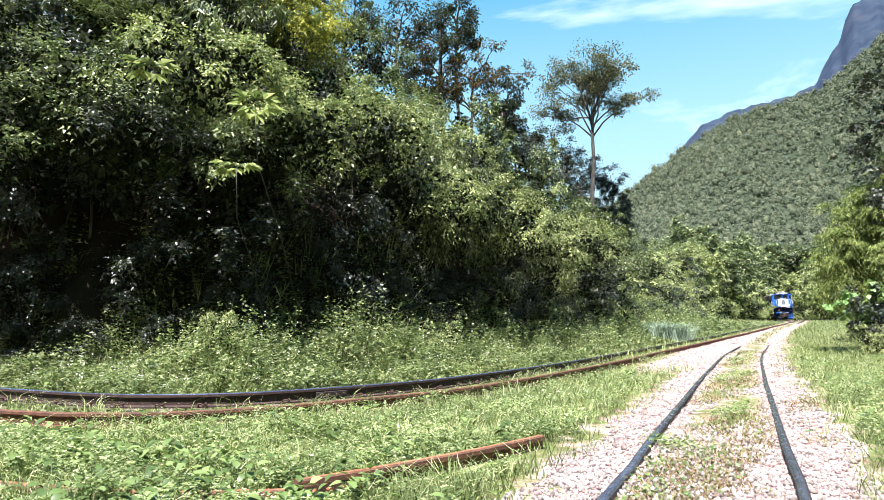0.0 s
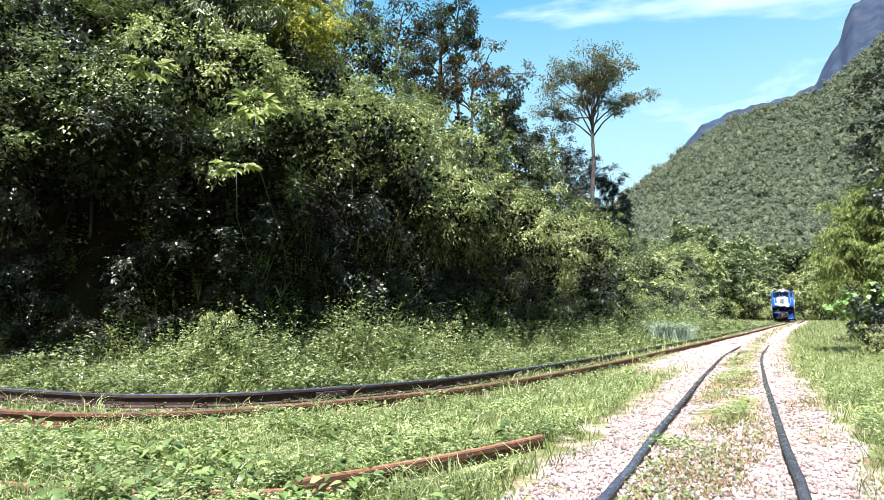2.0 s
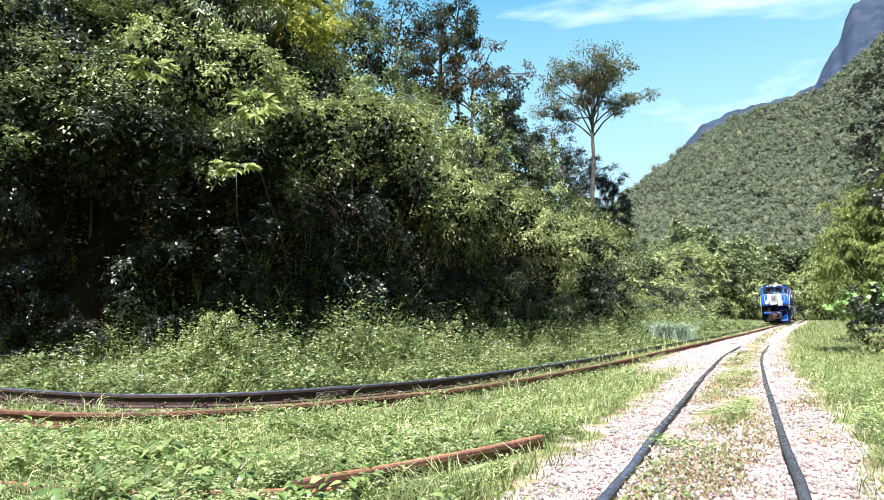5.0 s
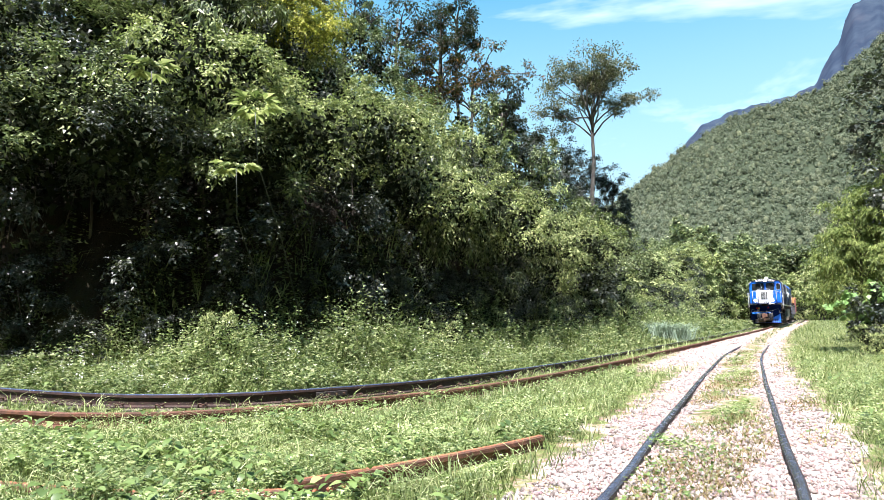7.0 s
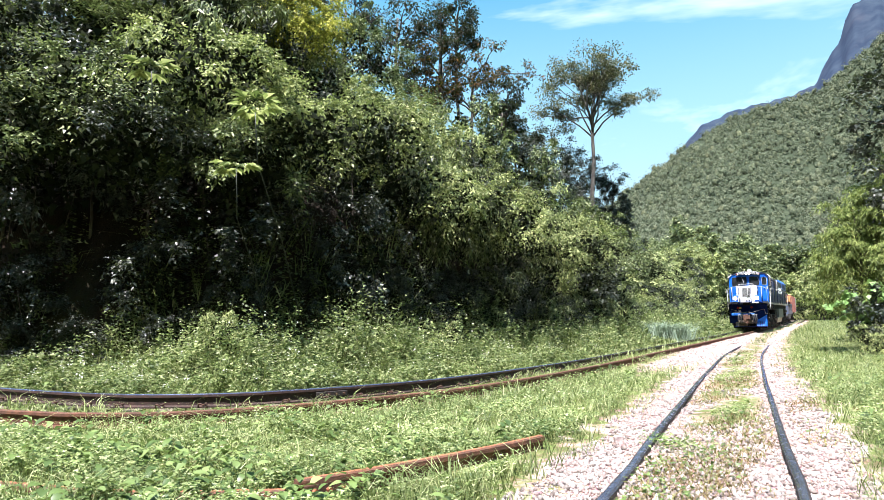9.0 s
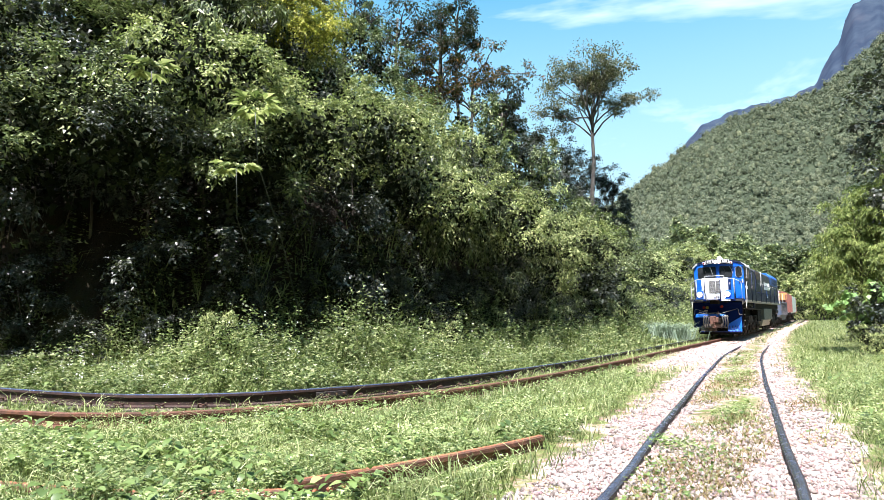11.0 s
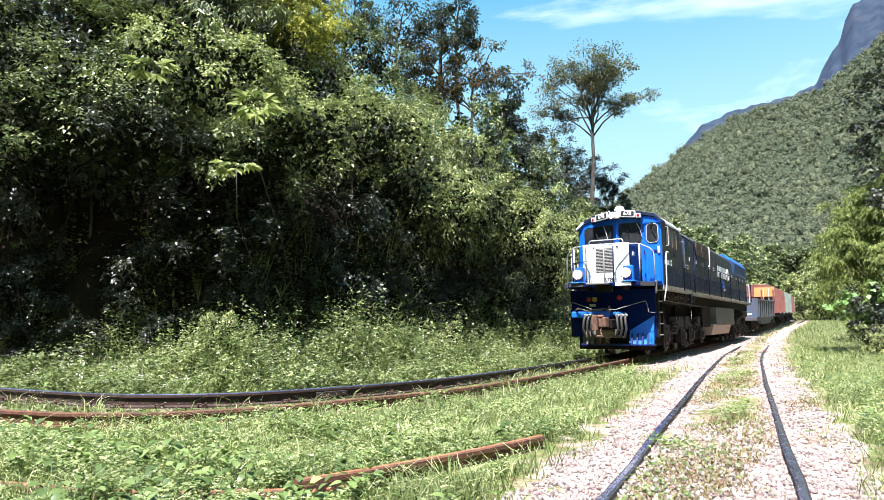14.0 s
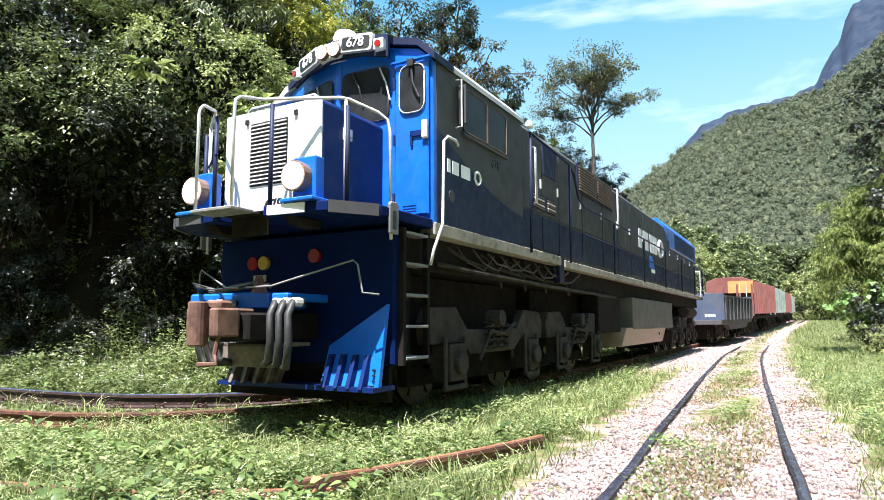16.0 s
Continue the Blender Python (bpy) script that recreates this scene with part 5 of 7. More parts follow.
def vee(x):
    """The cab front's line in plan: almost flat on the door's side, slanting back on the other."""
    return float(np.interp(x, [-1.30, -0.80, -0.06, 1.27], [-1.49, -1.48, -1.44, -1.92]))


def vee_slab(x0, x1, back, fore, low, high):
    """A slab that follows the cab front, back to fore metres before it; low and high are heights or functions of x."""
    xs = sorted({x0, x1} | {q for q in (-1.13, -0.80, -0.45, -0.06, 0.45, 1.13) if x0 < q < x1})
    g = Geo()
    v = []
    for x in xs:
        lo, hi = (h(x) if callable(h) else h for h in (low, high))
        v += [(x, vee(x) + back, lo), (x, vee(x) + fore, lo), (x, vee(x) + fore, hi), (x, vee(x) + back, hi)]
    f = [(0, 1, 2, 3), tuple(range(len(v) - 4, len(v)))[::-1]]
    for i in range(len(xs) - 1):
        for k in range(4):
            f.append((4 * i + k, 4 * i + 4 + k, 4 * i + 4 + (k + 1) % 4, 4 * i + (k + 1) % 4))
    return g.add(v, f)


def on_vee(x, out, z, roll=0.0):
    """A plane on the cab front at x, out metres before it."""
    return Matrix.Translation((x, vee(x) + out, z)) @ Matrix.Rotation(0.054 if x < -0.06 else -0.346, 4, 'Z') @ FRONT @ Matrix.Rotation(roll, 4, 'Z')


def roof_z(x):
    return float(np.interp(x, [-1.33, -1.13, -0.45, 0.45, 1.13, 1.33], [3.86, 4.06, 4.22, 4.22, 4.06, 3.86]))


WHEELS = []


def wheelset(parent, y, r=0.5, gauge=1.07):
    g = Geo()
    g.cyl((-gauge / 2 - 0.28, 0, 0), (gauge / 2 + 0.28, 0, 0), 0.075, 12)
    for s in (-1, 1):
        g.cyl((s * (gauge / 2 - 0.02), 0, 0), (s * (gauge / 2 + 0.06), 0, 0), r, 32)
        g.cyl((s * (gauge / 2 - 0.055), 0, 0), (s * (gauge / 2 - 0.015), 0, 0), r + 0.028, 32)
        g.cyl((s * (gauge / 2 + 0.03), 0, 0), (s * (gauge / 2 + 0.10), 0, 0), r * 0.36, 16)
        for k in range(6):
            a = k * math.pi / 3
            g.box(-0.02, 0.02, r * 0.3, r * 0.85, -0.035, 0.035, Matrix.Translation((s * (gauge / 2 + 0.065), 0, 0)) @ Matrix.Rotation(a, 4, 'X'))
    w = part("wheelset", g, WHEEL, parent)
    w.location = (0, y, r)
    WHEELS.append((w, y, r))
    return w


def truck(parent, axles, r=0.5, w=0.98, name="bogie"):
    """A bogie: side frames with arched legs, springs, axle boxes, brake gear."""
    # solid dark block added inside, standing for the shade between the wheels
    b = part(name, Geo().box(-0.72, 0.72, min(axles) - 0.4, max(axles) + 0.4, 0.24, 1.5), DARK, parent)
    y0, y1 = min(axles) - 0.62, max(axles) + 0.62
    for s in (-1, 1):
        prof = [(y1, 0.95), (y1 - 0.12, 1.13), (y1 - 0.75, 1.15), (y1 - 1.05, 0.88), (y0 + 1.05, 0.88), (y0 + 0.75, 1.15), (y0 + 0.12, 1.13), (y0, 0.95),
                (y0 + 0.05, 0.72), (y0 + 0.9, 0.72), (y0 + 1.15, 0.58), (y1 - 1.15, 0.58), (y1 - 0.9, 0.72), (y1 - 0.05, 0.72)]
        fr = part("side_frame", Geo().prism(prof, 'x', s * (w - 0.05), s * (w + 0.07)), TRUCK, b, bevel=0.015)
        for a in axles:
            g = Geo().box(s * (w - 0.08), s * (w + 0.17), a - 0.19, a + 0.19, 0.30, 0.72)
            g.cyl((s * (w + 0.17), a, r), (s * (w + 0.24), a, r), 0.13, 14)
            g.box(s * (w + 0.10), s * (w + 0.14), a - 0.27, a - 0.20, 0.24, 0.8)
            g.box(s * (w + 0.10), s * (w + 0.14), a + 0.20, a + 0.27, 0.24, 0.8)
            g.box(s * (w + 0.09), s * (w + 0.15), a - 0.27, a + 0.27, 0.20, 0.26)
            part("axle_box", g, TRUCK, b, bevel=0.012)
        for i in range(len(axles) - 1):
            c = (axles[i] + axles[i + 1]) / 2
            for dy in (-0.24, 0.0, 0.24):
                pts = [(s * (w + 0.10) + 0.07 * math.cos(k * 0.9), c + dy + 0.07 * math.sin(k * 0.9), 0.62 + k * 0.0125) for k in range(29)]
                part("spring", Geo().tube(pts, 0.018, 5), TRUCK, b, smooth=True)
            part("brake_rod", Geo().tube([(s * (w + 0.13), c - 0.55, 0.95), (s * (w + 0.16), c - 0.1, 0.82), (s * (w + 0.16), c + 0.3, 0.86), (s * (w + 0.12), c + 0.55, 0.5)], 0.025, 6)
                 .cyl((s * (w + 0.02), c + 0.05, 1.02), (s * (w + 0.22), c + 0.05, 1.02), 0.11, 12), TRUCK, b)
    for a in axles:
        part("traction_motor", Geo().box(-0.46, 0.46, a - 0.42, a + 0.42, 0.16, 0.75), DARK, b, bevel=0.04)
        wheelset(parent, a, r)
    return b


def headlamp(parent, x, y, z, r, mat, house):
    lamp = part("headlight", Geo().cyl((x, y - 0.12, z), (x, y, z), r * 1.10, 20, r * 1.16), house, parent, "lit round headlight")
    part("lens", Geo().cyl((x, y - 0.02, z), (x, y + 0.012, z), r, 20), mat, lamp)
    return lamp


def build_locomotive():
    e = tagged(new("locomotive"), "blue, white and grey diesel locomotive with its headlights lit", "locomotive")
    # frame and platforms
    part("underframe", Geo().box(-1.12, 1.12, -16.9, -1.06, 1.52, 1.90), DARK, e, bevel=0.02)
    for s in (-1, 1):
        part("sill", Geo().box(s * 1.13, s * 1.315, -5.62, -1.50, 1.88, 2.02), SILL, e, "chipped cream-white sill", bevel=0.01)
        part("sill", Geo().box(s * 1.13, s * 1.30, -16.9, -5.86, 1.86, 1.985), SILL, e, "chipped cream-white sill", bevel=0.01)
        part("sill_plate", Geo().box(s * 1.10, s * 1.28, -5.86, -5.62, 1.60, 2.06), NAVY, e, bevel=0.01)
        for k in range(4):
            y = -2.1 - 0.9 * k
            part("pipe", Geo().tube([(s * 1.12, y, 1.82), (s * 1.16, y - 0.4, 1.70 - 0.03 * k), (s * 1.14, y - 1.4, 1.62), (s * 1.0, y - 1.8, 1.45)], 0.024, 6), TRUCK, e, smooth=True)
        q = random.Random(40)
        for k in range(9):
            y = -2.2 - 0.42 * k
            dip = q.uniform(0.10, 0.26)
            part("cable", Geo().tube([(s * 1.20, y, 1.84), (s * 1.22, y - 0.25, 1.84 - dip), (s * 1.22, y - 0.7, 1.80 - dip * q.uniform(0.6, 1.2)), (s * 1.18, y - 1.1, 1.82)], q.uniform(0.008, 0.016), 5), CABLE, e, smooth=True)
        part("air_pipe", Geo().tube([(s * 1.17, -1.8, 1.60), (s * 1.25, -5.0, 1.52), (s * 1.15, -8.4, 1.50)], 0.03, 6), TRUCK, e, smooth=True)
    deck = [(-1.29, -1.55), (-1.29, -0.55), (-1.0, -0.10), (-0.30, -0.04), (-0.26, -0.20), (0.26, -0.20), (0.30, -0.04), (1.0, -0.10), (1.29, -0.55), (1.29, -1.55)]
    # the deck takes the same darkened blue for its shaded underside
    part("front_deck", Geo().prism(deck, 'z', 1.95, 2.05), END_BLUE_SHADED, e, bevel=0.012)
    for s in (-1, 1):
        part("deck_fascia", Geo().box(-0.12, 0.30, -0.02, 0.012, 1.955, 2.045, Matrix.Translation((s * 0.66, -0.065, 0)) @ Matrix.Rotation(-s * 0.08, 4, 'Z')), (WHITE if s < 0 else GREY), e, "painted front edge of the deck")
        part("deck_bracket", Geo().prism([(-0.14, 1.95), (-0.50, 1.95), (-0.50, 1.86), (-0.25, 1.87)], 'x', s * 0.46, s * 0.62), DARK, e, "dark bracket under the deck", bevel=0.008)
        part("deck_corner", Geo().box(-0.24, 0.24, -0.02, 0.010, 1.94, 2.052, Matrix.Translation((s * 1.15, -0.315, 0)) @ Matrix.Rotation(-s * 1.0, 4, 'Z')), GREY, e)
    part("gangway_plate", Geo().box(-0.24, 0.24, -0.19, -0.06, 1.99, 2.01).box(-0.24, 0.24, -0.19, -0.17, 1.80, 2.0), DARK, e)
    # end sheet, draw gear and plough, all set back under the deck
    part("end_sheet", Geo().box(-1.20, 1.20, -1.02, -0.90, 0.55, 1.90), END_BLUE_SHADED, e, "deep blue end sheet, darkened in colour for the deck's shade", bevel=0.02)
    for x, m, z in ((0.66, RED_LENS, 1.62), (-0.22, RED_LENS, 1.66), (0.50, YELLOW, 1.62)):
        part("marker_disc", Geo().cyl((x, -0.92, z), (x, -0.86, z), 0.075, 16), m, e, "coloured marker disc")
    part("small_plate", Geo().box(0.48, 0.66, -0.91, -0.885, 1.42, 1.49), CREAM, e)
    part("draw_beam", Geo().box(-0.10, 1.02, -0.92, -0.34, 1.10, 1.27), BLUE, e, "blue draw beam", bevel=0.02)
    part("hose_bracket", Geo().box(-0.40, -0.20, -0.9, -0.28, 1.17, 1.25), BLUE, e, bevel=0.015)
    part("draft_gear", Geo().box(-0.26, 0.26, -0.95, 0.05, 0.80, 1.06), DARK, e, bevel=0.02)
    coup = part("coupler", Geo().prism([(-0.09, -0.05), (0.09, -0.05), (0.10, 0.16), (0.20, 0.20), (0.24, 0.34), (0.20, 0.50), (0.11, 0.52), (0.07, 0.36), (-0.05, 0.34), (-0.09, 0.50), (-0.17, 0.48), (-0.20, 0.24), (-0.10, 0.16)], 'z', 0.84, 1.10), CASTING, e, "rusty knuckle coupler", bevel=0.018)
    part("knuckle", Geo().cyl((0.13, 0.43, 0.76), (0.13, 0.43, 1.16), 0.085, 16), CASTING, coup, bevel=0.012)
    part("knuckle_top", Geo().box(-0.07, 0.13, 0.20, 0.36, 1.09, 1.17), CASTING, coup, bevel=0.02)
    part("lift_pin", Geo().tube([(0.0, 0.3, 0.84), (0.02, 0.32, 0.68), (-0.05, 0.36, 0.60), (0.1, 0.44, 0.60)], 0.022, 6), CASTING, coup)
    coup.location = (0.0, -0.14, 0.0)
    part("chain", Geo().tube([(0.25, -0.3, 1.30), (0.6, -0.22, 1.29), (0.45, -0.12, 1.26), (0.1, -0.2, 1.30), (-0.2, -0.25, 1.33)], 0.012, 6), RUBBER, e, "slack cable over the draw beam", smooth=True)
    for k in range(3):
        part("cable", Geo().tube([(0.92, -0.45 + 0.03 * k, 1.30), (0.80, -0.28 + 0.04 * k, 1.33 + 0.02 * k), (0.55, -0.24 - 0.03 * k, 1.30), (0.2, -0.22, 1.31 + 0.015 * k), (-0.08, -0.22, 1.36), (-0.18, -0.3, 1.30)], 0.011, 6), TREAD if k == 1 else RUBBER, e, "looped cable on the draw beam", smooth=True)
    part("lever_stand", Geo().prism([(-0.30, 1.25), (-0.22, 1.42), (-0.18, 1.42), (-0.12, 1.25)], 'x', -0.14, -0.10), CASTING, e)
    part("step_plate", Geo().box(-0.30, 0.56, -0.75, -0.20, 0.735, 0.775).box(-0.30, 0.56, -0.24, -0.20, 0.55, 0.775), PLATE, e, "worn pale step plate under the coupler", bevel=0.008)
    # added dark sheet that fills the shaded gap below the end sheet
    part("guard_plate", Geo().box(-1.12, 1.0, -1.00, -0.93, 0.20, 0.60), DARK, e, "dark plate added for the shade behind the plough")
    part("plough_foot", Geo().box(-1.16, 0.86, -0.98, -0.62, 0.32, 0.365), DEEP_BLUE, e, "blue foot of the plough")
    for s in (-1, 1):
        # plough wing with ribs
        x0, x1 = (-1.16, -0.50) if s < 0 else (0.06, 0.84)
        hi, lo = (1.14, 0.74) if s < 0 else (0.66, 0.60)
        o, i = (x0, x1) if s < 0 else (x1, x0)
        wing = part("plough", Geo().add([(o, -0.70, 0.35), (i, -0.66, 0.35), (i, -0.80, lo), (o, -0.84, hi), (o, -0.75, 0.35), (i, -0.71, 0.35), (i, -0.85, lo), (o, -0.89, hi)],
                                        [(0, 1, 2, 3), (7, 6, 5, 4), (0, 4, 5, 1), (1, 5, 6, 2), (2, 6, 7, 3), (3, 7, 4, 0)]), BLUE if s < 0 else PLATE, e, "plough plate with ribs, worn pale at the middle")
        for k in range(4):
            x = i + (o - i) * (0.12 + 0.22 * k)
            part("rib", Geo().add([(x - 0.022, -0.60, 0.35), (x + 0.022, -0.60, 0.35), (x + 0.022, -0.72, 0.66), (x - 0.022, -0.72, 0.66), (x - 0.022, -0.72, 0.35), (x + 0.022, -0.72, 0.35), (x + 0.022, -0.78, 0.66), (x - 0.022, -0.78, 0.66)],
                                  [(0, 1, 2, 3), (7, 6, 5, 4), (0, 4, 5, 1), (1, 5, 6, 2), (2, 6, 7, 3), (3, 7, 4, 0)]), DEEP_BLUE if s < 0 else PLATE, wing)
        part("slot_shade", Geo().box(min(x0, x1) + 0.05, max(x0, x1) - 0.05, -0.715, -0.70, 0.36, 0.38), BLACK, wing)
        for k in range(3):
            part("bolt", Geo().cyl((o - s * 0.06, -0.74, 0.42 + 0.05 * k), (o - s * 0.06, -0.70, 0.42 + 0.05 * k), 0.012, 6), BLACK, wing)
        # air hoses
        for k in range(3):
            x = s * (0.33 + 0.11 * k)
            part("air_hose", Geo().tube([(x, -0.34, 1.16), (x, -0.20, 1.15), (x + s * 0.02, -0.12, 1.04), (x + s * 0.05, -0.10, 0.80), (x - s * 0.01, -0.14, 0.62 - 0.03 * k), (x - s * 0.12, -0.2, 0.58)], 0.036, 8), RUBBER, e, "black rubber air hose", smooth=True)
            part("hose_collar", Geo().cyl((x, -0.30, 1.155), (x, -0.20, 1.155), 0.046, 10), STEEL_RAIL, e)
        # uncoupling lever
        part("lever", Geo().tube([(s * 0.05, -0.10, 1.30), (s * 0.3, -0.18, 1.31), (s * 0.45, -0.24, 1.36), (s * 1.02, -0.48, 1.54), (s * 1.06, -0.50, 1.50), (s * 1.10, -0.52, 1.24), (s * 1.26, -0.56, 1.22)], 0.010, 6), TREAD, e, smooth=True)
        # corner steps
        st = part("step_ladder", Geo().box(s * 0.96, s * 1.00, -1.50, -1.04, 0.55, 1.90), DARK, e, "dark corner step ladder")
        for k in range(5):
            z = 0.60 + 0.31 * k
            part("tread", Geo().box(s * 1.0, s * 1.27, -1.44, -1.02, z, z + 0.03), TREAD, st, bevel=0.006)
        for y in (-1.0, -1.46):
            part("stile", Geo().box(s * 1.20, s * 1.26, y - 0.025, y + 0.025, 0.55, 1.90), DARK, st)
        part("grab_bracket", Geo().prism([(-0.67, 1.80), (-0.67, 2.08), (-0.70, 2.11), (-0.80, 2.11), (-0.83, 2.08), (-0.83, 1.80)], 'x', s * 1.27, s * 1.30), TREAD, e, bevel=0.01)
        part("bracket_slot", Geo().box(s * 1.298, s * 1.303, -0.78, -0.72, 1.84, 2.02), BLACK, e)
        # front hand rails
        a, b = (0.42, 0.34) if s > 0 else (0.26, 0.14)
        part("handrail", Geo().tube([(s * b, 0.19, 2.03), (s * b, 0.19, 2.98), (s * b, 0.175, 3.04), (s * (b + 0.01), 0.13, 3.08), (s * (a - 0.01), -0.06, 3.09), (s * (a + 0.10), -0.16, 3.11), (s * 0.88, -0.42, 3.11), (s * 0.95, -0.47, 3.10),
                                     (s * 1.16, -0.66, 2.99), (s * 1.23, -0.72, 2.92), (s * 1.25, -0.74, 2.80), (s * 1.26, -0.75, 1.75)], 0.016, 8), STEEL_RAIL, e, "pale steel handrail", smooth=True)
        part("post", Geo().cyl((s * 0.93, -0.46, 2.04), (s * 0.93, -0.46, 3.10), 0.018, 8), STEEL_RAIL, e, smooth=True)
        part("post", Geo().cyl((s * 0.97, -0.44, 2.04), (s * 0.97, -0.44, 3.02), 0.022, 8), NAVY, e, smooth=True)
        part("post", Geo().cyl((s * (a + 0.04), -0.13, 2.02), (s * (a + 0.04), -0.13, 3.06), 0.022, 8), NAVY, e, smooth=True)
        part("cab_handrail", Geo().tube([(s * 1.36, -1.95, 2.95), (s * 1.41, -1.80, 2.96), (s * 1.41, -1.62, 2.96), (s * 1.40, -1.55, 2.90), (s * 1.38, -1.55, 2.0), (s * 1.36, -1.40, 1.72), (s * 1.34, -1.36, 1.55)], 0.017, 8), STEEL_RAIL, e, smooth=True)
        if s > 0:
            part("rail_bar", Geo().tube([(s * a, -0.10, 2.66), (s * 0.95, -0.46, 2.66)], 0.012, 6), NAVY, e, smooth=True)
            part("drop_plate", Geo().box(-0.17, 0.37, -0.06, 0.23, 1.995, 2.03), TREAD, e, "grey drop plate between the front handrails", bevel=0.008)
        # nose headlights on brackets
        br = part("lamp_bracket", Geo().box(s * 0.54, s * 0.82, -0.30, -0.16, 2.05, 2.50), BLUE, e, bevel=0.015)
        part("bracket_foot", Geo().box(s * 0.52, s * 0.90, -0.32, -0.02, 2.055, 2.09), BLUE, br, bevel=0.008)
        headlamp(e, (0.70 if s > 0 else -0.65), -0.05, 2.30, 0.125, LAMP, COPPER)
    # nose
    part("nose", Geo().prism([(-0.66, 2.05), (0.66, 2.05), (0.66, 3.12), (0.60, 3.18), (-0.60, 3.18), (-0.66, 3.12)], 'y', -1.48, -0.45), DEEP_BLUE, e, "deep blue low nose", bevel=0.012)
    face = part("nose_panel", Geo().box(-0.655, 0.655, -0.46, -0.425, 2.06, 3.165), WHITE, e, "white front panel of the nose", bevel=0.012)
    part("grille_recess", Geo().box(-0.23, 0.28, -0.43, -0.419, 2.36, 3.03), BLACK, face)
    for k in range(16):
        z = 2.38 + 0.041 * k
        part("grille_slat", Geo().box(-0.22, 0.27, -0.421, -0.405, z, z + 0.012, None), STEEL_RAIL, face)
    for x, z in ((0.33, 3.05), (-0.34, 3.05)):
        part("latch", Geo().box(x - 0.02, x + 0.02, -0.43, -0.40, z - 0.02, z + 0.03), BLACK, face)
    lettering("678", 0.17, BLACK, face, at_front(-0.06, -0.424, 2.14))
    for k in range(3):
        part("vent_slot", Geo().box(-0.52, -0.40, -0.43, -0.42, 2.22 + 0.035 * k, 2.235 + 0.035 * k), DARK, face)
    part("side_latch", Geo().box(-0.70, -0.655, -0.86, -0.78, 2.86, 2.90).box(-0.69, -0.655, -0.88, -0.76, 2.82, 2.94), STEEL_RAIL, e)
    # cab
    part("cab_front", vee_slab(-1.30, 1.27, -0.15, 0.0, 2.0, lambda x: roof_z(x) - 0.09), BLUE, e, "bright blue cab front with a prow", bevel=0.01)
    for s in (-1, 1):
        part("cab_side", Geo().box(s * 1.20, s * 1.305, -4.02, -1.56 if s < 0 else -1.95, 2.02, 3.84), GREY, e, "grey cab side", bevel=0.008)
    roof = [(-1.33, 3.80), (-1.33, 3.86), (-1.13, 4.06), (-0.45, 4.22), (0.45, 4.22), (1.13, 4.06), (1.33, 3.86), (1.33, 3.80), (1.10, 3.98), (0.45, 4.14), (-0.45, 4.14), (-1.10, 3.98)]
    part("cab_roof", Geo().prism(roof, 'y', -4.04, -1.80), ROOF_PAINT, e, "pale grey cab roof")
    part("roof_edge", vee_slab(-1.345, 1.30, -0.40, 0.05, lambda x: roof_z(x) - 0.07, lambda x: roof_z(x) + 0.012), NAVY, e, "navy front edge of the cab roof")
    part("visor", vee_slab(-0.82, 0.74, 0.0, 0.15, lambda x: roof_z(x) - 0.075, lambda x: roof_z(x) + 0.006), NAVY, e, "navy visor over the windscreen")
    part("visor_front", vee_slab(-0.82, 0.74, 0.115, 0.155, lambda x: roof_z(x) - 0.25, lambda x: roof_z(x) - 0.01), NAVY, e, "navy front of the visor")
    for x, w in ((-0.43, 0.60), (0.56, 1.04)):
        win = window(e, on_vee(x, 0.004, 3.53), w, 0.60, 0.08)
        for q in (-0.16, 0.2):
            part("wiper", Geo().tube([(q, 0.30, 0.03), (q + 0.10, 0.10, 0.05), (q + 0.14, -0.10, 0.03)], 0.011, 5), STEEL_RAIL if q > 0 else BLACK, win)
    part("centre_post", Geo().box(-0.10, -0.02, -1.46, -1.425, 3.18, 3.98), BLUE, e, bevel=0.01)
    d = part("cab_door", Geo().box(-1.27, -0.84, -1.47, -1.44, 2.10, 3.80), BLUE, e, "blue cab door with rounded window", bevel=0.015)
    dw = window(d, at_front(-1.07, -1.437, 3.50), 0.30, 0.52, 0.10, None, STEEL_RAIL)
    part("wiper", Geo().tube([(0.0, 0.27, 0.03), (0.03, 0.05, 0.05), (0.10, -0.12, 0.03)], 0.014, 5).box(-0.04, 0.04, 0.24, 0.32, 0.0, 0.06), BLACK, dw)
    part("drip_rail", Geo().box(-1.31, -0.80, -1.46, -1.40, 3.815, 3.835), BLUE, d)
    part("door_handle", Geo().box(-1.27, -1.20, -1.45, -1.40, 2.92, 3.12), STEEL_RAIL, d, bevel=0.01)
    part("lock_box", Geo().box(-1.24, -1.05, -1.45, -1.42, 2.96, 3.02).box(-1.08, -1.05, -1.45, -1.42, 2.86, 3.02), DEEP_BLUE, d)
    for z in (2.3, 2.95, 3.6):
        part("hinge", Geo().cyl((-0.835, -1.435, z - 0.06), (-0.835, -1.435, z + 0.06), 0.015, 8), DEEP_BLUE, d)
    for k in range(3):
        part("vent_slot", Geo().box(-1.12, -0.95, -1.442, -1.437, 2.14 + 0.03 * k, 2.15 + 0.03 * k), DEEP_BLUE, d)
    for s, x, xm in ((-1, -0.43, -0.73), (1, 0.37, 0.66)):
        nb = part("number_board", Geo().prism(rounded(0.44, 0.20, 0.03), 'z', -0.03, 0.03), STEEL_RAIL, e, "number board in a pale frame")
        nb.matrix_basis = on_vee(x, 0.18, roof_z(x) - 0.12, s * 0.10)
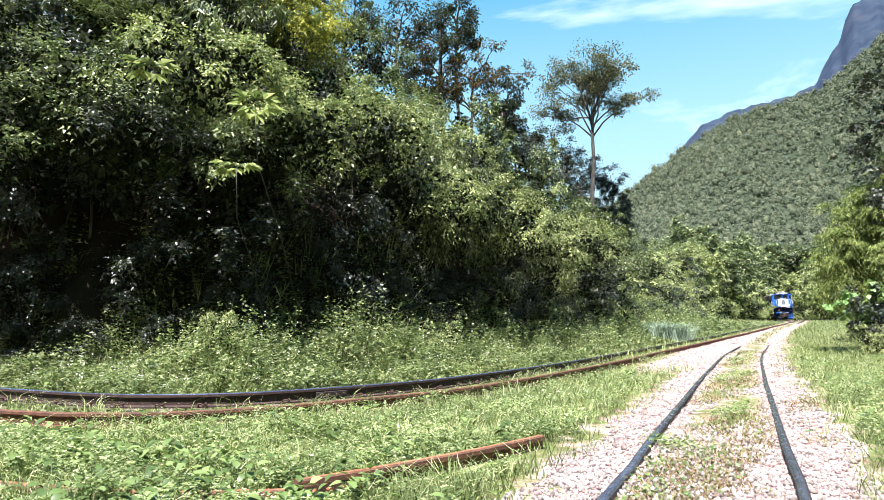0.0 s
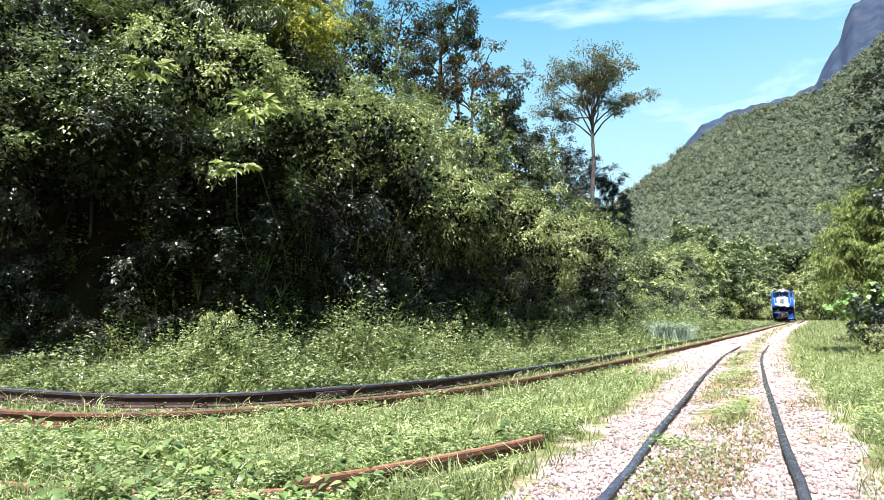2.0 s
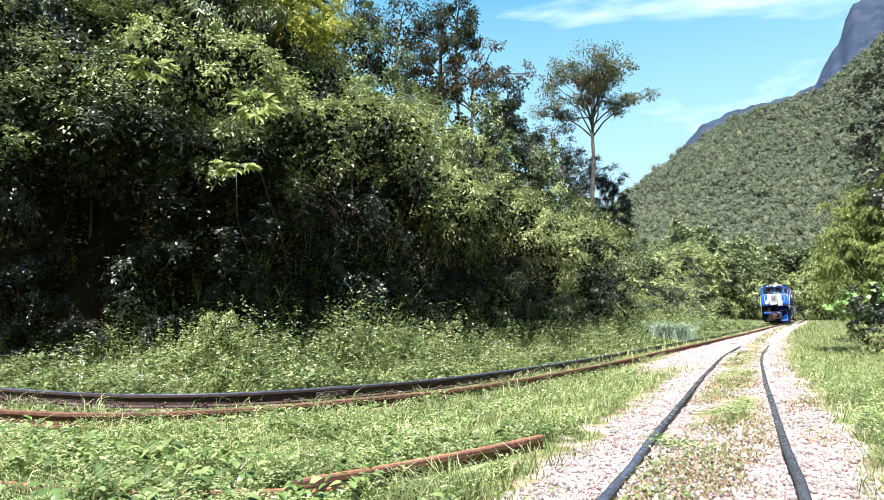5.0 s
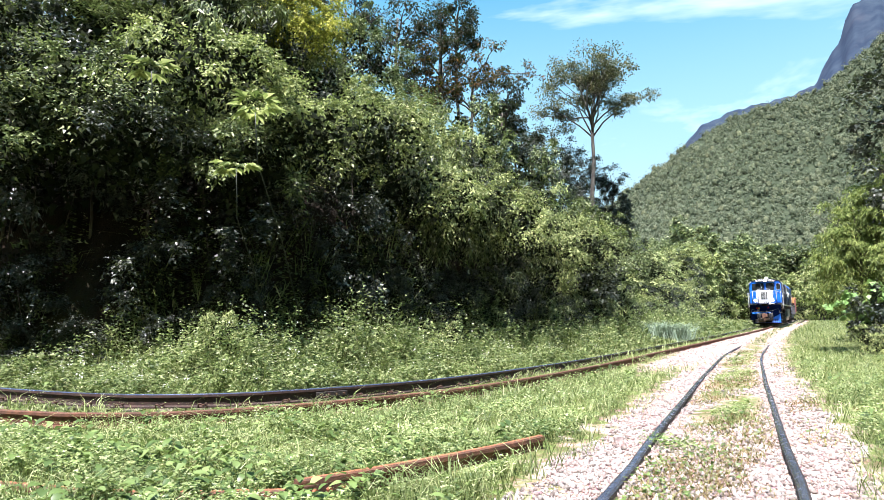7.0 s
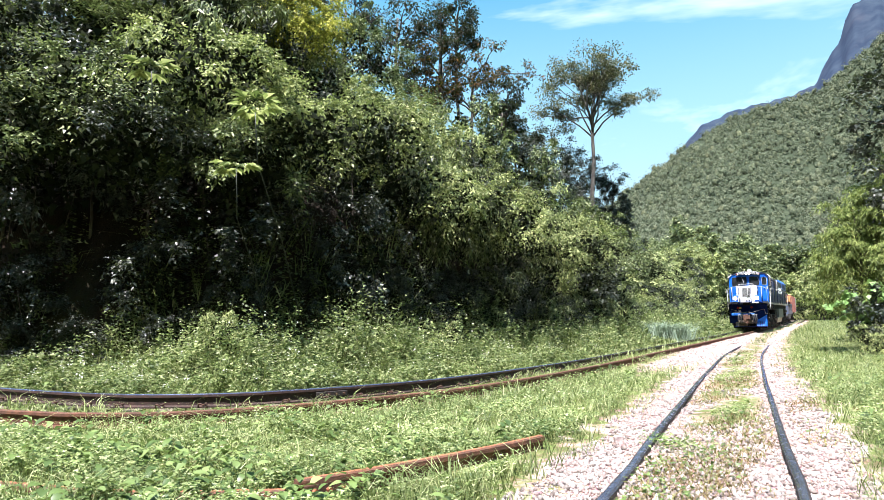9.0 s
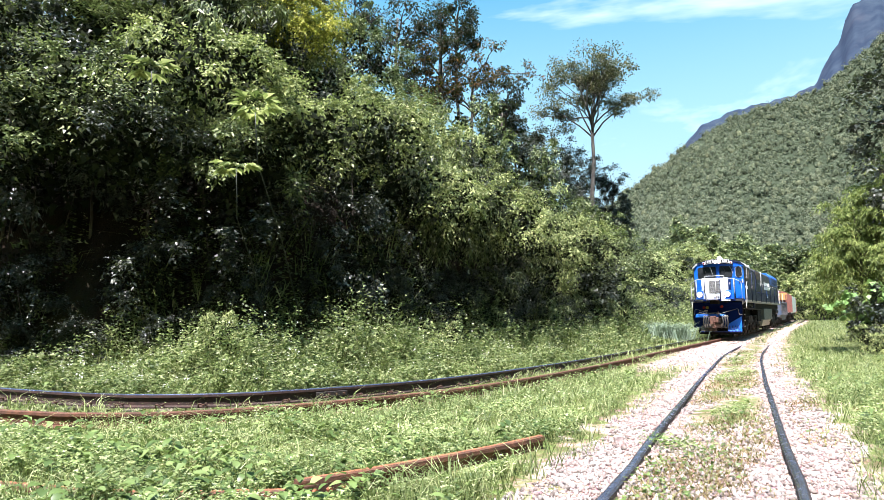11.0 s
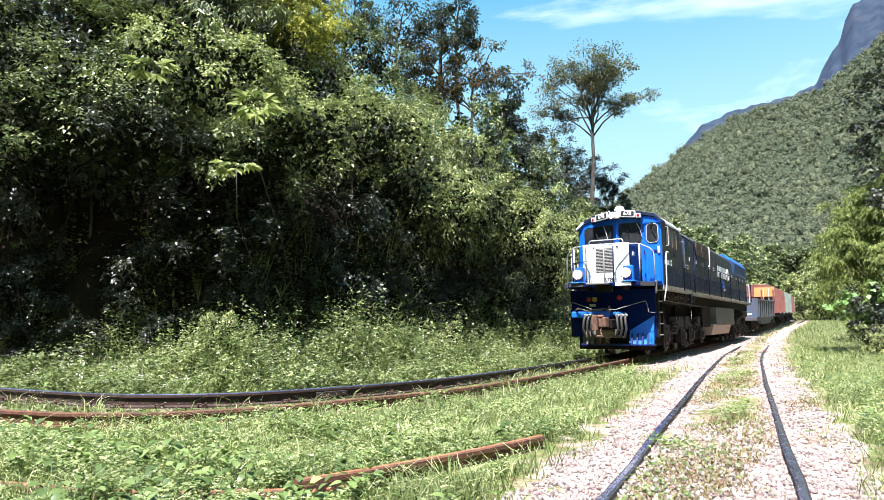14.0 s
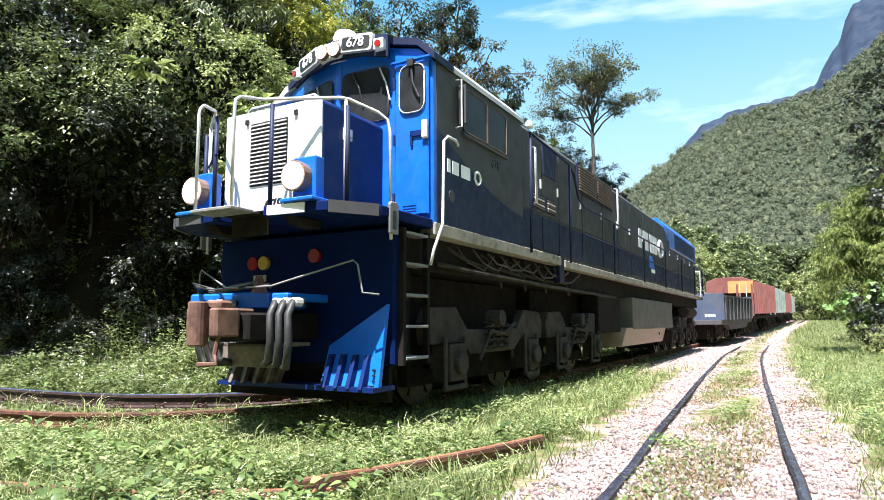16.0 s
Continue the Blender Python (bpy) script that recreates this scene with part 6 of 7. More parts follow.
        part("board_face", Geo().prism(rounded(0.37, 0.14, 0.03), 'z', 0.031, 0.037), BLACK, nb)
        lettering("678", 0.155, WHITE, nb, Matrix.Translation((0, 0, 0.04)))
        mk = part("marker_lamp", Geo().box(-0.065, 0.065, -0.065, 0.065, -0.06, 0.04), WHITE, e, "white marker lamp box with red lens", bevel=0.01)
        mk.matrix_basis = on_vee(xm, 0.18, roof_z(xm) - 0.13)
        part("lens", Geo().cyl((0, 0, 0.03), (0, 0, 0.055), 0.04, 14), RED_LENS, mk)
    part("headlight_box", Geo().box(-0.22, 0.12, -1.40, -1.26, 3.98, 4.19), CREAM, e, bevel=0.02)
    for x in (-0.15, 0.03):
        headlamp(e, x, -1.21, 4.07, 0.075, LAMP_TOP, COPPER)
    part("nose_rail", Geo().tube([(0.52, -0.62, 3.17), (0.52, -0.62, 3.26), (0.48, -0.62, 3.29), (-0.40, -0.62, 3.29), (-0.44, -0.62, 3.26), (-0.44, -0.62, 3.17)], 0.018, 8), STEEL_RAIL, e, "pale grab rail on the nose", smooth=True)
    part("beacon", Geo().cyl((-0.16, -1.42, 4.2), (-0.16, -1.42, 4.28), 0.15, 20).cyl((-0.16, -1.42, 4.28), (-0.16, -1.42, 4.34), 0.14, 20, 0.12).cyl((-0.16, -1.42, 4.34), (-0.16, -1.42, 4.37), 0.12, 20, 0.05), WHITE, e, "white roof beacon", bevel=0.01)
    part("horn", Geo().tube([(0.18, -1.8, 4.24), (0.18, -1.6, 4.25), (0.18, -1.50, 4.25)], 0.015, 10, 0.03), STEEL_RAIL, e, smooth=True)
    # cab side, both sides alike
    for s in (-1, 1):
        w = window(e, at_side(s, -2.80, 3.45, 1.306), 1.22, 0.50, 0.03, 0.02, BROWN_SLAT)
        part("window_bar", Geo().box(-0.66, 0.66, -0.32, -0.285, 0, 0.03), GREY, w)
        part("wind_wing", Geo().box(-0.76, -0.73, -0.22, 0.24, 0.0, 0.11), GREY, w)
        part("wing_rod", Geo().tube([(-0.80, -0.27, 0.0), (-0.80, -0.27, 0.08), (-0.80, 0.29, 0.08), (-0.80, 0.29, 0.0)], 0.010, 6), STEEL_RAIL, w)
        y0 = -1.56 if s < 0 else -1.95
        sweep = [(y0, 2.02), (y0, 3.06)] + [(-1.56 - 2.46 * t, 2.42 + 0.64 * (1 - t) ** 1.6) for t in (0.15, 0.3, 0.45, 0.6, 0.8, 1.0)] + [(-4.02, 2.02)]
        part("navy_panel", Geo().prism(sweep, 'x', s * 1.304, s * 1.311), NAVY, e, "navy blue painted sweep on the cab side")
        # maker's wordmark as plain strokes
        for y, wd in ((-1.78, 0.07), (-1.90, 0.15), (-2.11, 0.23)):
            part("logo_bar", Geo().box(s * 1.312, s * 1.316, y - wd, y, 2.62, 2.77), WHITE, e)
        ring = [(s * 1.314, -2.54 + 0.075 * math.cos(a), 2.695 + 0.075 * math.sin(a)) for a in np.linspace(0, 6.283, 17)]
        part("logo_ring", Geo().tube(ring, 0.017, 5), WHITE, e)
        part("maker_disc", Geo().cyl((s * 1.309, -1.88, 2.36), (s * 1.316, -1.88, 2.36), 0.07, 16), GREY, e)
        lettering("678", 0.17, BLACK, e, at_side(s, -3.10, 2.98, 1.308))
    # hood
    part("hood", Geo().prism([(-1.25, 2.0), (-1.25, 3.80), (-1.10, 3.95), (-0.5, 4.02), (0.5, 4.02), (1.10, 3.95), (1.25, 3.80), (1.25, 2.0)], 'y', -16.3, -4.03), GREY, e, "long grey engine hood", bevel=0.01)
    part("exhaust", Geo().box(-0.3, 0.3, -9.3, -8.6, 4.0, 4.16), DARK, e, bevel=0.03)
    part("radiator_cowl", Geo().prism([(-1.27, 3.25), (-1.27, 3.86), (-1.05, 4.12), (1.05, 4.12), (1.27, 3.86), (1.27, 3.25)], 'y', -16.32, -12.15), BLUE, e, "blue radiator cowl", bevel=0.02)
    for s in (-1, 1):
        x = 1.252
        # full-length doors with seams, the lower part navy
        y = -4.10
        k = 0
        while y > -16.0:
            wd = (0.82, 0.78, 0.95, 0.9)[k % 4]
            dr = part("hood_door", Geo().box(s * x, s * (x + 0.018), y - wd + 0.03, y, 2.62, 3.70 if y > -12.0 else 3.22), GREY, e, bevel=0.006)
            part("door_latch", Geo().box(s * (x + 0.015), s * (x + 0.04), y - wd + 0.08, y - wd + 0.12, 3.0, 3.14), STEEL_RAIL, dr)
            part("lower_panel", Geo().box(s * x, s * (x + 0.014), y - wd + 0.03, y, 2.06, 2.58), NAVY, e, bevel=0.006)
            y -= wd
            k += 1
        part("cab_door_rear", Geo().box(s * (x + 0.018), s * (x + 0.035), -5.55, -4.95, 3.25, 3.72), NAVY, e)
        lv = part("louvre_frame", Geo().box(s * (x + 0.018), s * (x + 0.04), -8.05, -6.45, 3.30, 3.82), NAVY, e)
        for q in range(9):
            z = 3.34 + 0.052 * q
            for a, b in ((-7.2, -6.50), (-8.0, -7.28)):
                part("louvre", Geo().box(s * (x + 0.035), s * (x + 0.07), a, b, z, z + 0.03), BROWN_SLAT, lv)
        gr = part("small_grille", Geo().box(s * (x + 0.015), s * (x + 0.03), -5.5, -4.4, 2.66, 2.90), NAVY, e)
        for q in range(5):
            part("slat", Geo().box(s * (x + 0.03), s * (x + 0.045), -4.95, -4.5, 2.68 + 0.042 * q, 2.70 + 0.042 * q).box(s * (x + 0.03), s * (x + 0.05), -5.45, -5.1, 2.68 + 0.042 * q, 2.70 + 0.042 * q), STEEL_RAIL if q % 2 else BROWN_SLAT, gr)
        # large wordmark as plain strokes
        for yy, wd in ((-9.70, 0.22), (-10.05, 0.40), (-10.60, 0.62)):
            part("logo_bar", Geo().box(s * (x + 0.02), s * (x + 0.026), yy - wd, yy, 2.82, 3.30), WHITE, e)
        ring = [(s * (x + 0.025), -11.52 + 0.20 * math.cos(q), 3.05 + 0.22 * math.sin(q)) for q in np.linspace(0, 6.283, 19)]
        part("logo_ring", Geo().tube(ring, 0.045, 6), WHITE, e)
        part("emblem", Geo().prism([(-10.5, 2.40), (-10.5, 2.72), (-10.75, 2.72), (-10.95, 2.40)], 'x', s * (x + 0.02), s * (x + 0.026)), BLUE, e)
        part("emblem_white", Geo().box(s * (x + 0.02), s * (x + 0.026), -10.95, -10.65, 2.28, 2.38), WHITE, e)
        for q in range(10):
            part("radiator_slat", Geo().box(s * 1.272, s * 1.29, -16.1, -13.2, 3.32 + 0.05 * q, 3.335 + 0.05 * q), NAVY, e)
        # walkway rails
        rail = [(s * 1.37, -4.15, 3.70), (s * 1.37, -5.95, 3.62), (s * 1.37, -6.15, 3.5), (s * 1.37, -6.3, 3.12), (s * 1.37, -6.5, 3.02), (s * 1.37, -16.4, 3.02), (s * 1.37, -16.9, 3.0), (s * 1.37, -16.95, 2.0)]
        part("side_handrail", Geo().tube(rail, 0.02, 6), NAVY, e, "navy walkway handrail", smooth=True)
        part("side_handrail", Geo().tube([(s * 1.37, -6.5, 2.52), (s * 1.37, -16.9, 2.52)], 0.014, 6), NAVY, e, smooth=True)
        for y, top in ((-4.2, 3.70), (-6.0, 3.62), (-7.9, 3.02), (-9.8, 3.02), (-11.7, 3.02), (-13.6, 3.02), (-15.5, 3.02)):
            part("rail_post", Geo().cyl((s * 1.35, y, 1.95), (s * 1.37, y, top), 0.022, 6), NAVY, e, smooth=True)
        part("grab_iron", Geo().tube([(s * 1.27, -8.20, 3.85), (s * 1.33, -8.22, 3.84), (s * 1.33, -8.24, 3.0), (s * 1.27, -8.26, 2.98)], 0.022, 6), STEEL_RAIL, e, smooth=True)
        part("grab_iron", Geo().tube([(s * 1.27, -4.45, 3.55), (s * 1.34, -4.46, 3.55), (s * 1.34, -4.48, 2.72), (s * 1.27, -4.5, 2.7)], 0.02, 6), STEEL_RAIL, e, smooth=True)
        part("roof_lamp", Geo().box(s * 1.14, s * 1.24, -4.70, -4.58, 3.92, 4.02), WHITE, e, bevel=0.02)
        # tank and battery boxes
        part("side_box", Geo().box(s * 0.85, s * 1.27, -12.55, -9.1, 0.80, 1.54), TANK_GREY, e, "grey-green side box above the tank", bevel=0.015)
        part("fuel_tank", Geo().prism([(s * 1.26, 0.84), (s * 1.14, 0.42), (s * 0.3, 0.36), (s * 0.3, 0.84)], 'y', -11.85, -8.7), TANK_CREAM, e, "pale fuel tank with sloped side", bevel=0.015)
        part("tank_plug", Geo().cyl((s * 1.25, -11.2, 0.66), (s * 1.24, -11.2, 0.66), 0.04, 10), DARK, e)
        part("air_tank", Geo().cyl((s * 1.05, -16.2, 1.32), (s * 1.05, -14.9, 1.32), 0.2, 16), TRUCK, e, bevel=0.03)
        part("equipment_box", Geo().box(s * 0.8, s * 1.15, -8.65, -7.5, 0.75, 1.5), DARK, e, bevel=0.02)
    part("rear_deck", Geo().box(-1.29, 1.29, -17.2, -16.3, 1.86, 1.98), NAVY, e)
    for x in (-1.25, -0.4, 0.4, 1.25):
        part("rear_post", Geo().cyl((x, -17.1, 1.95), (x, -17.1, 3.0), 0.022, 6), STEEL_RAIL, e)
    part("rear_rail", Geo().cyl((-1.25, -17.1, 3.0), (1.25, -17.1, 3.0), 0.022, 6), STEEL_RAIL, e)
    part("rear_coupler", Geo().box(-0.12, 0.12, -17.7, -16.6, 0.82, 1.05), RUST, e)
    # the long hood
    for o in e.children_recursive:
        if o.type == 'MESH' and o.matrix_basis == Matrix.Identity(4):
            for v in o.data.vertices:
                if v.co.y < -6:
                    v.co.y = -6 + (v.co.y + 6) * 1.55
    for pair in ((-2.3, -4.7), (-6.1, -8.1), (-17.0, -18.6), (-20.0, -21.6)):
        truck(e, pair, 0.5, 1.0)
    return e


TRAIN = []
loco = build_locomotive()
TRAIN.append((loco, 0.0, 14.0))

BOX_BLUE = surface("faded_blue_steel", (0.035, 0.055, 0.10), (0.055, 0.08, 0.13), 2, 0.7, dirt=(0.10, 0.08, 0.07), dirt_amount=0.6, bump=0.1)
BOX_GREY = surface("grey_wagon_steel", (0.045, 0.046, 0.055), (0.07, 0.07, 0.08), 2, 0.75, dirt=(0.12, 0.08, 0.06), dirt_amount=0.5, bump=0.1)
WAGON_RED = surface("faded_red_wagon", (0.15, 0.048, 0.040), (0.21, 0.075, 0.062), 2, 0.75, dirt=(0.16, 0.07, 0.05), dirt_scale=1.2, dirt_amount=0.7, bump=0.15)
WAGON_ORANGE = surface("orange_wagon_end", (0.46, 0.21, 0.07), (0.54, 0.29, 0.10), 2, 0.7, dirt=(0.3, 0.12, 0.06), dirt_amount=0.5, bump=0.1)
WAGON_GREEN = surface("grey_green_wagon", (0.13, 0.18, 0.16), (0.20, 0.25, 0.22), 2, 0.75, dirt=(0.12, 0.10, 0.08), dirt_amount=0.6, bump=0.15)


def build_open_wagon(length):
    e = tagged(new("open_wagon"), "low open freight wagon with faded blue-grey steel sides", "wagon", "wagons")
    part("frame", Geo().prism([(-length, 1.02), (0, 1.02), (0, 0.82), (-1.6, 0.80), (-2.6, 0.55), (-length + 2.6, 0.55), (-length + 1.6, 0.80), (-length, 0.82)], 'x', -1.2, 1.2), BOX_GREY, e, bevel=0.01)
    for s in (-1, 1):
        sd = part("side", Geo().box(s * 1.20, s * 1.28, -length + 0.5, -0.45, 1.03, 2.05), BOX_GREY, e, bevel=0.008)
        for k in range(9):
            y = -0.6 - k * (length - 1.2) / 8
            part("rib", Geo().box(s * 1.28, s * 1.34, y - 0.05, y + 0.05, 1.0, 2.04), BOX_GREY, sd)
        part("top_rail", Geo().box(s * 1.25, s * 1.33, -length + 0.5, -0.45, 2.04, 2.11), BOX_GREY, sd)
    for y in (-0.45, -length + 0.45):
        en = part("end", Geo().box(-1.28, 1.28, y - 0.06, y + 0.06, 1.02, 2.2), BOX_BLUE, e, "faded blue end panel", bevel=0.008)
        for k in range(4):
            part("mark", Geo().box(-0.9 + 0.12 * k, -0.82 + 0.12 * k, y + 0.062, y + 0.066, 1.16, 1.28), WHITE, en)
    part("floor", Geo().box(-1.19, 1.19, -length + 0.5, -0.5, 1.025, 1.08), BOX_GREY, e)
    part("coupler", Geo().box(-0.12, 0.12, -0.1, 0.45, 0.78, 0.98), RUST, e)
    truck(e, (-1.0, -2.5), 0.42, 0.85)
    truck(e, (-length + 2.5, -length + 1.0), 0.42, 0.85)
    return e


def build_hopper(length, skin, end, label):
    e = tagged(new("hopper_wagon"), label, "wagon", "wagons")
    part("sill", Geo().box(-1.1, 1.1, -length, 0, 0.92, 1.10), DARK, e)
    body = part("body", Geo().add([(-1.22, -0.9, 1.35), (1.22, -0.9, 1.35), (1.22, -length + 0.9, 1.35), (-1.22, -length + 0.9, 1.35),
                                   (-1.28, -0.15, 3.20), (1.28, -0.15, 3.20), (1.28, -length + 0.15, 3.20), (-1.28, -length + 0.15, 3.20),
                                   (-0.7, -0.15, 3.42), (0.7, -0.15, 3.42), (0.7, -length + 0.15, 3.42), (-0.7, -length + 0.15, 3.42)],
                                  [(3, 2, 1, 0), (0, 1, 5, 4), (1, 2, 6, 5), (2, 3, 7, 6), (3, 0, 4, 7), (4, 5, 9, 8), (5, 6, 10, 9), (6, 7, 11, 10), (7, 4, 8, 11), (8, 9, 10, 11)]), skin, e, bevel=0.02)
    for s in (-1, 1):
        for k in range(12):
            y = -0.5 - k * (length - 1.0) / 11
            part("rib", Geo().add([(s * 1.23, y - 0.05, 1.2), (s * 1.23, y + 0.05, 1.2), (s * 1.38, y + 0.05, 1.3), (s * 1.38, y - 0.05, 1.3),
                                   (s * 1.26, y - 0.05, 3.20), (s * 1.26, y + 0.05, 3.20), (s * 1.38, y + 0.05, 3.15), (s * 1.38, y - 0.05, 3.15)],
                                  [(3, 2, 1, 0), (4, 5, 6, 7), (0, 1, 5, 4), (1, 2, 6, 5), (2, 3, 7, 6), (3, 0, 4, 7)]), skin, body)
    for k in range(3):
        y = -length * (0.25 + 0.25 * k)
        part("chute", Geo().add([(-0.9, y - 1.2, 1.36), (0.9, y - 1.2, 1.36), (0.9, y + 1.2, 1.36), (-0.9, y + 1.2, 1.36), (-0.5, y - 0.3, 0.5), (0.5, y - 0.3, 0.5), (0.5, y + 0.3, 0.5), (-0.5, y + 0.3, 0.5)],
                                [(0, 1, 2, 3), (7, 6, 5, 4), (0, 4, 5, 1), (1, 5, 6, 2), (2, 6, 7, 3), (3, 7, 4, 0)]), DARK, e)
    part("end_band", Geo().box(-1.28, 0.1, -0.16, -0.10, 2.48, 3.19), end, e, "orange-yellow end panel")
    part("end_band", Geo().box(0.1, 1.28, -0.16, -0.10, 2.48, 3.19), WAGON_RED, e)
    for x in (-1.2, -0.4, 0.4, 1.2):
        part("end_strut", Geo().box(x - 0.05, x + 0.05, -0.16, -0.04, 1.1, 3.0), skin, e)
    part("end_ladder", Geo().tube([(-0.9, -0.02, 1.0), (-0.9, -0.02, 3.1)], 0.02, 6).tube([(-0.55, -0.02, 1.0), (-0.55, -0.02, 3.1)], 0.02, 6), STEEL_RAIL, e)
    part("coupler", Geo().box(-0.12, 0.12, -0.1, 0.5, 0.78, 0.98), RUST, e)
    truck(e, (-1.0, -2.6), 0.42, 0.85)
    truck(e, (-length + 2.6, -length + 1.0), 0.42, 0.85)
    return e


off = 25.8
for kind, ln in (("open", 10.5), ("red", 13.0), ("green", 13.0), ("red", 13.0), ("green", 13.0)):
    if kind == "open":
        w = build_open_wagon(ln)
    elif kind == "red":
        w = build_hopper(ln, WAGON_RED, WAGON_ORANGE, "faded red hopper wagon with an orange end")
    else:
        w = build_hopper(ln, WAGON_GREEN, WAGON_GREEN, "grey-green weathered hopper wagon with ribbed sides")
    TRAIN.append((w, off, ln))
    off += ln + 0.9

# ---------------------------------------------------------------- gravel, grass and weeds
def scatter(n, seed, m_range, y_range, power=1.0):
    """Random plan points in the wedge m = x / y, denser towards y_range's start."""
    r = np.random.default_rng(seed)
    y = y_range[0] * (y_range[1] / y_range[0]) ** (r.uniform(0, 1, n) ** power)
    m = r.uniform(*m_range, n)
    return m * y, y, r


def build_stones():
    x, y, r = scatter(105000, 2, (-0.75, 0.8), (2.2, 16.0))
    xf, yf, _ = scatter(15000, 22, (0.2, 0.75), (15.0, 45.0))
    x, y = np.concatenate([x, xf]), np.concatenate([y, yf])
    z, g = terrain(x, y)
    patch = wobble(x, y, 2.1, 1.0) * 0.12
    keep = g + patch > 0.52
    x, y, z = x[keep], y[keep], z[keep]
    n = len(x)
    base = np.array([(1, 0, 0), (-1, 0, 0), (0, 1, 0), (0, -1, 0), (0, 0, 1), (0, 0, -1)], float)
    tri = np.array([(0, 2, 4), (2, 1, 4), (1, 3, 4), (3, 0, 4), (2, 0, 5), (1, 2, 5), (3, 1, 5), (0, 3, 5)])
    size = (0.005 + 0.017 * r.uniform(0, 1, n) ** 2.4) * (1 + 0.035 * y)
    pts = base[None] * (1 + r.uniform(-0.4, 0.4, (n, 6, 1))) + r.uniform(-0.3, 0.3, (n, 6, 3))
    pts = pts * size[:, None, None] * np.array([1, 1, 0.9])
    a = r.uniform(0, 6.28, n)
    ca, sa = np.cos(a)[:, None], np.sin(a)[:, None]
    X = pts[:, :, 0] * ca - pts[:, :, 1] * sa + x[:, None]
    Y = pts[:, :, 0] * sa + pts[:, :, 1] * ca + y[:, None]
    Z = pts[:, :, 2] + (z + size * 0.35)[:, None]
    V = np.stack([X, Y, Z], -1).reshape(-1, 3)
    F = (np.arange(n)[:, None, None] * 6 + tri[None]).reshape(-1)
    me = bpy.data.meshes.new("ballast_stones")
    me.vertices.add(len(V))
    me.vertices.foreach_set("co", V.astype(np.float32).ravel())
    me.loops.add(len(F))
    me.loops.foreach_set("vertex_index", F.astype(np.int32))
    me.polygons.add(len(F) // 3)
    me.polygons.foreach_set("loop_start", np.arange(0, len(F), 3, dtype=np.int32))
    me.update(calc_edges=True)
    me.materials.append(STONE)
    tagged(new("ballast_stones", me), "loose pinkish-white crushed stones of the track bed", "gravel", kind="stuff")


def blades(name, label, x, y, z, r, hgt, width, mt, lean=0.45, curl=0.35):
    """Grass blades of two faces each."""
    n = len(x)
    a = r.uniform(0, 6.28, n)
    b = r.uniform(0, 6.28, n)
    p = np.stack([x, y, z - 0.01], 1)
    d = np.stack([np.cos(a) * lean, np.sin(a) * lean, np.ones(n)], 1) + r.normal(scale=0.15, size=(n, 3))
    d = unit(d)
    s = np.stack([np.cos(b), np.sin(b), np.zeros(n)], 1) * (width / 2)[:, None]
    mid = p + d * (hgt * 0.6)[:, None]
    tip = p + d * hgt[:, None] + np.stack([np.cos(a), np.sin(a), -0.6 * np.ones(n)], 1) * (hgt * curl)[:, None]
    lower = np.stack([p - s, p + s, mid + s * 0.8, mid - s * 0.8], 1)
    upper = np.stack([mid - s * 0.8, mid + s * 0.8, tip + s * 0.08, tip - s * 0.08], 1)
    me = quad_mesh(name, np.concatenate([lower, upper]))
    me.materials.append(mt)
    return tagged(new(name, me), label, "grass", kind="stuff")


def rosettes(name, label, x, y, z, r, per, leaf, hgt, mt, aspect=0.6):
    """Low broad-leaved weeds: a few leaves round each point."""
    n = len(x)
    k = np.repeat(np.arange(n), per)
    a = r.uniform(0, 6.28, n * per)
    el = r.uniform(0.1, 0.9, n * per)
    d = np.stack([np.cos(a) * np.cos(el), np.sin(a) * np.cos(el), np.sin(el)], 1)
    hh = hgt[k] * r.uniform(0.3, 1.0, n * per)
    p = np.stack([x[k], y[k], z[k] + hh], 1) + d * (leaf[k] * 0.5)[:, None] * np.array([1, 1, 0.3])
    ln = leaf[k] * r.uniform(0.6, 1.35, n * per)
    v = small_leaves(p, d * np.array([1, 1, 0.4]), np.array([0, 0, 1.0]) + r.normal(scale=0.45, size=p.shape), ln * 1.15, ln * aspect * 1.2, 0.15)
    me = quad_mesh(name, v, 3)
    me.materials.append(mt)
    return tagged(new(name, me), label, "weeds", kind="stuff")


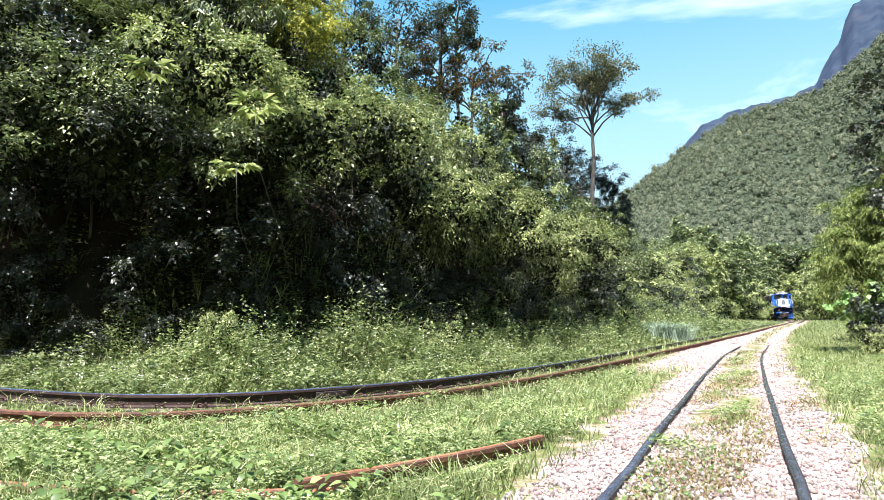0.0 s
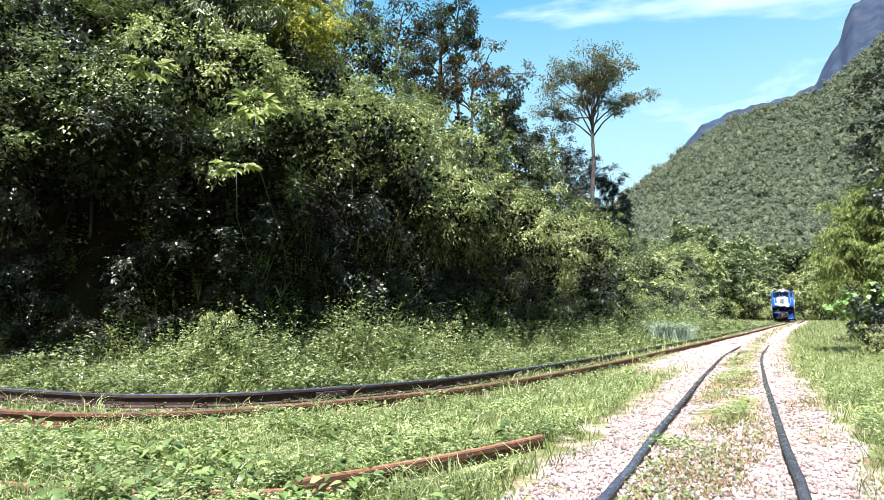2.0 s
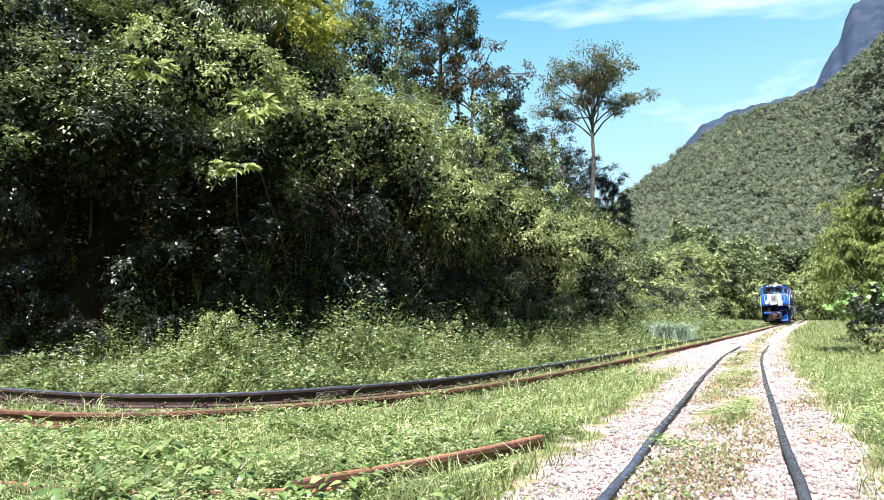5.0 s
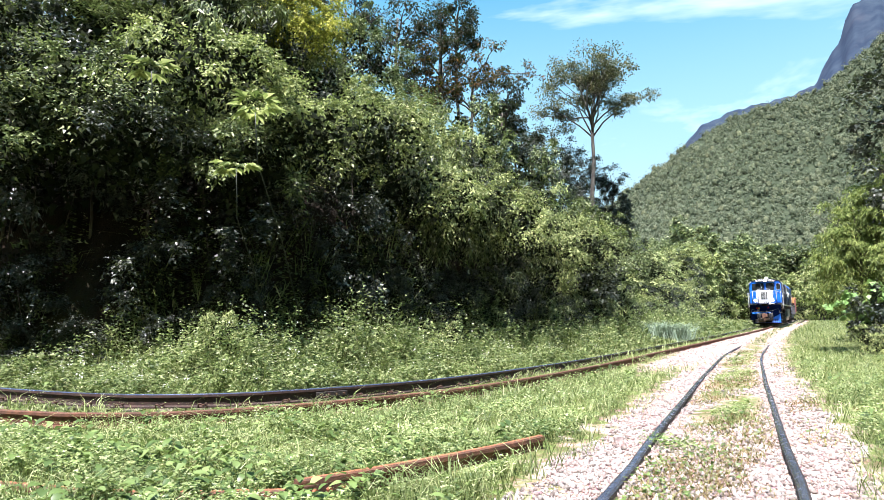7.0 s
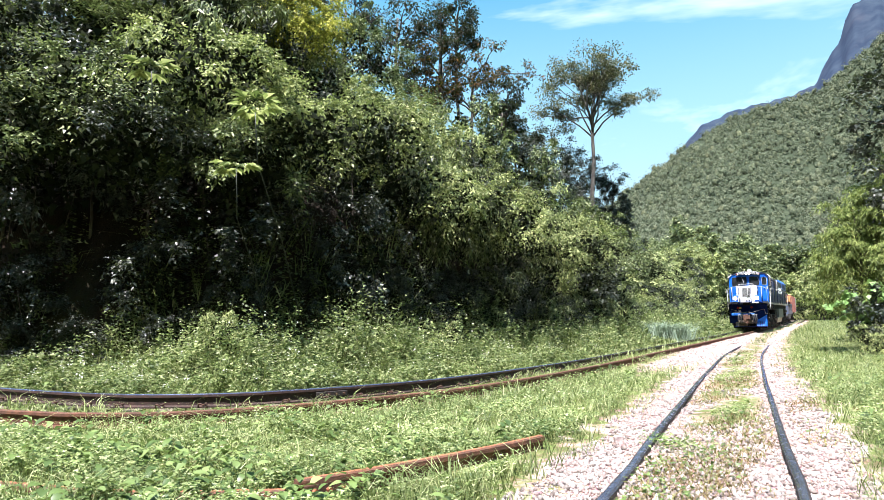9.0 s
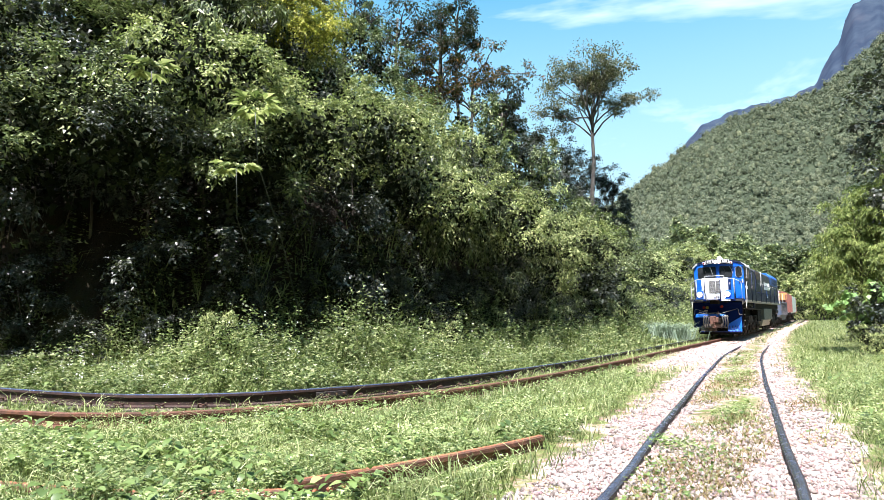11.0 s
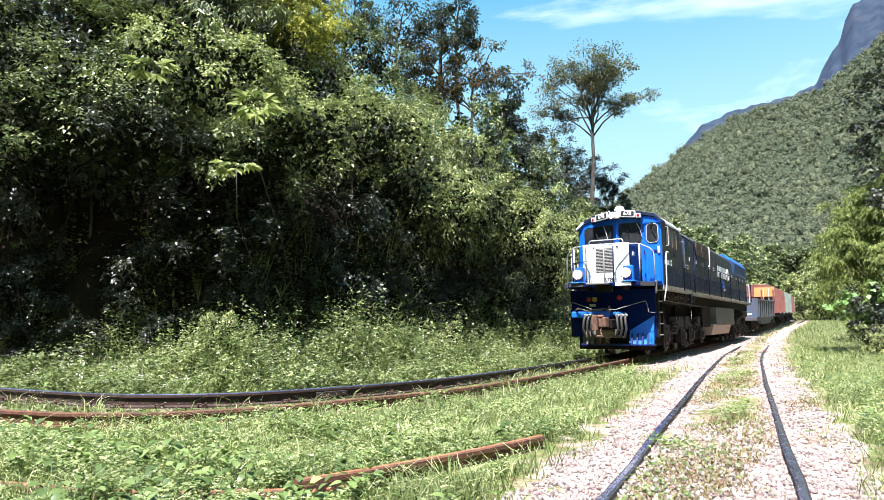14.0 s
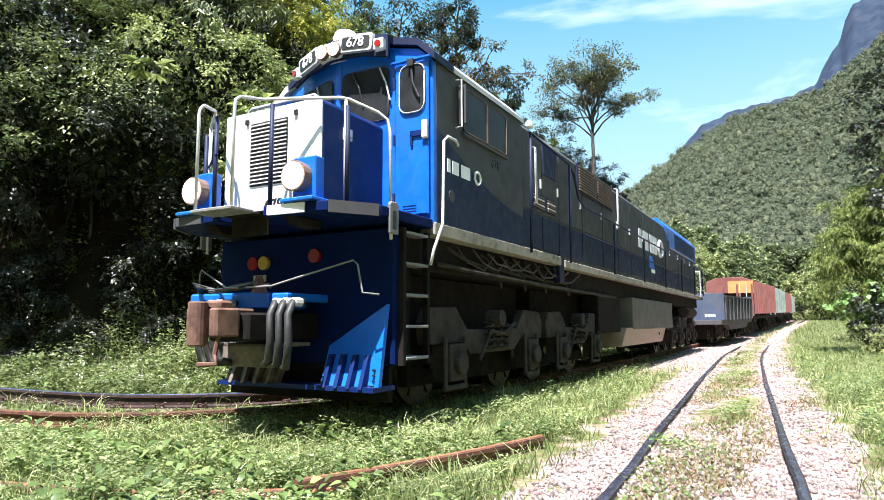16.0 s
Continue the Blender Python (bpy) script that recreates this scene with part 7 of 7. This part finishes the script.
def oval_weeds(name, label, x, y, z, r, per, leaf, hgt, mt):
    """Weeds with oval, arched and slightly folded leaves on short stalks."""
    n = len(x) * per
    k = np.repeat(np.arange(len(x)), per)
    a = r.uniform(0, 6.28, n)
    el = r.uniform(-0.1, 0.9, n)
    d = np.stack([np.cos(a) * np.cos(el), np.sin(a) * np.cos(el), np.sin(el)], 1)
    s = np.stack([-np.sin(a), np.cos(a), r.uniform(-0.35, 0.35, n)], 1)
    p = np.stack([x[k], y[k], z[k] + hgt * r.uniform(0.2, 1.0, n)], 1) + d * (0.35 * leaf[k])[:, None]
    ln = leaf[k] * r.uniform(0.6, 1.3, n)
    rows = []
    for t, w in ((0.0, 0.06), (0.25, 0.23), (0.5, 0.27), (0.78, 0.18), (1.0, 0.02)):
        c = p + d * (ln * t)[:, None] - np.array([0, 0, 1.0]) * (ln * 0.4 * t * t)[:, None]
        up = np.array([0, 0, 0.25]) * (ln * w)[:, None]
        rows.append((c - s * (ln * w)[:, None] + up, c, c + s * (ln * w)[:, None] + up))
    # one loose piece a leaf
    V = np.stack([np.stack(row, 1) for row in rows], 1).reshape(-1, 3)
    F = []
    for i in range(4):
        for j in range(2):
            F.append((i * 3 + j, i * 3 + j + 1, i * 3 + j + 4, i * 3 + j + 3))
    F = (np.arange(n)[:, None, None] * 15 + np.array(F)[None]).reshape(-1, 4)
    me = bpy.data.meshes.new(name)
    me.from_pydata(V.tolist(), [], F.tolist())
    me.polygons.foreach_set("use_smooth", np.ones(len(F), dtype=bool))
    me.materials.append(mt)
    return tagged(new(name, me), label, "weeds", kind="stuff")


OLD = [(-1.1, 3.95), (-0.33, 4.55), (0.29, 5.13), (0.95, 5.85)]
SUNK = [(-4.0, 4.70), (-2.98, 4.41), (-2.30, 4.21), (-1.73, 4.14), (-1.0, 4.16)]


def clear(x, y):
    """False where a rail lies or keeps the growth down."""
    a, _ = side_dist(x, y, OLD)
    b, _ = side_dist(x, y, SUNK)
    c, _ = side_dist(x, y, MAIN)
    return ~((a < 0.08) & (a > -0.34)) & ~((b < 0.08) & (b > -0.16)) & ~(np.abs(np.abs(c) - 0.535) < 0.06) & ~((c < -0.55) & (c > -1.1) & (x < -3.4))


def build_grass():
    # turf and weeds between the tracks and on the verges
    x, y, r = scatter(135000, 4, (-0.8, 0.82), (2.6, 34.0), 1.15)
    z, g = terrain(x, y)
    b, _ = side_dist(x, y, BANK)
    patch = wobble(x, y, 1.7, 2.0) * 0.15
    keep = (g + patch + r.uniform(-0.22, 0.22, len(x)) < 0.45) & (b < 0.3) & clear(x, y)
    x, y, z = x[keep], y[keep], z[keep]
    u, _ = side_dist(x, y, MAIN)
    w, _ = side_dist(x, y, SIDING)
    tuft = 0.65 + 0.5 * wobble(x, y, 2.9, 5.0) + 0.35 * wobble(x, y, 7.0, 1.0)
    tall = np.where(u > 0.9, 0.24, 0.20) * np.where(w < -1.5, 1.1, 1.0) * np.where(np.abs(w) < 0.6, 0.4, 1.0) * np.where(np.abs(u) < 0.62, 1.3, 1.0) * np.where((u < -0.75) & (u > -1.8) & (x > -3.4), 1.15, 1.0) * np.where((u < -1.15) & (u > -2.4) & (x > -2.8) & (x < 2.0), 1.1, 1.0)
    hgt = tall * np.clip(tuft, 0.25, 1.7) * r.uniform(0.45, 1.5, len(x))
    blades("grass", "bright green grass and weeds between and beside the tracks", x, y, z, r, hgt, 0.005 + 0.0007 * y, GRASS, 0.5)
    # coarser growth along the lines further off
    x, y, r = scatter(38000, 14, (-0.1, 0.72), (30.0, 115.0), 0.8)
    z, g = terrain(x, y)
    b, _ = side_dist(x, y, BANK)
    v, _ = side_dist(x, y, VERGE)
    keep = (g + r.uniform(-0.2, 0.2, len(x)) < 0.42) & (b < 0.5) & (v > -2.0)
    x, y, z = x[keep], y[keep], z[keep]
    blades("far_grass", "grass and weeds along the lines further off", x, y, z, r, r.uniform(0.10, 0.40, len(x)), 0.008 + 0.0006 * y, GRASS, 0.5)
    # low broad-leaved weeds in patches
    x, y, r = scatter(78000, 5, (-0.8, 0.82), (2.8, 22.0), 1.1)
    z, g = terrain(x, y)
    b, _ = side_dist(x, y, BANK)
    u, _ = side_dist(x, y, MAIN)
    keep = (g + wobble(x, y, 1.7, 2.0) * 0.15 < 0.40) & (b < 0.3) & (np.abs(u) > 0.45) & clear(x, y) & (wobble(x, y, 1.9, 4.0) + 0.6 * wobble(x, y, 5.0, 0.5) + r.uniform(-0.6, 0.6, len(x)) > -0.25)
    x, y, z, u = x[keep], y[keep], z[keep], u[keep]
    size = np.where(r.uniform(0, 1, len(x)) < np.where(y < 6, np.where(x < -0.4, 0.030, 0.012), 0.006), 0.085, 0.030) * (0.8 + 0.02 * y)
    big = size > 0.06
    rosettes("broadleaf_weeds", "low broad-leaved weeds in the turf", x[~big], y[~big], z[~big], r, 5, size[~big], np.where(u[~big] > 0.9, 0.35, 0.17) * np.clip(0.8 + 0.55 * wobble(x[~big], y[~big], 3.7, 2.0), 0.25, 1.7), WEED)
    oval_weeds("large_leaved_weeds", "weeds with large oval leaves in the turf", x[big], y[big], z[big], r, 7, size[big] * 1.15, 0.22, BROAD)
    # weeds and dry grass between the second track's rails
    x, y, r = scatter(80000, 15, (-0.05, 0.80), (3.0, 24.0), 1.0)
    w, _ = side_dist(x, y, SIDING)
    tuft = wobble(x, y, 1.6, 2.6) + 0.5 * wobble(x, y, 4.0, 1.0) + r.uniform(-0.4, 0.4, len(x))
    keep = ((np.abs(w) < 0.46) & (tuft > 0.15)) | ((w < -0.68) & (w > -1.9) & (tuft > 0.75))
    x, y = x[keep], y[keep]
    z, _ = terrain(x, y)
    blades("dry_grass", "short dry and green grass between the rails", x, y, z, r, r.uniform(0.03, 0.11, len(x)), 0.004 + 0.0009 * y, DRY, 0.8)
    x, y = np.concatenate([x[::30], 1.97 + r.normal(scale=0.10, size=70)]), np.concatenate([y[::30], 5.63 + r.normal(scale=0.22, size=70)])
    z, _ = terrain(x, y)
    rosettes("track_weeds", "small leafy weeds growing in the ballast", x, y, z, r, 5, np.full(len(x), 0.032), np.full(len(x), 0.09), BROAD)
    # tall weeds below the bank: upright stems set with leaves
    x, y, r = scatter(30000, 6, (-0.8, 0.6), (8.6, 60.0), 1.2)
    z, g = terrain(x, y)
    u, _ = side_dist(x, y, MAIN)
    b, _ = side_dist(x, y, BANK)
    keep = (u > 1.2) & (b < 0.8) & (wobble(x, y, 1.5, 0.7) + r.uniform(-0.5, 0.5, len(x)) > -0.25)
    x, y, z, u = x[keep], y[keep], z[keep], u[keep]
    n = len(x)
    hh = np.clip(0.26 + np.where(x > -2.5, 0.30, 0.2) * (u - 1.2), 0.25, np.where(x > -2.5, 1.5, 1.1)) * r.uniform(0.5, 1.5, n) * np.clip(0.95 + 0.5 * wobble(x, y, 1.2, 3.0), 0.4, 1.6)
    per = 34
    k = np.repeat(np.arange(n), per)
    t = r.uniform(0.1, 1.0, n * per)
    a = r.uniform(0, 6.28, n * per)
    lean = r.normal(scale=0.16, size=(n, 2))
    d = np.stack([np.cos(a), np.sin(a), r.uniform(-0.1, 0.5, n * per)], 1)
    p = np.stack([x[k] + lean[k, 0] * hh[k] * t, y[k] + lean[k, 1] * hh[k] * t, z[k] + hh[k] * t], 1)
    p = p + d * (0.10 * hh[k] * r.uniform(0, 1, n * per) * (1.1 - t))[:, None]
    ln = (0.056 + 0.0028 * y[k]) * r.uniform(0.6, 1.4, n * per) * (1.2 - 0.5 * t)
    me = quad_mesh("tall_weeds", small_leaves(p, d, np.array([0, 0, 1.0]) + r.normal(scale=0.55, size=p.shape), ln, ln * 0.5, 0.25), 3)
    me.materials.append(WEED)
    tagged(new("tall_weeds", me), "waist-high leafy weeds below the wooded bank", "weeds", kind="stuff")
    pick = r.uniform(0, 1, n) < 0.3
    xx, yy, zz, h2 = np.repeat(x[pick], 7), np.repeat(y[pick], 7), np.repeat(z[pick], 7), np.repeat(hh[pick], 7)
    xx, yy = xx + r.normal(scale=0.06, size=len(xx)), yy + r.normal(scale=0.06, size=len(yy))
    blades("reed_grass", "long arching grass blades among the weeds", xx, yy, zz, r, h2 * r.uniform(0.5, 1.05, len(xx)) + 0.15, 0.010 + 0.0011 * yy, GRASS, 0.45, 0.45)
    pick = r.uniform(0, 1, n) < 0.2
    rosettes("white_flowers", "small white blossoms on the weeds", x[pick], y[pick], z[pick] + hh[pick] * 0.85, r, 4, np.full(pick.sum(), 0.022), np.full(pick.sum(), 0.16), PETAL, 0.9)
    # pale tussock beside the main line
    r = np.random.default_rng(8)
    n = 900
    x, y = 12.1 + r.normal(scale=0.45, size=n), 34.0 + r.normal(scale=0.5, size=n)
    z, _ = terrain(x, y)
    blades("silver_tussock", "pale silvery tussock grass beside the main line", x, y, z, r, r.uniform(0.8, 1.5, n), np.full(n, 0.04), SILVER_GRASS, 0.35, 0.4)


def build_block():
    """A small pale lump of concrete by the rail."""
    r = random.Random(3)
    g = Geo().box(-0.035, 0.035, -0.03, 0.03, -0.02, 0.07)
    g.v = [(x + r.uniform(-0.008, 0.008), y + r.uniform(-0.008, 0.008), z + r.uniform(-0.008, 0.008)) for x, y, z in g.v]
    ob = part("concrete_lump", g, STONE, None, bevel=0.008)
    tagged(ob, "small pale lump of concrete in the ballast", "stone")
    z, _ = terrain(np.array([1.62]), np.array([5.98]))
    ob.location = (1.62, 5.98, float(z[0]))


build_stones()
build_block()
build_grass()

# ---------------------------------------------------------------- what moves
# the locomotive's front on its way: seconds, x, y
WAY = [(0.0, 50.9, 94.5), (1.0, 48.1, 89.0), (2.5, 43.0, 80.6), (4.0, 38.2, 72.2), (6.5, 29.8, 58.2), (8.0, 24.7, 49.7), (9.2, 20.4, 42.9),
       (11.5, 12.55, 30.5), (12.0, 10.96, 28.0), (12.5, 9.3, 25.5), (13.0, 7.7, 22.9), (13.5, 6.03, 20.1), (14.0, 4.37, 17.3), (14.5, 2.7, 14.4), (15.0, 1.07, 11.47),
       (15.5, -0.5, 8.6), (16.0, -1.95, 5.92)]
BEHIND = [(75.0, 190.0), (66.0, 150.0), (60.0, 125.0), (55.5, 107.0)]


def motions():
    pts = np.array(BEHIND + [(x, y) for _, x, y in WAY])
    curve = spline(pts, 0.5)[::-1]
    run = np.concatenate([[0], np.cumsum(np.linalg.norm(np.diff(curve, axis=0), axis=1))])

    def place(s):
        return np.array([np.interp(s, run, curve[:, 0]), np.interp(s, run, curve[:, 1])])

    def rail_z(y):
        return float(np.interp(y, [0, 26, 31, 43, 58, 72, 94, 125, 150], [-0.11, -0.08, 0.0, 0.24, 0.57, 0.8, 1.17, 1.6, 1.9]))

    keys = [(t, run[np.argmin(np.hypot(curve[:, 0] - x, curve[:, 1] - y))]) for t, x, y in WAY]

    def travelled(t):
        return float(np.interp(t, [a for a, _ in keys], [b for _, b in keys]))

    times = [0.0, 1.0, 2.5, 4.0, 5.2, 6.5, 8.0, 9.2, 10.3, 11.5, 12.0, 12.5, 13.0, 13.5, 14.0, 14.5, 15.0, 15.5, 16.0]
    for thing, back, length in TRAIN:
        rows = []
        for t in times:
            s = travelled(t) + back
            a, b = place(s), place(s + length)
            d = a - b
            za, zb = rail_z(a[1]), rail_z(b[1])
            turn = math.degrees(math.atan2(d[1], d[0])) - 90
            rows.append((t, pose(a[0], a[1], za, math.degrees(math.atan2(za - zb, length)), 0, turn)))
        walk(thing, rows)
    # wheels roll with the train
    start = travelled(0.0)
    steps = [k / 10 for k in range(161)]
    for wheel, y, r in WHEELS:
        walk(wheel, [(t, Matrix.Translation((0, y, r)) @ Matrix.Rotation(-(start - travelled(t)) / r, 4, 'X')) for t in steps])


motions()
